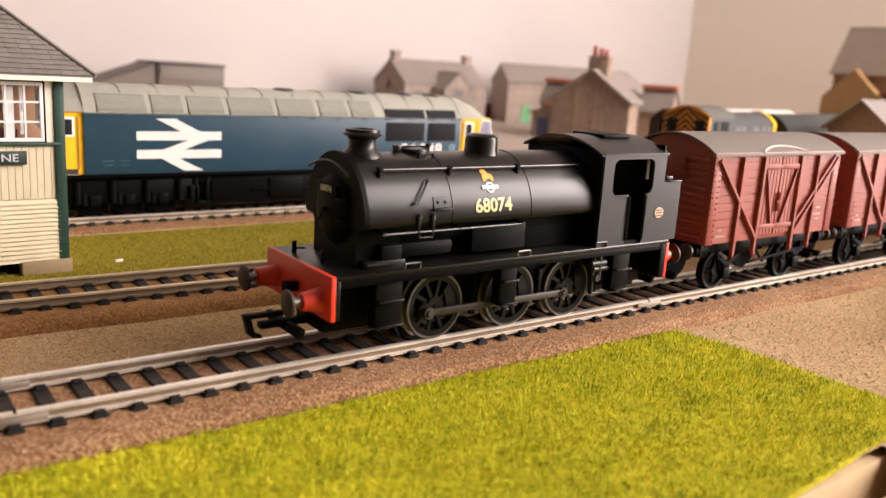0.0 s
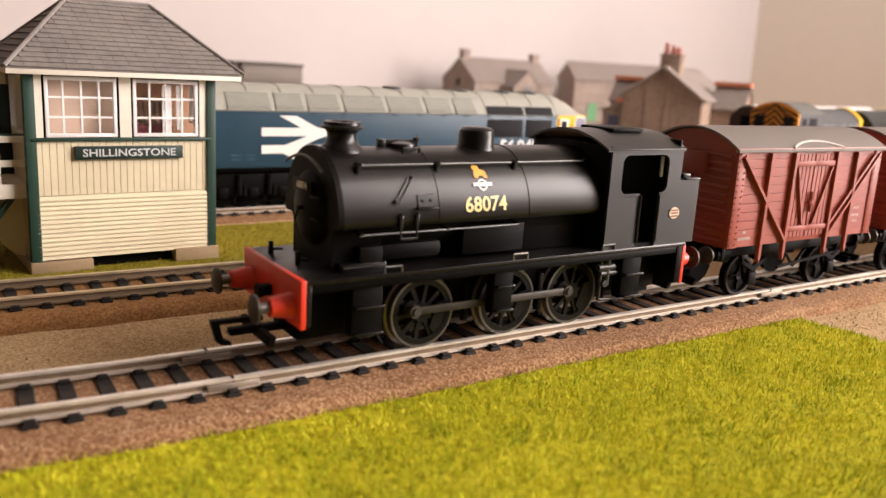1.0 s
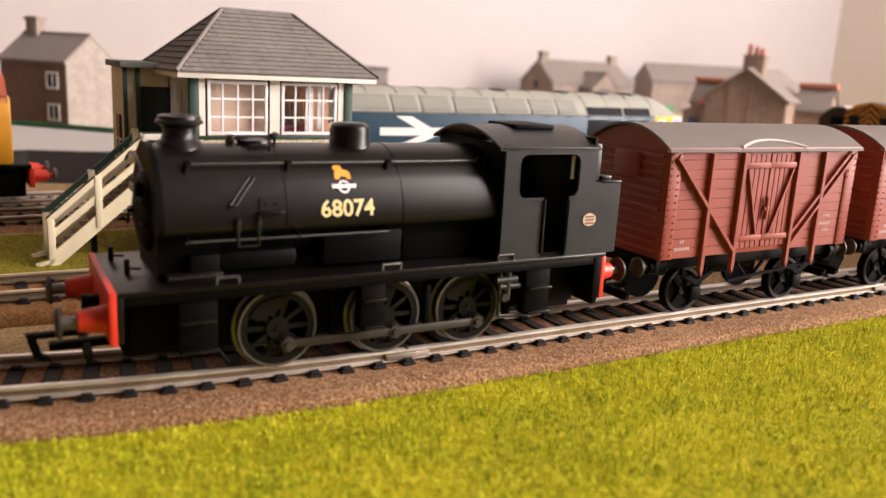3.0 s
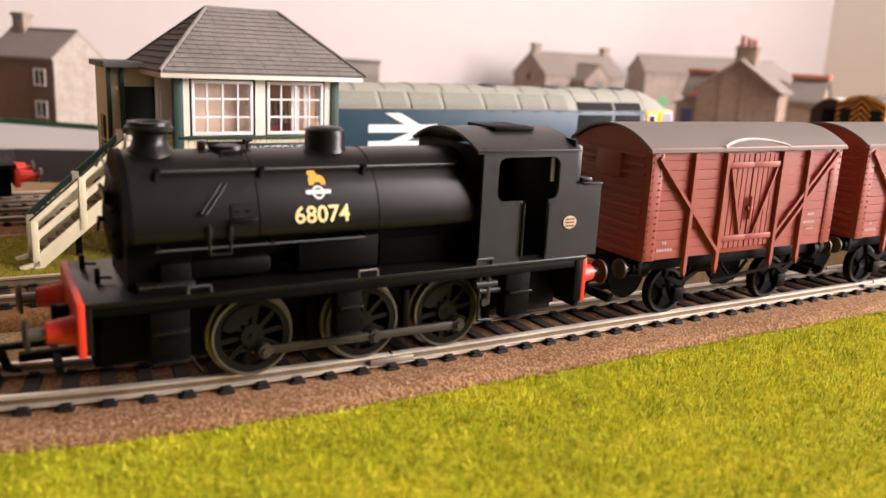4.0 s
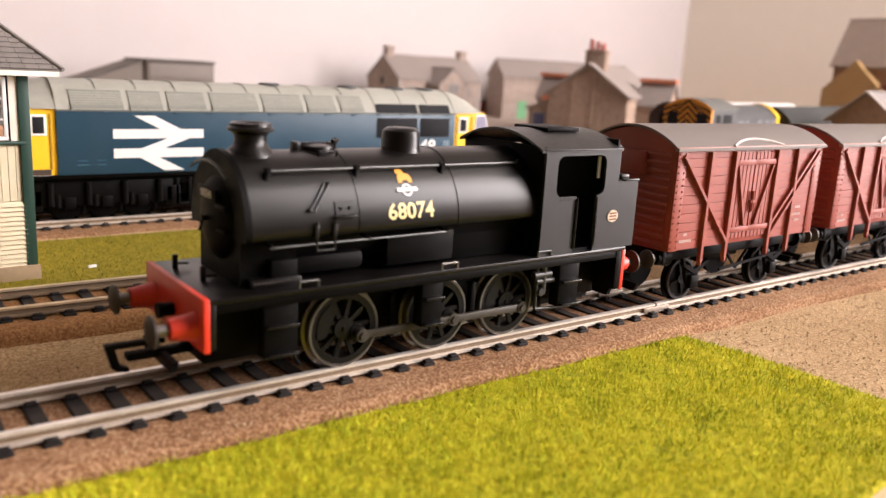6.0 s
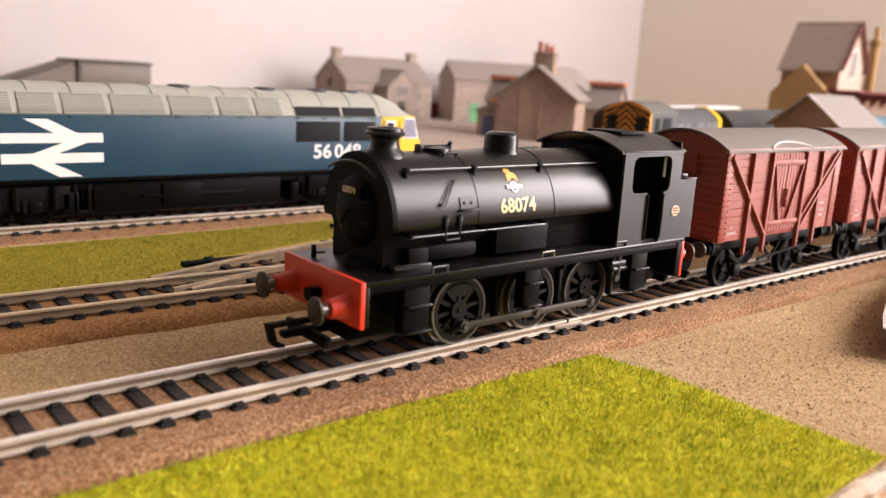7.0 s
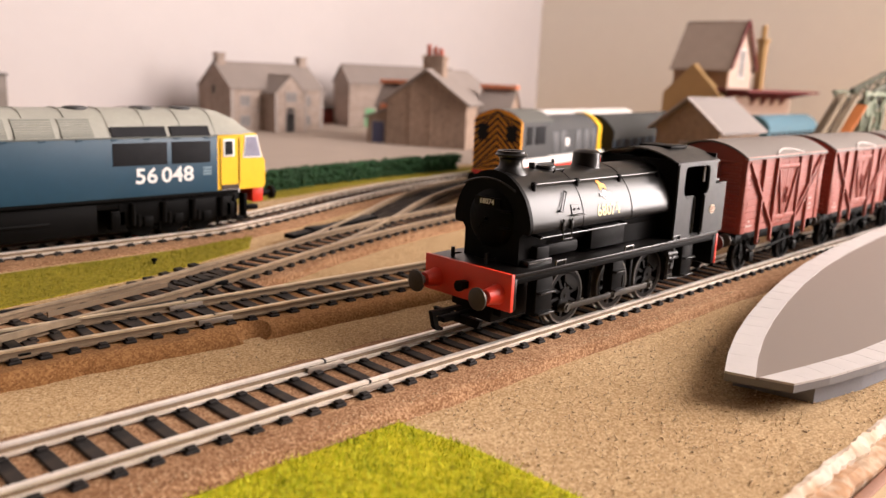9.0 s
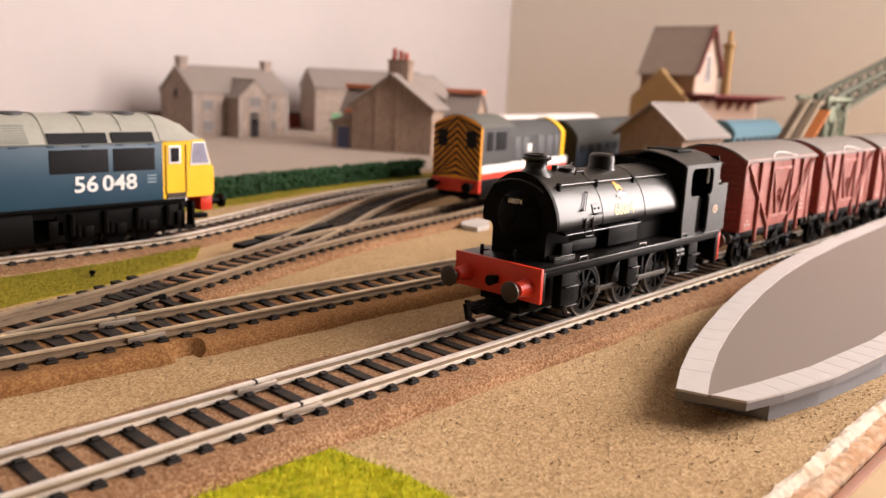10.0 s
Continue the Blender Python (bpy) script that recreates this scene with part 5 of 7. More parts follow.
    part("curtain_strip", Shape().box(39.6, 42.4, 3.2, 3.8, win0, eave - 4).box(44, 45.4, 3.2, 3.8, win0 + 2, eave - 4).box(48.2, 50.4, 3.2, 3.8, win0 + 4, eave - 4), WFRAME, e)
    part("window_sill", Shape().box(1.2, W - 1.2, -0.9, 1.6, win0 - 1.0, win0 - 0.1, 0.15), GREEN, e)
    for a, b in ((2.4, 4.6), (25.8, 29.2), (W - 4.8, W - 2.5)):
        part("window_surround", Shape().box(a, b, -0.1, 1.4, win0, eave - 1.2), CREAM_WHITE, e)
    for a, b in ((4.6, 5.3), (24.9, 25.8), (29.2, 29.8), (W - 5.6, W - 4.8)):
        part("dark_reveal", Shape().box(a, b, 0.2, 1.2, win0, eave - 1.6), BLACK_DULL, e)
    part("window_head", Shape().box(2.4, W - 2.5, 0.2, 1.2, eave - 2.2, eave - 1.2), BLACK_DULL, e)
    sash(e, 5.2, 25.0, win0 + 0.2, eave - 2.4, 0.3, 4, 3)
    sash(e, 29.7, W - 5.4, win0 + 0.2, eave - 2.4, 0.3, 4, 3)
    for y in (4, 16):
        s = part("side_window", Shape().box(0.2, 1.4, y, y + 1, win0, eave - 2.4).box(0.2, 1.4, y + 10, y + 11, win0, eave - 2.4).box(0.2, 1.4, y, y + 11, eave - 3.4, eave - 2.4).box(0.2, 1.4, y, y + 11, win0, win0 + 1).box(0.4, 1.2, y + 5.2, y + 5.8, win0, eave - 3), WFRAME, e)
        s = part("side_window", Shape().box(W - 1.4, W - 0.2, y, y + 1, win0, eave - 2.4).box(W - 1.4, W - 0.2, y + 10, y + 11, win0, eave - 2.4).box(W - 1.4, W - 0.2, y, y + 11, eave - 3.4, eave - 2.4).box(W - 1.4, W - 0.2, y, y + 11, win0, win0 + 1), WFRAME, e)
    board = part("name_board", Shape().box(12.6, 44.4, -1.1, -0.1, 34.0, 37.9, 0.1), mat("green_black_board", (0.012, 0.028, 0.02), 0.5, vary=0.1), e, "dark green name board with pale letters")
    v, f = lettering("SHILLINGSTONE", 3.3, 0.15, heavy=0.03)
    wide = max(q[0] for q in v) - min(q[0] for q in v)
    part("letters", Shape().add([(28.4 + x * 27.4 / wide, -1.2 - h, 35.85 + y * 0.95) for x, y, h in v], f), mat("pale_blue_letters", (0.62, 0.66, 0.66), 0.5, bump=0), board, smooth=False)
    # hipped roof
    o = 5.2
    A, B, C, Dn = (-o, -o + 1, eave), (W + o + 3.4, -o + 1, eave), (W + o + 3.4, D + o, eave), (-o, D + o, eave)
    R0, R1 = (16.6, D / 2, ridge), (41.6, D / 2, ridge)
    part("fascia", Shape().box(-o + 0.4, W + o + 2.4, -o + 1.2, -o + 2.2, eave - 1.8, eave - 0.1, 0.1).box(-o + 0.4, -o + 1.4, -o + 2.2, D + o - 0.4, eave - 1.8, eave - 0.1, 0.1).box(W + o + 1.4, W + o + 2.4, -o + 2.2, D + o - 0.4, eave - 1.8, eave - 0.1, 0.1), CREAM_WHITE, e)
    part("soffit", Shape().box(-o + 1, W + o + 1.6, -o + 2, D + o - 1, eave - 1.0, eave - 0.3), CREAM, e)
    roof = part("roof", Shape().add([A, B, C, Dn, R0, R1, (-o, -o + 1, eave - 0.3), (W + o + 3.4, -o + 1, eave - 0.3), (W + o + 3.4, D + o, eave - 0.3), (-o, D + o, eave - 0.3)], [(0, 1, 5, 4), (1, 2, 5), (2, 3, 4, 5), (3, 0, 4), (0, 1, 7, 6), (1, 2, 8, 7), (2, 3, 9, 8), (3, 0, 6, 9), (6, 7, 8, 9)]), SLATE, e, "grey slated hipped roof", smooth=False)
    slates(roof, A, B, R1, R0, 15, 3.6, SLATE)
    slates(roof, Dn, A, R0, R0, 11, 6.5, SLATE_B, "shingle")
    slates(roof, B, C, R1, R1, 13, 4.6, SLATE)
    for p, q in ((A, R0), (B, R1), (R0, R1), (C, R1), (Dn, R0)):
        part("hip_tile", Shape().tube((p[0], p[1], p[2] + 0.2), (q[0], q[1], q[2] + 0.2), 0.65, seg=8), SLATE, roof)
    # porch with its dark doorway at the left end
    px0, px1, py0, py1 = -14.6, -0.6, 26.0, 48.0
    part("porch", Shape().box(px0, px1, py1 - 1.2, py1, 18, 60).box(px0, px0 + 1.2, py0, py1, 18, 60).box(px0 + 1, px0 + 4, py0, py0 + 1.0, 20, 60).box(px0 + 1, px1, py0, py0 + 1.0, 54, 60), CREAM, e, "cream boarded entrance porch")
    part("doorway", Shape().box(px0 + 4.5, px1 + 2, py0 + 0.6, py0 + 1.6, 20, 54, 0.1), mat("dark_green_door", (0.008, 0.02, 0.016), 0.5), e, "dark green porch door")
    part("porch_post", Shape().box(px0 + 3.6, px0 + 5.0, py0 - 0.8, py0 + 0.8, 20, 60, 0.1), GREEN, e)
    part("porch_post", Shape().box(px0 - 0.4, px0 + 0.9, py0 - 0.6, py0 + 0.6, 18, 60, 0.1), GREEN, e)
    part("porch_roof", Shape().box(px0 - 1.6, px1 + 3, py0 - 3, py1 + 2, 60, 62.0, 0.3), mat("grey_felt_roof", (0.16, 0.17, 0.15), 0.8), e)
    w = part("porch_window", Shape().box(px0 - 0.3, px0 + 0.1, py0 + 6, py0 + 14, 28, 44, 0.1), BLACK_DULL, e)
    part("glazing_bar", Shape().box(px0 - 0.5, px0 - 0.2, py0 + 9.8, py0 + 10.3, 28, 44).box(px0 - 0.5, px0 - 0.2, py0 + 6, py0 + 14, 35.6, 36.2), WFRAME, w)
    # landing
    part("landing_deck", Shape().box(-13.6, 0.2, 4.5, 30, 24.6, 26.4, 0.2).box(-13.6, 0.2, 3.6, 4.6, 22.4, 26.6, 0.1), CREAM_WHITE, e, "cream landing deck beside the porch")
    part("landing_support", Shape().box(-10.6, -8.2, 6, 8.4, 0, 24.6, 0.15).bar((-8.8, 7.2, 15), (-2.4, 7.2, 23.6), 1.6, 1.6, up=(0, 1, 0)).box(-10.6, -8.2, 24, 26.4, 0, 24.6, 0.15), GREEN, e, "dark green landing support")
    br = [(-0.3, 24.4), (-0.3, 3.8), (-3, 4.4), (-6.5, 8.0), (-9, 14.5), (-10, 24.4)]
    part("shaped_bracket", Shape().prism(br, "y", 9.6, 10.6), CREAM, e)
    for x in (-13.8, -8.0):
        part("landing_post", Shape().box(x, x + 1.7, 4.3, 5.9, 26.2, 40.2, 0.1), CREAM_WHITE, e)
    for z in (31.6, 38.6):
        part("landing_rail", Shape().box(-13.4, 1, 4.1, 5.3, z, z + 1.9, 0.1), CREAM_WHITE, e)
    part("landing_rail_cap", Shape().box(-13.8, 1, 4.6, 6.2, 40.4, 41.0, 0.1), GREEN, e)
    # stairs
    x0, z0, x1, z1 = -40.8, 0.0, -13.2, 26.0
    for y in (5.6, 18.2):
        side = part("stringer", Shape().bar((x0, y, z0 + 1.6), (x1 + 0.5, y, z1 - 0.4), 1.2, 4.2), CREAM, e)
        part("stair_rail", Shape().bar((x0 - 0.4, y, z0 + 9.4), (x1 + 0.5, y, z1 + 7.2), 1.1, 2.0), CREAM, side)
        part("handrail", Shape().bar((x0 - 1.0, y, z0 + 14.0), (x1 + 0.5, y, z1 + 13.4), 1.3, 1.6), GREEN if y > 10 else CREAM, side)
        if y < 10:
            part("handrail_cap", Shape().bar((x0 - 1.0, y + 0.3, z0 + 15.0), (x1 + 0.5, y + 0.3, z1 + 14.4), 1.3, 0.6), GREEN, side)
        for k in (0.0, 0.5, 1.0):
            x, z = x0 + (x1 - x0) * k, z0 + (z1 - z0) * k
            part("newel", Shape().box(x - 1.0, x + 1.0, y - 0.9, y + 0.9, max(0, z - 1.5), z + 14.8, 0.1), CREAM, side)
        part("foot", Shape().bar((x0 + 1, y, 2.2), (x0 - 4.6, y, 0.6), 1.8, 1.2), CREAM, side)
    for i in range(11):
        k = (i + 0.7) / 11.5
        part("tread", Shape().box(x0 + (x1 - x0) * k - 1.8, x0 + (x1 - x0) * k + 1.4, 6, 18, z0 + (z1 - z0) * k, z0 + (z1 - z0) * k + 0.7), mat("brown_tread", (0.2, 0.13, 0.07), 0.8), e)
    part("stair_leg", Shape().box(-28, -26.2, 16.8, 18.6, 0, 13, 0.1), BLACK_DULL, e)


signal_box()


# ---- the blue diesel locomotive ----
def bogie(parent, x, wheels=3, pitch=13.0, r=6.6, v=9.0):
    b = part("bogie", Shape().box(x - pitch * 1.45, x + pitch * 1.45, -14.0, -12.0, 5.2, 9.6, 0.5).box(x - pitch * 1.45, x + pitch * 1.45, 12.0, 14.0, 5.2, 9.6, 0.5).box(x - 6, x + 6, -9, 9, 5, 13), BLACK_DULL, parent)
    for i in range(wheels):
        c = x + (i - (wheels - 1) / 2) * pitch
        for s in (-1, 1):
            part("wheel", Shape().lathe([(0.1, 0.0), (r, 0.0), (r, 1.8), (r + 0.6, 2.0), (r + 0.6, 2.5), (0.1, 2.5)], (c, -v if s < 0 else v - 2.5, r), "y", 20), BLACK_DULL, b)
            a = s * 14.2
            part("axle_box", Shape().box(c - 2.0, c + 2.0, a - 1.0, a + 1.0, 4.6, 9.0, 0.4), BLACK_DULL, b)
            part("spring", Shape().tube((c - 4.0, a, 5.2), (c - 4.0, a, 9.8), 1.1, seg=8), BLACK_DULL, b)
            part("brake_hanger", Shape().box(c + 4.4, c + 5.4, a - 0.5, a + 0.5, 2.4, 9.6, 0.2), BLACK_DULL, b)
    return b


def blue_diesel():
    # own space: x from the rear end, y across, z up from the rail
    Lg = 226.0
    e = thing("diesel_locomotive", "large rail-blue diesel locomotive with yellow ends and grey roof", "locomotive", -138.0, 193.8, -2.5)
    V, z0, z1 = 17.2, 17.4, 40.6
    y0, y1 = 24.0, Lg - 24.0
    part("body", Shape().box(y0, y1, -V, V, z0, z1, 0.3), BLUE, e, "rail-blue body side")
    part("sole_bar", Shape().box(y0 - 10, y1 + 10, -V + 0.4, V - 0.4, z0 - 1.4, z0 + 0.1, 0.2), BLACK_DULL, e)
    roof = arc(V, z1, 51.2, 20, 2.9)
    shoulder = lambda h: V * (1 - h / 10.6) ** (1 / 2.9)  # noqa: E731
    r = part("roof", Shape().prism(roof, "x", y0, y1), DROOF, e, "pale grey-green curved roof")
    for x in np.linspace(y0 + 0.5, y1 - 0.5, 13):
        part("roof_rib", Shape().prism([(u * 1.012, z1 + (z - z1) * 1.03) for u, z in roof], "x", float(x) - 0.3, float(x) + 0.3), DROOF, r)
    # louvred panels along the cantrail
    for side in (-1, 1):
        edges = [28, 48.5, 63, 80, 102, 122, 138, 152]
        for a, b in zip(edges, edges[1:]):
            # Darker plate colour stands in for the shade between the louvres.
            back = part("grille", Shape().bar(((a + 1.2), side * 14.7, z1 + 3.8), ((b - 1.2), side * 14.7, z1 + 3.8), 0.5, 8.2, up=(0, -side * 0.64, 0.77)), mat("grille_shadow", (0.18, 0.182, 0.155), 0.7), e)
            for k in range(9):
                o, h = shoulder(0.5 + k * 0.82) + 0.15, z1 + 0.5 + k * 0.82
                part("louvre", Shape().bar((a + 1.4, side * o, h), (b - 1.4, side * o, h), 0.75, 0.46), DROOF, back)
        part("cantrail_strip", Shape().box(y0, y1, *sorted((side * V, side * (V + 0.25))), z1 - 0.3, z1 + 0.3), mat("cantrail_dark", (0.10, 0.11, 0.10), 0.6), e)
        for a, b in ((157.5, 179.5), (181.5, 198.5)):
            part("upper_window", Shape().bar((a, side * 16.25, z1 + 2.2), (b, side * 16.25, z1 + 2.2), 0.5, 4.2, up=(0, -side * 0.5, 0.87)), DARK_GRILLE, e, "dark upper grille")
            part("side_grille", Shape().box(a, b, *sorted((side * (V - 0.2), side * (V + 0.2))), z1 - 10.8, z1 - 2.0, 0.1), DARK_GRILLE, e, "dark mesh side grille")
        for x in range(40, 200, 13):
            part("rivet_tab", Shape().box(x, x + 2.4, *sorted((side * V, side * (V + 0.35))), z1 - 0.9, z1 - 0.3), BLUE, e)
    # number, small panel and arrows
    v, f = lettering("56 048", 8.4, 0.1, heavy=0.17)
    wide = max(q[0] for q in v) - min(q[0] for q in v)
    part("painted_number", Shape().add([(178.4 + x * 24.6 / wide, -V - 0.1 - h, 25.2 + y) for x, y, h in v], f), WHITE, e, "white painted running number", smooth=False)
    data = Shape()
    for i in range(3):
        data.box(195.2, 199.0, -V - 0.12, -V - 0.02, 24.6 + i * 1.3, 25.3 + i * 1.3)
    part("data_panel", data, mat("grey_blue_marks", (0.2, 0.28, 0.33), 0.6), e)
    fm = Shape()
    for a, b in ((30.5, 34.5), (37.5, 40.5)):
        fm.box(a, b, -V - 0.1, -V - 0.02, 22.4, 22.7).box(a, b, -V - 0.1, -V - 0.02, 20.8, 21.1)
    part("faded_marks", fm, mat("faded_blue_marks", (0.03, 0.10, 0.16), 0.6), e)
    bar_h, lx0, lx1, zt, zb = 3.5, 43.2, 77.3, 33.9, 23.2
    mid = (lx0 + lx1) / 2
    for i, pts in enumerate(([(lx0, zt - bar_h), (lx1, zt - bar_h), (lx1, zt), (lx0, zt)], [(lx0, zb), (lx1, zb), (lx1, zb + bar_h), (lx0, zb + bar_h)],
                [(mid + 3.6, zt - bar_h * 0.5), (mid - 9.5, zt + 5.0), (mid - 1.8, zt + 5.0), (mid + 11.6, zt - bar_h * 0.5)],
                [(mid + 4.2, zt - bar_h + 0.4), (mid - 8.0, zb + bar_h - 0.4), (mid + 0.6, zb + bar_h - 0.4), (mid + 12.6, zt - bar_h + 0.4)],
                [(mid - 8.5, zb + 0.6), (mid - 1.5, zb + 0.6), (mid + 9.5, zb - 5.0), (mid + 1.5, zb - 5.0)])):
        part("white_arrow_bar", Shape().prism(pts, "y", -V - 0.16 - 0.03 * i, -V - 0.04), WHITE, e, smooth=False)
    # cabs
    for end in (0, 1):
        X = (lambda q: q) if end == 0 else (lambda q: Lg - q)
        low = [(X(24.0), z0), (X(1.0), z0), (X(0.2), z0 + 2), (X(0.4), z0 + 12.0), (X(1.6), z0 + 13.4), (X(4.8), z1 + 0.6)]
        cab = part("cab", Shape().prism(low + [(X(24.0), z1 + 0.6)], "y", -V + 1.0, V - 1.0), YELLOW, e, "warning yellow cab end")
        # grey brow sloping to the front
        s = Shape()
        cols = [(24.0, 0.0, 51.2, V), (17.0, 0.2, 50.2, V - 0.3), (10.0, 0.5, 47.4, V - 0.9), (4.4, 0.8, z1 + 1.4, V - 1.6)]
        n = 13
        for q, _, top, half in cols:
            for i in range(n):
                u = -1 + 2 * i / (n - 1)
                s.v.append((X(q), u * half, z1 + 0.4 + (top - z1 - 0.4) * (1 - abs(u) ** 2.3)))
        s.f += [(a * n + i, a * n + i + 1, (a + 1) * n + i + 1, (a + 1) * n + i) for a in range(3) for i in range(n - 1)]
        part("brow", s, DROOF, cab, "grey roof brow over the cab")
        for side in (-1, 1):
            d = -0.5
            lo, hi = (X(1.9 + d), z0 + 14.0), (X(4.7 + d), z1 - 0.2)
            pane = [(lo[0], side * 1.6, lo[1]), (lo[0], side * 14.6, lo[1]), (hi[0], side * 14.2, hi[1]), (hi[0], side * 1.6, hi[1])]
            deep = [(p + (1.0 if end == 0 else -1.0), q, r) for p, q, r in pane]
            hexa = [(0, 1, 2, 3), (4, 5, 6, 7), (0, 1, 5, 4), (1, 2, 6, 5), (2, 3, 7, 6), (3, 0, 4, 7)]
            # Pale lavender base colour stands in for what the glass reflects.
            part("windscreen", Shape().add(pane + deep, hexa), mat("pale_windscreen", (0.30, 0.29, 0.37), 0.12, vary=0.5, grain=120, spec=0.8), cab, "windscreen painted pale for its reflection", smooth=False)
            wf = Shape()
            for a, b in ((0, 1), (1, 2), (2, 3), (3, 0)):
                wf.bar(pane[a], pane[b], 0.6, 0.6, up=(1, 0, 0.3))
            part("windscreen_frame", wf, WFRAME, cab)
            q = [(X(11.4), z0 + 13.4), (X(2.0), z0 + 13.4), (X(4.6), z1 - 0.2), (X(10.4), z1 - 0.2)]
            part("quarter_light_frame", Shape().prism(q, "y", *sorted((side * (V - 1.1), side * (V - 0.75)))), WFRAME, cab, smooth=False)
            q = [(X(10.8), z0 + 14.0), (X(2.8), z0 + 14.0), (X(5.0), z1 - 0.8), (X(9.9), z1 - 0.8)]
            part("quarter_light", Shape().prism(q, "y", *sorted((side * (V - 0.9), side * (V - 0.6)))), mat("pale_windscreen", (0.36, 0.35, 0.44)), cab, "side glass painted pale lavender for its reflection", smooth=False)
            o = sorted((side * (V - 1.1), side * (V - 0.7)))
            part("side_window", Shape().box(*sorted((X(21.0), X(15.6))), *o, z0 + 14.2, z0 + 21.6, 0.4), WFRAME, cab)
            o = sorted((side * (V - 0.9), side * (V - 0.6)))
            part("window_glass", Shape().box(*sorted((X(20.2), X(16.4))), *o, z0 + 15.0, z0 + 20.8, 0.3), DARK_GRILLE, cab)
            # Door edges drawn as dark yellow strips, shade put into the colour.
            part("door_line", Shape().box(*sorted((X(22.4), X(22.0))), *o, z0 + 2.2, z0 + 22).box(*sorted((X(13.4), X(13.0))), *o, z0 + 2.2, z0 + 22), mat("yellow_shadow_line", (0.35, 0.2, 0.01), 0.6), cab)
            part("door_step", Shape().box(*sorted((X(21.8), X(13.6))), *sorted((side * (V - 1.2), side * (V - 0.5))), z0 + 0.2, z0 + 2.2), mat("step_dark", (0.05, 0.03, 0.02), 0.6), cab)
            part("kick_plate", Shape().box(*sorted((X(22), X(13.4))), *sorted((side * (V - 1.2), side * (V - 0.45))), z0 - 1.2, z0 + 0.1), WFRAME, cab)
            b = part("buffer", Shape().tube((X(1.5), side * 11, z0 - 3.4), (X(-5.5), side * 11, z0 - 3.4), 1.5, seg=12).tube((X(-5.4), side * 11, z0 - 3.4), (X(-6.8), side * 11, z0 - 3.4), 3.0, seg=16), BLACK_DULL, cab)
        part("buffer_beam", Shape().box(*sorted((X(6.0), X(0.6))), -15, 15, z0 - 6.4, z0 - 0.1, 0.3), RED, cab, "red buffer beam")
        part("coupling_hook", Shape().box(*sorted((X(1), X(-5))), -2, 2, 5.0, 7.2, 0.3), BLACK_DULL, cab)
    for x in (41, Lg - 41):
        b = bogie(e, x)
        for side in (-1, 1):
            o = sorted((side * 10.0, side * 14.6))
            part("side_frame", Shape().box(x - 25, x + 25, *o, 5.6, 14.6, 0.6).box(x - 28, x - 22, *o, 4.0, 12, 0.6).box(x + 22, x + 28, *o, 4.0, 12, 0.6), BLACK_DULL, b)
            for q in (-19.5, -6.5, 6.5, 19.5):
                part("damper", Shape().tube((x + q, side * 15.0, 6.0), (x + q, side * 15.0, 14.5), 1.3, seg=8), BLACK_DULL, b)
            part("hanger_step", Shape().box(x + 25, x + 33, *o, 3.6, 5.0, 0.3).box(x + 26, x + 27.4, *o, 4, 15, 0.2).box(x + 31, x + 32.4, *o, 4, 15, 0.2), BLACK_DULL, b)
    part("skirt_frame", Shape().box(12, Lg - 12, -14.2, 14.2, 12.6, z0 - 1.2, 0.4), BLACK_DULL, e)
    part("fuel_tank", Shape().box(74, 152, -14.5, 14.5, 3.4, z0 - 1.4, 1.0), BLACK_DULL, e)
    part("tank_rib", Shape().box(92, 134, -15.2, -14.4, 8.6, 9.8, 0.3).box(100, 116, -15.4, -14.4, 5.4, 14.0, 0.4).box(70, 86, -13, 13, 8, z0 - 1.4, 0.5), BLACK_DULL, e)
    part("underframe", Shape().box(14, Lg - 14, -8.6, 8.6, 2.2, z0 - 0.5, 0.3), BLACK_DULL, e)
    for x in (112, 150, 176, 193):
        part("roof_vent", Shape().lathe([(4.5, 50.6), (4.5, 51.6), (3.6, 51.9), (0.1, 51.9)], (x, -2.0, 0), seg=16), mat("dark_vent", (0.06, 0.06, 0.06), 0.7), e)


blue_diesel()


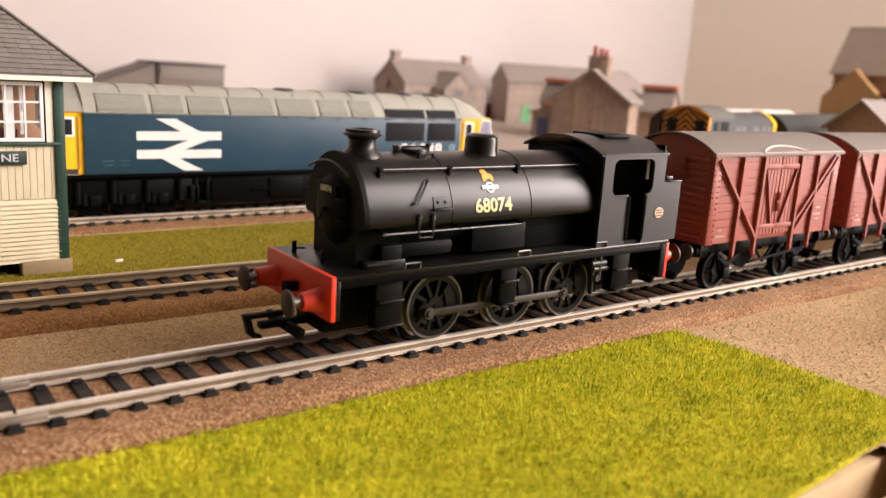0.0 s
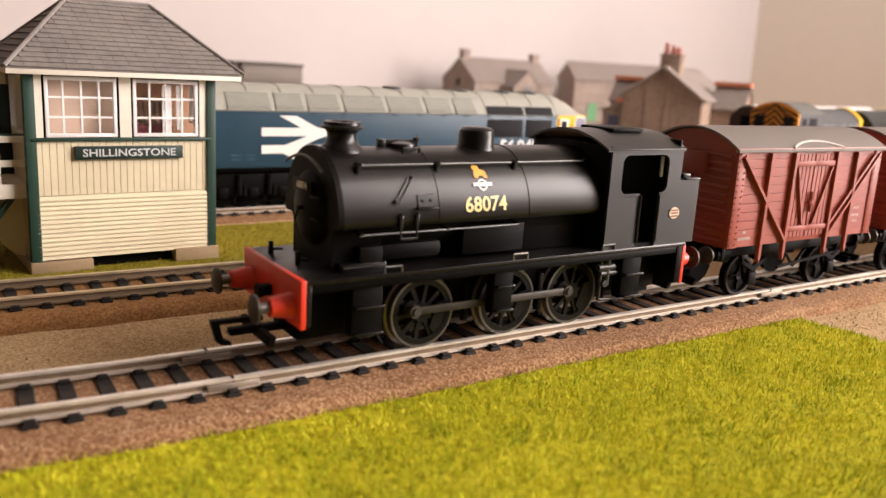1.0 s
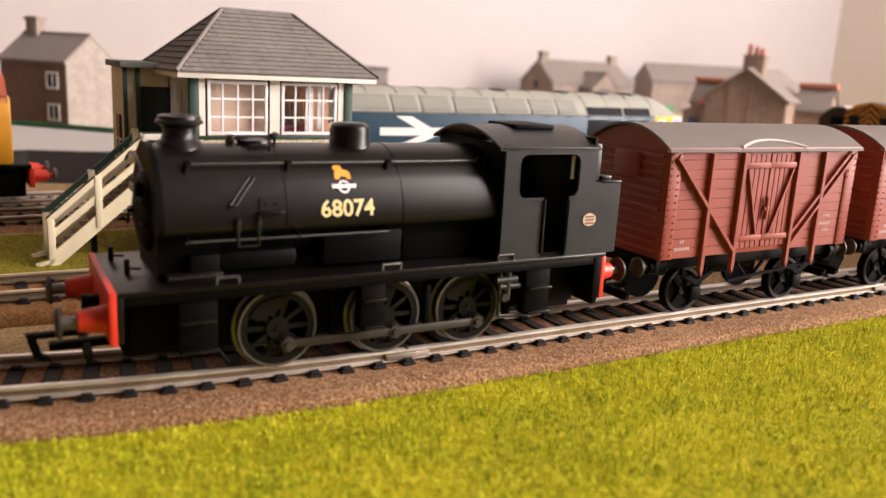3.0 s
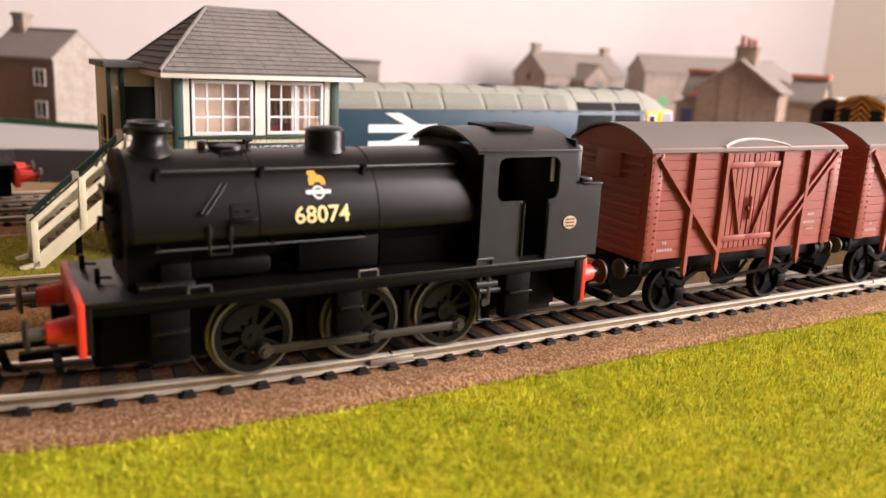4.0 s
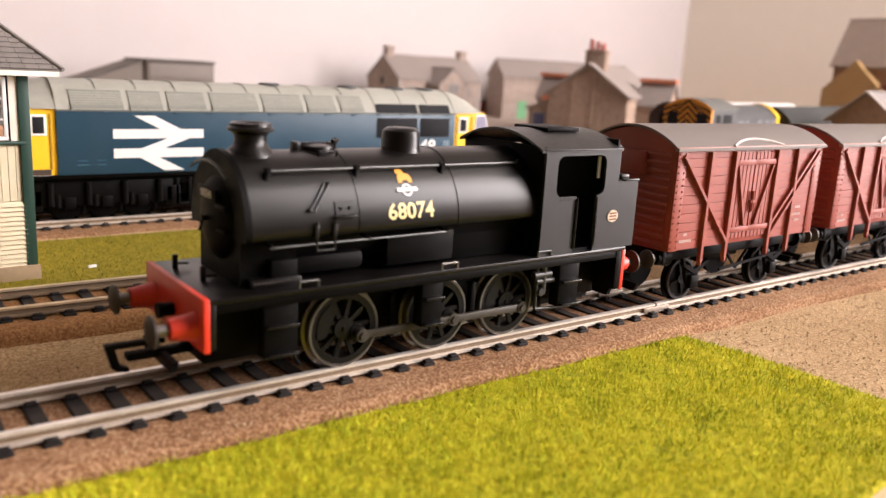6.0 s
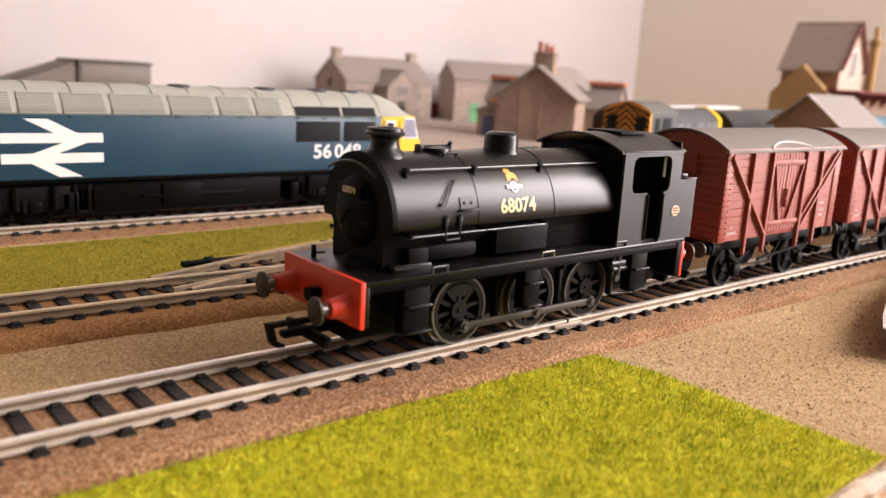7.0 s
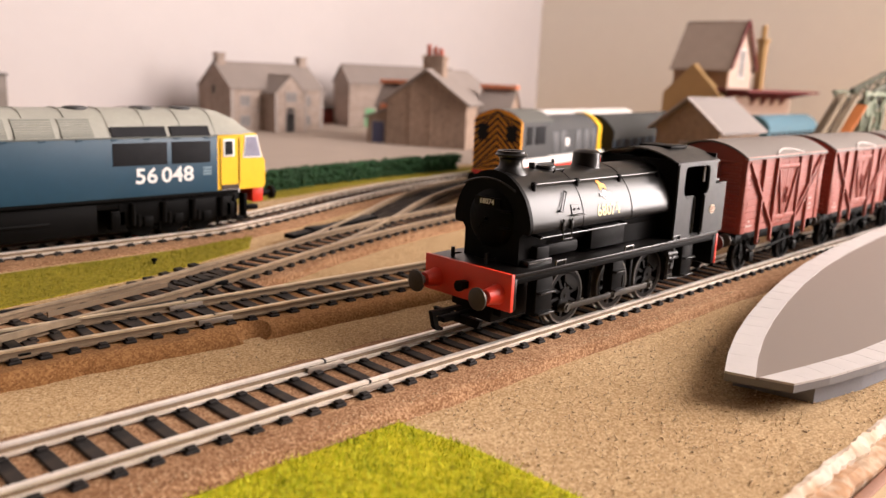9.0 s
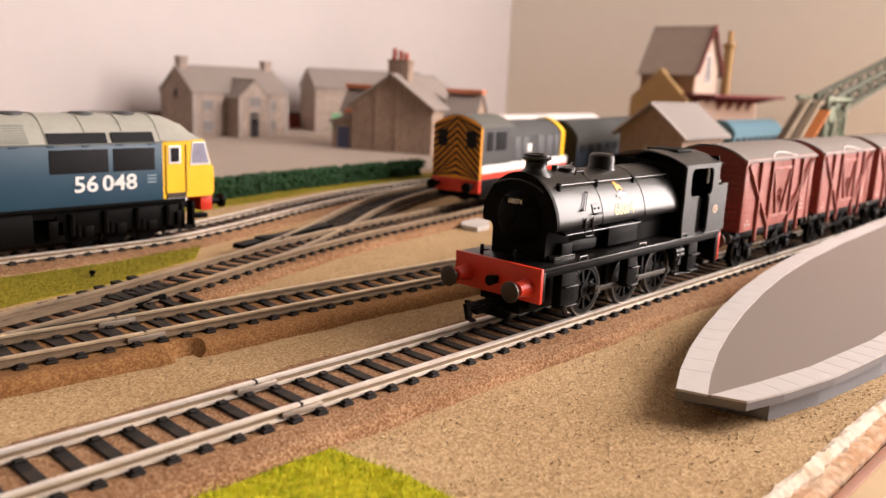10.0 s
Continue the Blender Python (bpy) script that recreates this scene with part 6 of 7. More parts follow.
# ---- the shunter, and the coach behind it ----
def shunter():
    e = thing("shunter_locomotive", "grey diesel shunter with black and orange chevrons and red beam", "locomotive", 228.0, 165.5, -0.15, 10.5)
    V = 15.0
    part("cab_end", Shape().prism([(-V, 12.5)] + arc(V, 41.0, 46.5, 12) + [(V, 12.5)], "x", 0, 1.6), mat("chevron_orange", (0.82, 0.33, 0.015), 0.5, vary=0.1), e, "orange cab end with black chevrons")
    for i in range(11):
        zc = 10.0 + i * 3.7
        for s in (-1, 1):
            p = [(0.0, zc + 5.0), (0.0, zc + 6.9), (s * 14.6, zc - 8.6 + 1.9), (s * 14.6, zc - 8.6)]
            q = [(u, min(max(z, 12.8), 40.8 + 5.0 * (1 - (u / V) ** 2))) for u, z in p]
            if q[0][1] - q[3][1] > 0.2 or q[1][1] - q[2][1] > 0.2:
                part("black_chevron", Shape().prism(q, "x", -0.14 - 0.02 * i, 0.3), BLACK, e, smooth=False)
    for s in (-1, 1):
        part("end_window", Shape().box(-0.5, 0.6, s * 9.2 - 3.2, s * 9.2 + 3.2, 29.5, 38.5, 0.6), DARK_GRILLE, e)
        part("buffer", Shape().tube((1, s * 11, 9), (-6, s * 11, 9), 1.5, seg=12).tube((-5.6, s * 11, 9), (-7, s * 11, 9), 2.9, seg=16), BLACK_DULL, e)
    part("buffer_beam", Shape().box(-0.6, 1.8, -15.2, 15.2, 5.6, 12.6, 0.2), RED, e, "red buffer beam")
    part("cab", Shape().prism([(-V, 12.5)] + arc(V, 40.6, 46, 12) + [(V, 12.5)], "x", 1.6, 34), mat("shunter_grey", (0.05, 0.052, 0.055), 0.5, vary=0.2), e)
    for s in (-1, 1):
        o = sorted((s * (V - 0.1), s * (V + 0.2)))
        part("side_window", Shape().box(6, 13, *o, 28, 38, 0.3), DARK_GRILLE, e)
        part("side_window", Shape().box(16, 28, *o, 28, 38, 0.3), DARK_GRILLE, e)
        part("white_stripe", Shape().box(2, 110, *sorted((s * (V - 2.2), s * (V + 0.3))), 16.0, 20.5), WHITE, e)
        part("red_stripe", Shape().box(2, 110, *sorted((s * (V - 2.2), s * (V + 0.3))), 13.0, 16.0), RED, e)
        part("emblem", Shape().box(58, 63, *sorted((s * 13.2, s * 13.5)), 25, 30, 0.3), WHITE, e)
    part("bonnet", Shape().prism([(-13, 12.5)] + arc(13, 35, 43, 12) + [(13, 12.5)], "x", 34, 104), mat("shunter_grey", (0.085, 0.09, 0.095)), e)
    for x in (42, 52, 72, 84, 94):
        part("bonnet_door", Shape().box(x, x + 7.5, -13.35, -12.9, 22, 34, 0.2), mat("shunter_grey_light", (0.09, 0.093, 0.098), 0.5), e)
    part("radiator_end", Shape().prism([(-13.4, 12.5)] + arc(13.4, 36, 43.8, 12) + [(13.4, 12.5)], "x", 104, 109), YELLOW, e, "yellow radiator end")
    part("running_gear", Shape().box(4, 108, -13.5, 13.5, 5, 15.6, 0.4), BLACK_DULL, e)
    for x in (26, 52, 80):
        for s in (-1, 1):
            part("wheel", Shape().tube((x, s * 8, 8), (x, s * 10.5, 8), 8, seg=20), BLACK_DULL, e)
    for c in e.children:
        if not c.name.startswith(("wheel", "running_gear")):
            c.location.z += 3.2 * MM
    part("roof_edge", Shape().shell(arc(V + 0.5, 44.2, 50.1, 12), "x", 0.6, 36, 0.6), mat("shunter_roof", (0.10, 0.10, 0.09), 0.6), e)


shunter()


def coach(name, x, y, turn, length, body, roof, end, label, z=-1.0):
    e = thing(name, label, "coach", x, y, z, turn)
    part("body", Shape().box(0, length, -15, 15, 11, 36, 0.6), body, e)
    part("roof", Shape().shell(arc(15.4, 36, 46, 14, 2.2), "x", -0.3, length + 0.3, 10 * 0.6), roof, e, smooth=True)
    part("end_wall", Shape().prism([(-15, 11)] + arc(15, 36, 45.4, 12, 2.2) + [(15, 11)], "x", -0.8, 0.4), end, e)
    part("gangway", Shape().box(-3.0, -0.6, -5, 5, 12, 38, 0.5), BLACK_DULL, e)
    for i in range(int(length / 16)):
        part("window", Shape().box(5 + i * 16, 16 + i * 16, -15.25, -14.8, 25, 33, 0.4), DARK_GRILLE, e)
    for c in (22, length - 22):
        bogie(e, c, 2, 16, 6)
    part("underframe", Shape().box(2, length - 2, -10, 10, 7, 11, 0.3), BLACK_DULL, e)
    return e


coach("blue_coach", 351, 188, 12, 210, mat("coach_blue", (0.006, 0.017, 0.033), 0.6, vary=0.15), mat("coach_roof_grey", (0.035, 0.036, 0.034), 0.85), mat("coach_dark_end", (0.006, 0.008, 0.012), 0.7), "dark blue coach with grey roof coupled to the shunter")
coach("goods_coach", 326, 256, 8.5, 218, mat("coach_dark_brown", (0.035, 0.018, 0.013), 0.7, vary=0.2), mat("coach_white_roof", (0.62, 0.58, 0.55), 0.7, vary=0.06), mat("coach_brown_end", (0.05, 0.024, 0.016), 0.8, vary=0.2), "dark brown coach with a pale roof on a siding", z=-2.5)
coach("pale_blue_wagon", 652, 214, 4, 140, mat("pale_blue", (0.085, 0.19, 0.25), 0.6, vary=0.15), mat("pale_blue_roof", (0.09, 0.19, 0.25), 0.6), mat("pale_blue", (0.12, 0.27, 0.36)), "pale blue covered coach on a far siding", z=-4.5)


def orange_locomotive():
    e = thing("yellow_locomotive", "orange-yellow locomotive end with red buffer beam on a siding", "locomotive", -236, 224, -2.5, 4)
    part("cab_end", Shape().box(-80, -1, -15, 15, 15, 42, 1.5), mat("orange_yellow_paint", (0.72, 0.33, 0.02), 0.45, vary=0.08), e)
    part("roof", Shape().shell(arc(15, 42, 50, 12), "x", -80, -2, 3), mat("red_brown_roof", (0.4, 0.09, 0.05), 0.6), e)
    part("green_stripe", Shape().box(-1.2, -0.6, 12, 15.3, 17, 46, 0.2), mat("lime_stripe", (0.25, 0.5, 0.08), 0.5), e)
    part("running_plate", Shape().box(-80, 5, -15, 15, 13.4, 15.0, 0.2), BLACK_DULL, e)
    part("buffer_beam", Shape().box(4, 6, -15, 15, 6, 13.6, 0.2), RED, e)
    for s in (-1, 1):
        b = part("buffer", Shape().lathe([(2.8, 0), (2.2, 5), (1.2, 5.2), (1.2, 8), (0.1, 8)], (6, s * 11, 10), "x", 16), RED, e)
        part("head", Shape().tube((13.2, s * 11, 10), (14.4, s * 11, 10), 3, seg=16), STEEL, b)
    part("running_gear", Shape().box(-78, 3, -12, 12, 2, 13.4, 0.5), BLACK_DULL, e)
    for x in (-14, -40, -66):
        for s in (-1, 1):
            part("wheel", Shape().tube((x, s * 8, 6.5), (x, s * 10.5, 6.5), 6.5, seg=20), BLACK_DULL, e)


orange_locomotive()


# ---- platforms ----
def near_platform():
    # outlines of the ramp end beside the main line: track edge, front edge, road edge
    near_edge = [(67.4, -51.2), (80, -45.8), (97, -39.8), (115, -34.6), (138, -29.0), (165, -23.6), (195, -19.0), (230, -15.6), (275, -13.4), (340, -12.6), (620, -12.6)]
    far_edge = [(72.3, -65.8), (84, -69.6), (104, -74.2), (140, -78.5), (200, -80.2), (620, -80.5)]
    e = thing("platform", "grey card platform end with white slab edging", "platform")
    lift = lambda x: 1.3 + (x - 67) * 0.022  # noqa: E731

    def slab(outline, up, down):
        n = len(outline)
        p = [(x, y, lift(x) + up) for x, y in outline] + [(x, y, lift(x) + down) for x, y in outline]
        return Shape().add(p, [tuple(range(n)), tuple(range(n, 2 * n))[::-1]] + [(i, (i + 1) % n, n + (i + 1) % n, n + i) for i in range(n)])

    outline = near_edge + far_edge[::-1]
    part("deck", slab(outline, -0.35, -2.2), mat("grey_card_edge", (0.17, 0.16, 0.16), 0.8), e, smooth=False)

    def shifted(line, d):
        out = []
        for i, (x, y) in enumerate(line):
            a, b = Vector(line[max(0, i - 1)]), Vector(line[min(len(line) - 1, i + 1)])
            t = (b - a).normalized()
            out.append((x - t.y * d, y + t.x * d))
        return out

    inner_n = shifted(near_edge, -7.2)
    inner_f = shifted(far_edge, 7.0)
    inner_n[0], inner_f[0] = (69.4, -58.0), (69.9, -58.6)
    part("surface", slab(inner_n + inner_f[::-1], 0.0, -0.5), PLAT_TOP, e, "plain grey-brown card surface", smooth=False)

    def strip(a, b, cuts):
        for i in range(len(a) - 1):
            k = cuts[i]
            for j in range(k):
                q = [Vector(a[i]).lerp(Vector(a[i + 1]), j / k + 0.002), Vector(a[i]).lerp(Vector(a[i + 1]), (j + 1) / k - 0.005), Vector(b[i]).lerp(Vector(b[i + 1]), (j + 1) / k - 0.005), Vector(b[i]).lerp(Vector(b[i + 1]), j / k + 0.002)]
                part("edge_slab", slab([(v.x, v.y) for v in q], 0.18, -0.4), PLAT_EDGE, e, smooth=False)

    strip(near_edge, inner_n, [1, 2, 2, 2, 3, 3, 3, 4, 5, 28])
    strip(far_edge, inner_f, [2, 3, 5, 8, 50])
    wall_line = shifted(near_edge, -2.0) + shifted(far_edge, 3.4)[::-1]
    wall_line = [(x, y) for x, y in wall_line if x > 80]
    n = len(wall_line)
    p = [(x, y, lift(x) - 2.0) for x, y in wall_line] + [(x, y, GROUND - 0.4) for x, y in wall_line]
    part("supporting_wall", Shape().add(p, [(i, (i + 1) % n, n + (i + 1) % n, n + i) for i in range(n)]), mat("grey_blue_card", (0.20, 0.20, 0.22), 0.85, vary=0.1), e, smooth=False)


near_platform()


def far_platform():
    e = thing("station_platform", "pale topped platform with dark face behind the sidings", "platform")
    top = [(-470, 292), (-300, 288), (-228, 286), (-190, 274), (-120, 262), (-120, 330), (-182, 366), (-228, 408), (-300, 430), (-470, 440)]
    n = len(top)
    p = [(x, y, 9.2) for x, y in top] + [(x, y, GROUND - 0.3) for x, y in top]
    part("face", Shape().add(p, [(i, (i + 1) % n, n + (i + 1) % n, n + i) for i in range(n)]), mat("dark_platform_face", (0.035, 0.032, 0.035), 0.8, vary=0.2), e, smooth=False)
    p = [(x, y, 9.9) for x, y in top] + [(x, y, 9.1) for x, y in top]
    part("surface", Shape().add(p, [tuple(range(n)), tuple(range(n, 2 * n))[::-1]] + [(i, (i + 1) % n, n + (i + 1) % n, n + i) for i in range(n)]), mat("pale_platform_card", (0.48, 0.45, 0.43), 0.85, vary=0.05), e, smooth=False)
    s = Shape()
    for a, b in (((-470, 438), (-300, 428)), ((-300, 428), (-228, 406)), ((-228, 406), (-182, 364)), ((-182, 364), (-120, 332))):
        s.bar((a[0], a[1], 11.2), (b[0], b[1], 11.2), 2.4, 3.0)
    part("green_kerb", s, mat("bright_green_kerb", (0.02, 0.10, 0.035), 0.7, vary=0.3, grain=300), e)


far_platform()


# ---- hedge, fences and buildings ----
def clump_row(name, line, high, wide, count, material, label, seed=1):
    """A hedge of many small foam clumps along a line."""
    rng = random.Random(seed)
    s = Shape()
    ico = bmesh.new()
    bmesh.ops.create_icosphere(ico, subdivisions=1, radius=1)
    ico.verts.index_update()
    base = [q.co.copy() for q in ico.verts]
    faces = [[q.index for q in f.verts] for f in ico.faces]
    ico.free()
    for _ in range(count):
        k = rng.random() * (len(line) - 1)
        i = min(int(k), len(line) - 2)
        p = Vector(line[i]).lerp(Vector(line[i + 1]), k - i)
        r = rng.uniform(0.8, 1.7)
        c = Vector((p.x + rng.uniform(-wide, wide) / 2, p.y + rng.uniform(-wide, wide) / 2, GROUND + rng.uniform(0.2, high - 1)))
        s.add([c + Vector((q.x * r * rng.uniform(0.7, 1.3), q.y * r * rng.uniform(0.7, 1.3), q.z * r * rng.uniform(0.7, 1.3))) for q in base], faces)
    me = s.mesh(name, False)
    ob = part(name, me, material)
    return tagged(ob, label, "hedge")


clump_row("hedge", [(148, 282), (200, 294), (260, 304), (352, 316)], 13.2, 7.0, 4200, HEDGE, "trimmed dark green foam hedge along the road")


def gabled(e, x0, x1, y0, y1, eave, ridge, wall, roof, along="x", over=3.0, name="wall"):
    """A gabled block in a thing's space, its ridge along x or y, with roof sheets of some thickness."""
    if along == "x":
        m = (y0 + y1) / 2
        w = part(name, Shape().prism([(y0, 0), (y1, 0), (y1, eave), (m, ridge), (y0, eave)], "x", x0, x1), wall, e, smooth=False)
        k = (ridge - eave) / (m - y0)
        out = [(y0 - over, eave - k * over), (m, ridge), (y1 + over, eave - k * over)]
        part("roof", Shape().prism([(u, z + 1.8) for u, z in out] + [(u, z + 0.1) for u, z in out[::-1]], "x", x0 - over * 0.8, x1 + over * 0.8), roof, e, smooth=False)
        part("ridge_tile", Shape().tube((x0 - over * 0.8, m, ridge + 1.8), (x1 + over * 0.8, m, ridge + 1.8), 0.9, seg=8), roof, e)
    else:
        m = (x0 + x1) / 2
        w = part(name, Shape().prism([(x0, 0), (x1, 0), (x1, eave), (m, ridge), (x0, eave)], "y", y0, y1), wall, e, smooth=False)
        k = (ridge - eave) / (m - x0)
        out = [(x0 - over, eave - k * over), (m, ridge), (x1 + over, eave - k * over)]
        part("roof", Shape().prism([(u, z + 1.8) for u, z in out] + [(u, z + 0.1) for u, z in out[::-1]], "y", y0 - over * 0.8, y1 + over * 0.8), roof, e, smooth=False)
        part("ridge_tile", Shape().tube((m, y0 - over * 0.8, ridge + 1.8), (m, y1 + over * 0.8, ridge + 1.8), 0.9, seg=8), roof, e)
    return w


def opening(e, name, x0, x1, y, z0, z1, frame, fill, face="-y", cols=2, rows=2):
    """A framed window or door, proud of a wall that looks along -y or -x."""
    put = (lambda a, b, c, d, t0, t1: (a, b, y - t1, y - t0, c, d)) if face == "-y" else (lambda a, b, c, d, t0, t1: (y - t1, y - t0, a, b, c, d))
    o = part(name, Shape().box(*put(x0, x1, z0, z1, 0.0, 0.35)), fill, e, smooth=False)
    s = Shape()
    for a, b, c, d in ((x0 - 0.7, x0 + 0.3, z0, z1), (x1 - 0.3, x1 + 0.7, z0, z1), (x0 - 0.7, x1 + 0.7, z1 - 0.3, z1 + 1.0), (x0 - 0.7, x1 + 0.7, z0 - 1.0, z0 + 0.2)):
        s.box(*put(a, b, c, d, 0.0, 0.8))
    part("frame", s, frame, o, smooth=False)
    if name == "window":
        for i in range(1, cols):
            x = x0 + (x1 - x0) * i / cols
            part("mullion", Shape().box(*put(x - 0.35, x + 0.35, z0, z1, 0.3, 0.7)), frame, o, smooth=False)
    return o


STONE_TRIM = mat("pale_stone_trim", (0.36, 0.31, 0.28), 0.85, vary=0.1)


def stack(e, x, y, z0, z1, w, d, material, pots=2, pot=None):
    c = part("chimney", Shape().box(x - w / 2, x + w / 2, y - d / 2, y + d / 2, z0, z1, 0.3).box(x - w / 2 - 0.9, x + w / 2 + 0.9, y - d / 2 - 0.9, y + d / 2 + 0.9, z1 - 2.4, z1 - 0.6, 0.2), material, e)
    for i in range(pots):
        part("chimney_pot", Shape().tube((x - w / 4 + i * w / 2 if pots > 1 else x, y, z1), (x - w / 4 + i * w / 2 if pots > 1 else x, y, z1 + 5), 1.7, 1.4, seg=10), pot or material, c)


def stone_house():
    e = thing("stone_house", "two storey grey stone card house with gabled porch", "house", 364, 674, GROUND + 0.9, 0)
    gabled(e, 0, 124, 0, 70, 47, 73, STONE, ROOF_C, over=1.6)
    gabled(e, 40, 82, -26, 35, 42, 61, STONE, ROOF_C, along="y", over=1.2, name="porch_wing")
    stack(e, 7, 35, 62, 85, 10, 9, STONE, 0)
    stack(e, 117, 35, 62, 84, 10, 9, STONE, 0)
    dark = mat("dark_doorway", (0.02, 0.017, 0.016), 0.8)
    glass = mat("grey_window", (0.20, 0.19, 0.19), 0.4)
    opening(e, "door", 54, 66, -26, 0, 22, STONE_TRIM, dark)
    part("door_arch", Shape().tube((60, -26.35, 22), (60, -25.9, 22), 6.0, seg=20), dark, e)
    opening(e, "window", 54, 68, -26, 34, 44, STONE_TRIM, glass, cols=3)
    opening(e, "window", 12, 24, 0, 28, 39, STONE_TRIM, glass, cols=2)
    opening(e, "window", 12, 24, 0, 6, 17, STONE_TRIM, glass, cols=2)
    opening(e, "window", 94, 106, 0, 28, 39, STONE_TRIM, glass, cols=2)
    opening(e, "window", 94, 106, 0, 6, 17, STONE_TRIM, glass, cols=2)
    opening(e, "window", 32, 39, 0, 40, 49, STONE_TRIM, dark, face="-x", cols=1)
    part("string_course", Shape().box(0.2, 123.8, -0.7, 0.1, 23.4, 24.6).box(40.4, 81.6, -26.7, -25.9, 27.2, 28.4), STONE_TRIM, e)
    for x in (-0.5, 120.0):
        part("quoin_strip", Shape().box(x, x + 4.5, -0.6, 0.2, 0, 47), STONE_TRIM, e)
    for x in (39.6, 79.0):
        part("quoin_strip", Shape().box(x, x + 3.4, -26.6, -25.8, 0, 42), STONE_TRIM, e)


stone_house()


def long_barn():
    e = thing("stone_barn", "long grey stone card barn with green door", "barn", 552, 704, GROUND + 0.9, -18)
    gabled(e, 0, 160, 0, 58, 56, 77, STONE, ROOF_C, over=2.0)
    opening(e, "door", 22, 36, 0, 0, 24, STONE_TRIM, mat("pale_green_door", (0.14, 0.36, 0.17), 0.6, vary=0.1))


long_barn()


def cottage():
    # own space: the gable end lies along y at x = 0, looking along -x
    e = thing("stone_cottage", "brown stone card cottage with orange ridges and red pots", "cottage", 473, 424, GROUND + 0.9, 23)
    gabled(e, 0, 110, -2, 84, 45, 74, STONE_B, ROOF_C, over=4.0)
    part("barge_board", Shape().bar((-3.4, -7.5, 42.5), (-3.4, 41, 76.4), 1.2, 3.0, up=(1, 0, 0)).bar((-3.4, 89.5, 42.5), (-3.4, 41, 76.4), 1.2, 3.0, up=(1, 0, 0)), STONE_TRIM, e)
    part("pilaster", Shape().box(-1.0, 0, 34, 37, 0, 66).box(-1.0, 0, 56, 59, 0, 60), STONE_B, e, smooth=False)
    stack(e, 22, 42, 66, 90, 12, 22, STONE_B, 0)
    for y in (36, 42, 49):
        part("chimney_pot", Shape().tube((22, y, 90), (22, y, 97 + (y - 36) * 0.3), 2.6, 2.1, seg=10), mat("red_pot", (0.42, 0.10, 0.065), 0.7), e)
    # cross wings with orange ridge tiles
    for y0, y1, high in ((84, 112, 60), (-34, -2, 60)):
        gabled(e, 34, 70, y0, y1, high - 22, high, STONE_B, ROOF_C, along="y", over=3.0, name="cross_wing")
        part("orange_ridge", Shape().bar((52, y0 - 3, high + 2.0), (52, y1 + 3, high + 2.0), 13.0, 4.0), TERRA, e, "orange ridge tiles")
    part("lean_to", Shape().prism([(84, 0), (108, 0), (108, 26), (84, 34)], "x", 4, 30), STONE_B, e, smooth=False)
    part("lean_to_roof", Shape().prism([(82, 35.5), (112, 25), (112, 26.6), (82, 37.4)], "x", 1, 34), ROOF_C, e, smooth=False)
    part("orange_ridge", Shape().bar((1, 88, 38), (34, 88, 38), 9.0, 4.0), TERRA, e, "orange ridge tiles")
    opening(e, "door", 88, 102, 3.9, 0, 22, STONE_TRIM, mat("slate_blue_door", (0.07, 0.08, 0.16), 0.6), face="-x")


cottage()


def station_building():
    e = thing("station_building", "tall gabled brick and pale rendered building with chimney", "house", 776, 306, GROUND, 0)
    gabled(e, 0, 54, 0, 68, 98, 144, PINK, mat("brown_grey_roof", (0.30, 0.235, 0.19), 0.85, vary=0.12), along="y", over=5.0)
    part("brick_face", Shape().box(-1.6, 0, 0.4, 68, 0, 97), mat("dark_brown_brick", (0.27, 0.155, 0.085), 0.85, vary=0.15), e, smooth=False)
    part("brick_gable", Shape().prism([(2, 0), (72, 0), (72, 64), (37, 97), (2, 64)], "x", -14, -1), OCHRE, e, smooth=False)
    part("barge_board", Shape().bar((-4.5, -5, 93), (27, -5, 147), 2, 2.4, up=(0, 1, 0)).bar((58.5, -5, 93), (27, -5, 147), 2, 2.4, up=(0, 1, 0)), MAROON, e)
    opening(e, "window", 22, 35, 0, 84, 114, WFRAME, mat("grey_window", (0.2, 0.19, 0.19)), cols=2)
    part("chimney", Shape().box(92, 101, 4, 13, 60, 130, 0.4).box(90.5, 102.5, 2.5, 14.5, 126, 131, 0.3).tube((96.5, 8.5, 130), (96.5, 8.5, 146), 3.2), OCHRE, e, "tall ochre brick chimney")
    part("side_wing", Shape().box(56, 200, 10, 80, 0, 66), PINK, e, smooth=False)
    part("canopy", Shape().box(-10, 190, -30, 14, 68, 71, 0.4), MAROON, e, "dark maroon platform canopy")
    for x in range(0, 190, 28):
        part("canopy_bracket", Shape().prism([(-28, 68), (10, 68), (10, 52), (4, 60)], "x", x, x + 3), MAROON, e)


station_building()


def stone_shed():
    e = thing("stone_shed", "small stone shed with pale grey slate roof", "shed", 353, 118, GROUND, 0)
    gabled(e, 38, 98, 0, 46, 46, 63.5, mat("brown_rubble_stone", (0.30, 0.215, 0.155), 0.9, vary=0.3, grain=260, bump=0.5), mat("pale_grey_slate_roof", (0.205, 0.178, 0.165), 0.8, vary=0.08), over=4.0)
    part("barge_board", Shape().bar((34.6, -4.4, 43.6), (34.6, 23, 65.4), 1.2, 2.4, up=(1, 0, 0)).bar((34.6, 50.4, 43.6), (34.6, 23, 65.4), 1.2, 2.4, up=(1, 0, 0)), STONE_TRIM, e)
    opening(e, "window", 18, 27, 38, 18, 36, STONE_TRIM, mat("grey_window", (0.2, 0.19, 0.19)), face="-x", cols=2)


stone_shed()


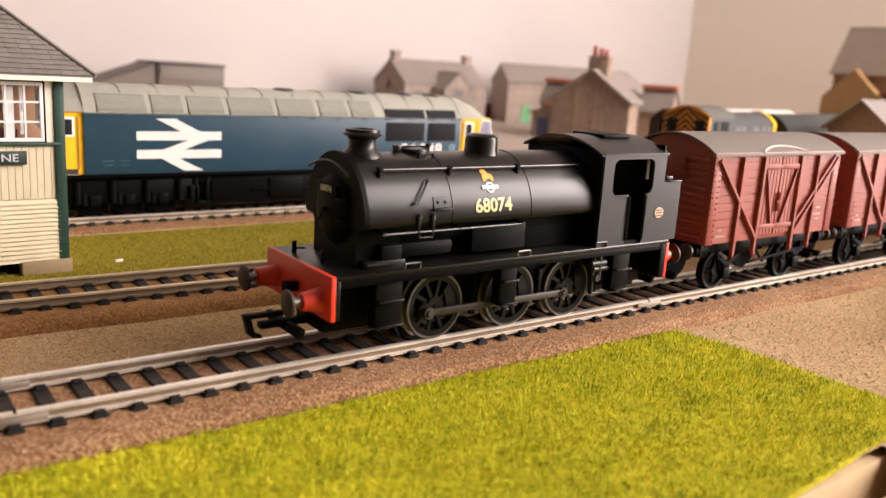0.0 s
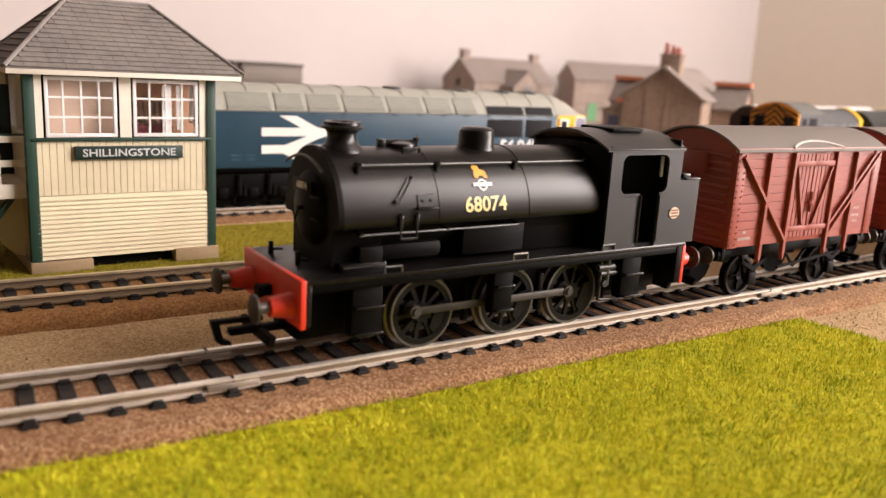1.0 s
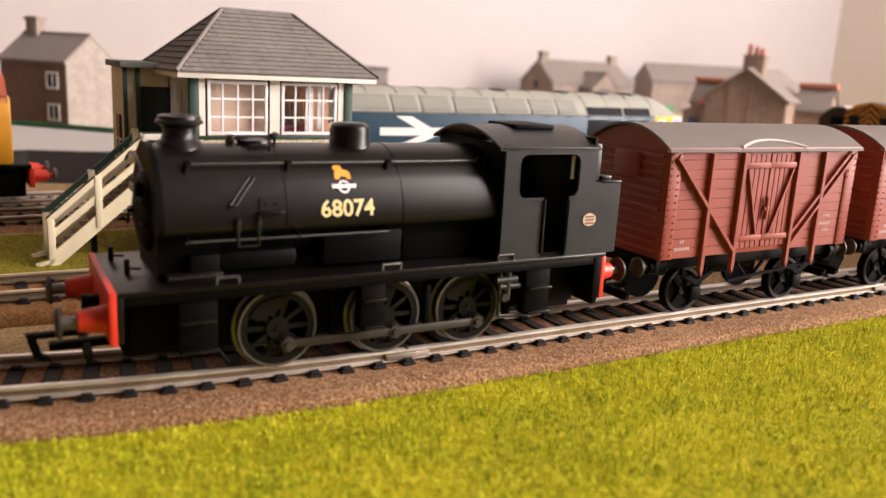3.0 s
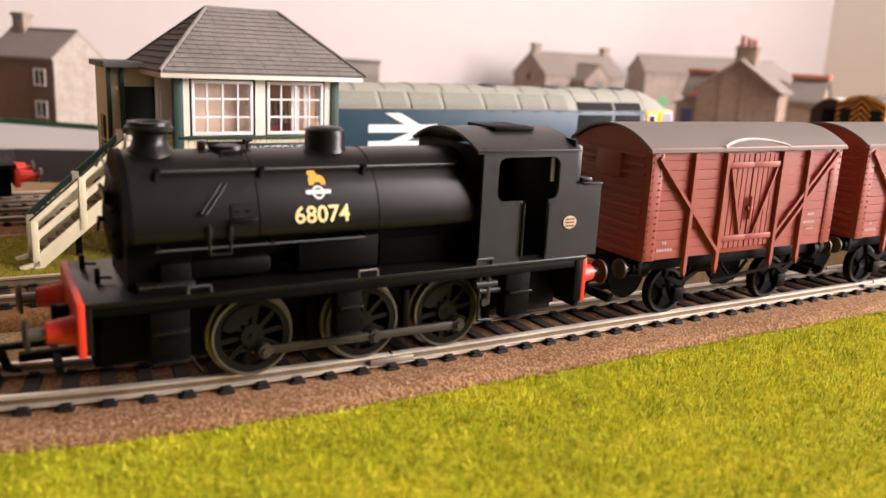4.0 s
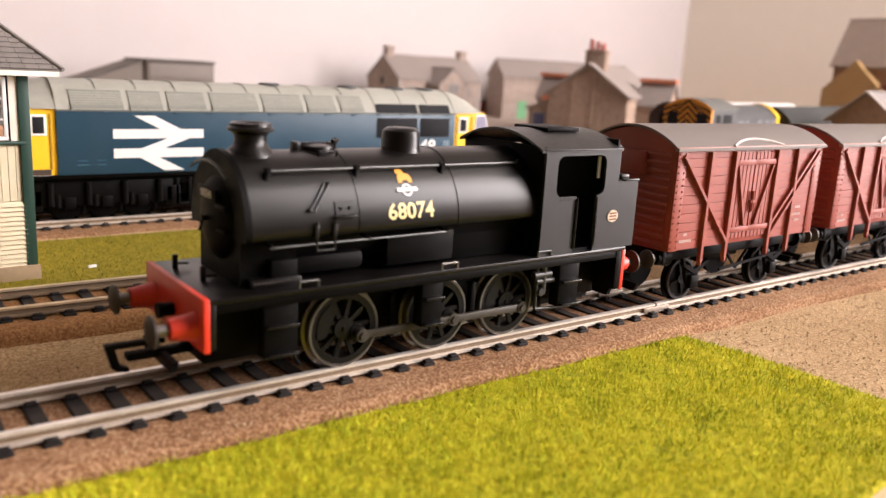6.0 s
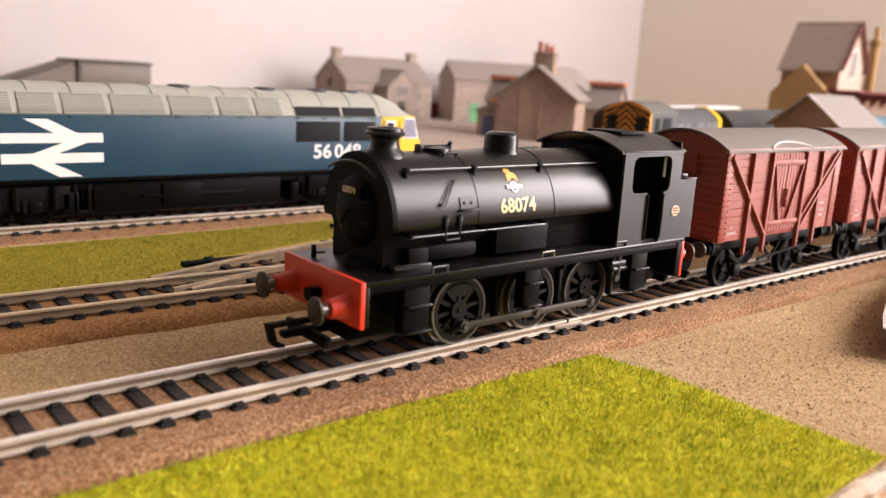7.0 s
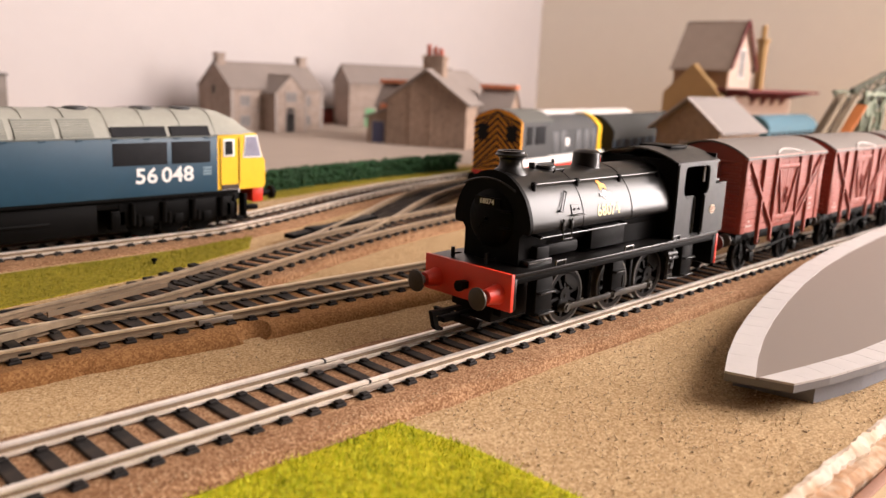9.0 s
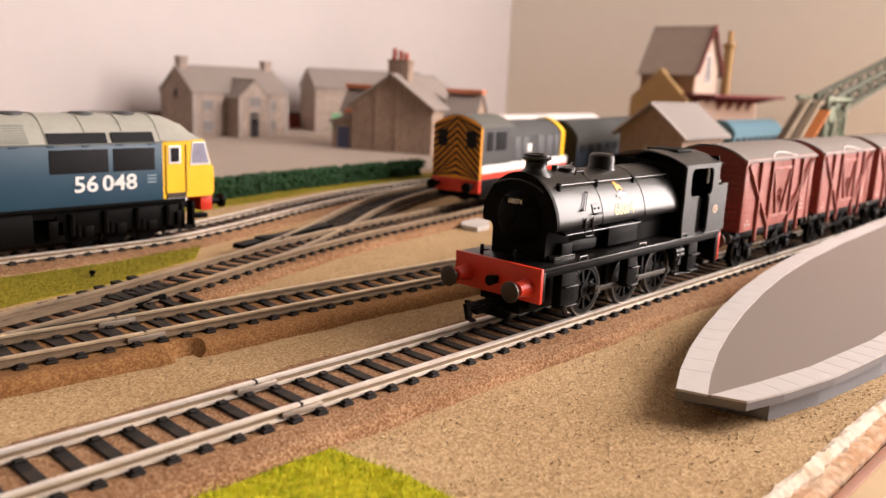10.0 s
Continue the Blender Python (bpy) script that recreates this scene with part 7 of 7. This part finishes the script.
def flat_building():
    e = thing("grey_building", "low grey card building with sloping roof edge", "building", 66, 652, GROUND + 0.9, 2)
    g = mat("grey_brown_card", (0.175, 0.15, 0.13), 0.85, vary=0.08)
    part("front_wall", Shape().box(0, 66, 0, 60, 0, 55, 0.4), g, e)
    part("front_panel", Shape().box(2, 64, -1.2, 0, 40, 53, 0.3), mat("pale_grey_panel", (0.21, 0.185, 0.165), 0.85), e)
    part("lean_roof", Shape().prism([(0, 0), (0, 55), (-62, 33), (-62, 0)], "y", 4, 60), g, e, smooth=False)
    part("roof_trim", Shape().bar((0, 3, 56), (-66, 3, 32.5), 2, 2).box(-1, 67, -2, 61, 54.5, 56.5, 0.3), mat("dark_trim", (0.08, 0.07, 0.065), 0.8), e)


flat_building()


def terrace_house(x, y, turn, wall_l, wall_r, label):
    e = thing("terrace_house", label, "house", x, y, GROUND, turn)
    gabled(e, 0, 52, 0, 44, 54, 70, wall_l, ROOF_C, over=1.6)
    part("end_wall", Shape().prism([(0, 0), (44, 0), (44, 54), (22, 70), (0, 54)], "x", 52, 53.2), wall_r, e, smooth=False)
    stack(e, 9, 22, 64, 82, 9, 8, STONE, 0)
    for z in (18, 38):
        opening(e, "window", 38, 46, 0, z, z + 9, WFRAME, mat("dark_window", (0.05, 0.045, 0.045), 0.4), cols=2)
    return e


PALE_END = mat("pale_stone_end", (0.40, 0.35, 0.31), 0.85, vary=0.2, grain=300, bump=0.4, dirt=(0.24, 0.2, 0.17), dirt_amount=0.5, dirt_scale=130)
RED_STONE = mat("reddish_stone_card", (0.22, 0.135, 0.10), 0.85, vary=0.2, grain=300, bump=0.3)
terrace_house(-234, 463, -48, RED_STONE, PALE_END, "reddish brown stone card house with pale stone end wall")
terrace_house(-306, 508, -58, TERRA, PALE_END, "reddish card house beside the platform")


def red_fence():
    e = thing("boundary_wall", "low dull red brick wall along the layout's back", "wall", kind="")
    m = mat("dull_red_brick", (0.26, 0.055, 0.042), 0.85, vary=0.2, grain=300)
    part("wall_panel", Shape().box(280, 900, 762, 770, GROUND, 13.5, 0.5), m, e)
    part("wall_panel", Shape().box(636, 714, 600, 606, GROUND, 18, 0.5), m, e)
    part("coping", Shape().box(278, 902, 760, 772, 13.5, 15.2, 0.4), mat("dark_trim", (0.08, 0.07, 0.065)), e)


red_fence()


def crane():
    e = thing("girder_crane", "pale green lattice girder crane with orange panel", "crane", 575, 100, GROUND, 0)
    g = mat("mottled_green_girder", (0.10, 0.125, 0.075), 0.6, vary=0.35, grain=300, dirt=(0.36, 0.36, 0.28), dirt_amount=0.6, dirt_scale=70)
    j = mat("dark_green_girder", (0.055, 0.06, 0.038), 0.6, vary=0.3, grain=300)
    stay = mat("weathered_tan_stay", (0.21, 0.16, 0.105), 0.7, vary=0.2, grain=250)
    part("base_frame", Shape().box(-50, 60, -13, 13, 0, 34, 1), j, e)
    for y in (-6, 6):
        part("back_stay", Shape().bar((-60, y, 36), (-16, y, 71), 4, 4, up=(0, 1, 0)), stay, e)
    part("stay_plate", Shape().bar((-60, 0, 38), (-20, 0, 69), 10, 2, up=(0, 1, 0)), stay, e)
    part("orange_panel", Shape().bar((-52, -10.6, 38), (-17, -10.6, 64), 1.5, 9, up=(0, 1, 0)), mat("orange_panel_paint", (0.45, 0.14, 0.03), 0.6), e, "rusty orange panel")
    part("winch_house", Shape().box(-12, 20, -9, 9, 34, 56, 1.5).box(-16, 26, -11, 11, 55, 58, 0.5), g, e)
    for x in (-15, 4, 30):
        for y in (-10.5, 10.5):
            part("gantry_post", Shape().bar((x, y, 34), (x + 4, y, 73), 2.6, 2.6), g, e)
    for y in (-11, 11):
        part("gantry_brace", Shape().bar((-15, y, 36), (8, y, 72), 1.6, 1.6).bar((8, y, 36), (34, y, 72), 1.6, 1.6).bar((30, y, 36), (8, y, 72), 1.6, 1.6), g, e)
        part("gantry_beam", Shape().bar((-16, y, 73), (38, y, 73), 2.6, 3.2), g, e)
    part("rope_drum", Shape().tube((12, -8, 63), (12, 8, 63), 5.0, seg=18).tube((12, -9, 63), (12, -8, 63), 7.0, seg=18).tube((12, 8, 63), (12, 9, 63), 7.0, seg=18), j, e)
    part("gear_wheel", Shape().tube((-4, -12.4, 61), (-4, -11, 61), 6.5, seg=20), g, e)
    for y in (-8, 8):
        for z in (0, 15):
            part("jib_rail", Shape().bar((14, y, 60 + z), (334, y, 132 + z * 0.7), 3, 3), j, e)
        for i in range(14):
            a, b = 14 + i * 22.8, 14 + (i + 1) * 22.8
            za, zb = 60 + i * 5.14, 60 + (i + 1) * 5.14
            part("lattice_brace", Shape().bar((a, y, za), (b, y, zb + 14.5 - i * 0.3), 1.6, 1.6), j, e)
            part("lattice_brace", Shape().bar((a, y, za + 14.5 - i * 0.3), (b, y, zb), 1.6, 1.6), j, e)
    for i in range(15):
        part("cross_bar", Shape().bar((14 + i * 22.8, -8, 60 + i * 5.14), (14 + i * 22.8, 8, 60 + i * 5.14), 1.6, 1.6), j, e)


crane()


# ---- small loose things ----
def loose_bits():
    w = thing("paper_scrap", "small white and red scrap lying by the rails", "scrap", 42, 200, -6.2, 20)
    part("scrap", Shape().box(-4, 4, -2, 2, 0, 1.6, 0.3), WHITE, w)
    part("red_edge", Shape().box(-7, -3.8, -1.6, 1.6, 0, 1.4, 0.3), RED, w)
    p = thing("stone_chip", "pale grey stone chip lying on the ground", "stone", 218, 141, GROUND, 30)
    part("chip", Shape().prism([(-14, -4), (-3, -8), (12, -5), (15, 3), (2, 8), (-10, 5)], "z", 0, 2.4), mat("pale_chip", (0.5, 0.47, 0.44), 0.8, vary=0.1), p, smooth=False)
    q = thing("black_peg", "tiny black peg standing in the olive grass", "peg", 22, 150, GROUND)
    part("peg", Shape().tube((0, 0, 0), (0, 0, 1.6), 0.6, seg=8).lathe([(0.2, 1.4), (1.1, 1.7), (1.1, 2.5), (0.2, 2.9)], seg=10), BLACK_DULL, q)
    r = thing("paper_fleck", "tiny white paper fleck lying on the olive grass", "scrap", -117, 122.6, GROUND + 0.4, 12)
    part("fleck", Shape().box(-1.3, 1.3, -0.4, 0.4, 0, 0.9, 0.15), WHITE, r)
    rng = random.Random(11)
    s = Shape()
    for k in range(5000):
        place = rng.random()
        if place < 0.62:
            x, y, z = rng.uniform(4, 240), rng.uniform(-80, -11.5), GROUND
        elif place < 0.72:
            x, y, z = rng.uniform(-250, 220), rng.uniform(29, 52), GROUND
        else:
            x, y, z = rng.uniform(-300, 160), rng.uniform(-9.6, -5.6), -3.6
            y += 0.00125 * (x + 168) ** 2 if x < -168 else 0.0
        r, a = rng.uniform(0.05, 0.15), rng.uniform(0, math.tau)
        long = r * rng.uniform(1.0, 2.8 if place < 0.72 else 1.3)
        c, d = math.cos(a), math.sin(a)
        base = [(x + c * u * long - d * v * r, y + d * u * long + c * v * r) for u, v in ((-1, -1), (1, -1), (1, 1), (-1, 1))]
        lift = r * rng.uniform(0.5, 1.4)
        s.add([(*q, z - 0.3) for q in base] + [(x + (q[0] - x) * 0.7, y + (q[1] - y) * 0.7, z + 0.25 + lift) for q in base], [(4, 5, 6, 7), (0, 1, 5, 4), (1, 2, 6, 5), (2, 3, 7, 6), (3, 0, 4, 7), (3, 2, 1, 0)])
    tagged(part("grit", s, GRIT, smooth=False), "loose grains of pale, tan and dark grit", "grit", kind="stuff")


loose_bits()


# ---- movement ----
def travelled(t):
    """The train's way at a time, smoothly between the known ones."""
    ts, xs = [a for a, _ in TRAVEL], [b for _, b in TRAVEL]
    i = max(0, min(len(ts) - 2, sum(1 for a in ts[1:] if a <= t)))
    slope = [0.0] * len(ts)
    for j in range(len(ts)):
        a, b = max(0, j - 1), min(len(ts) - 1, j + 1)
        slope[j] = (xs[b] - xs[a]) / (ts[b] - ts[a])
    h = ts[i + 1] - ts[i]
    u = (t - ts[i]) / h
    return (2 * u ** 3 - 3 * u ** 2 + 1) * xs[i] + (u ** 3 - 2 * u ** 2 + u) * h * slope[i] + (3 * u ** 2 - 2 * u ** 3) * xs[i + 1] + (u ** 3 - u ** 2) * h * slope[i + 1]


def motions():
    times = [i / 10 for i in range(101)]
    way = [travelled(t) for t in times]
    walk(LOCO, [(t, pose(s * MM, 8.35 * MM, 0)) for t, s in zip(times, way)])
    for i, w in enumerate(WAGONS):
        x = FIRST_WAGON + i * PITCH_WAGON
        walk(w, [(t, pose((x + s) * MM, 8.35 * MM, 0)) for t, s in zip(times, way)])
        for o in [c for c in w.children if c.name.startswith("wheel")]:
            at, flip = o.matrix_basis.translation.copy(), 180 if o.matrix_basis.translation.y > 0 else 0
            walk(o, [(t, Matrix.Translation(at) @ pose(0, 0, 0, 0, math.degrees(s / 6.0), 0) @ pose(0, 0, 0, 0, 0, flip)) for t, s in zip(times, way)])
    # the crank points straight down when the train has gone 41 mm; the far side is a quarter turn apart
    roll = [math.degrees((s - 41.0) / 8.25) for s in way]
    for o, x, side in LOCO_WHEELS:
        lead = 0 if side < 0 else 90
        walk(o, [(t, pose(x * MM, side * 9.0 * MM, WHEEL_R * MM, 0, a + lead, 0) @ pose(0, 0, 0, 0, 0, 0 if side < 0 else 180)) for t, a in zip(times, roll)])
    for o, side in LOCO_RODS:
        lead = 0 if side < 0 else 90
        walk(o, [(t, pose(-CRANK * math.sin(radians(a + lead)) * MM, side * 10.9 * MM, (WHEEL_R - CRANK * math.cos(radians(a + lead))) * MM)) for t, a in zip(times, roll)])


motions()
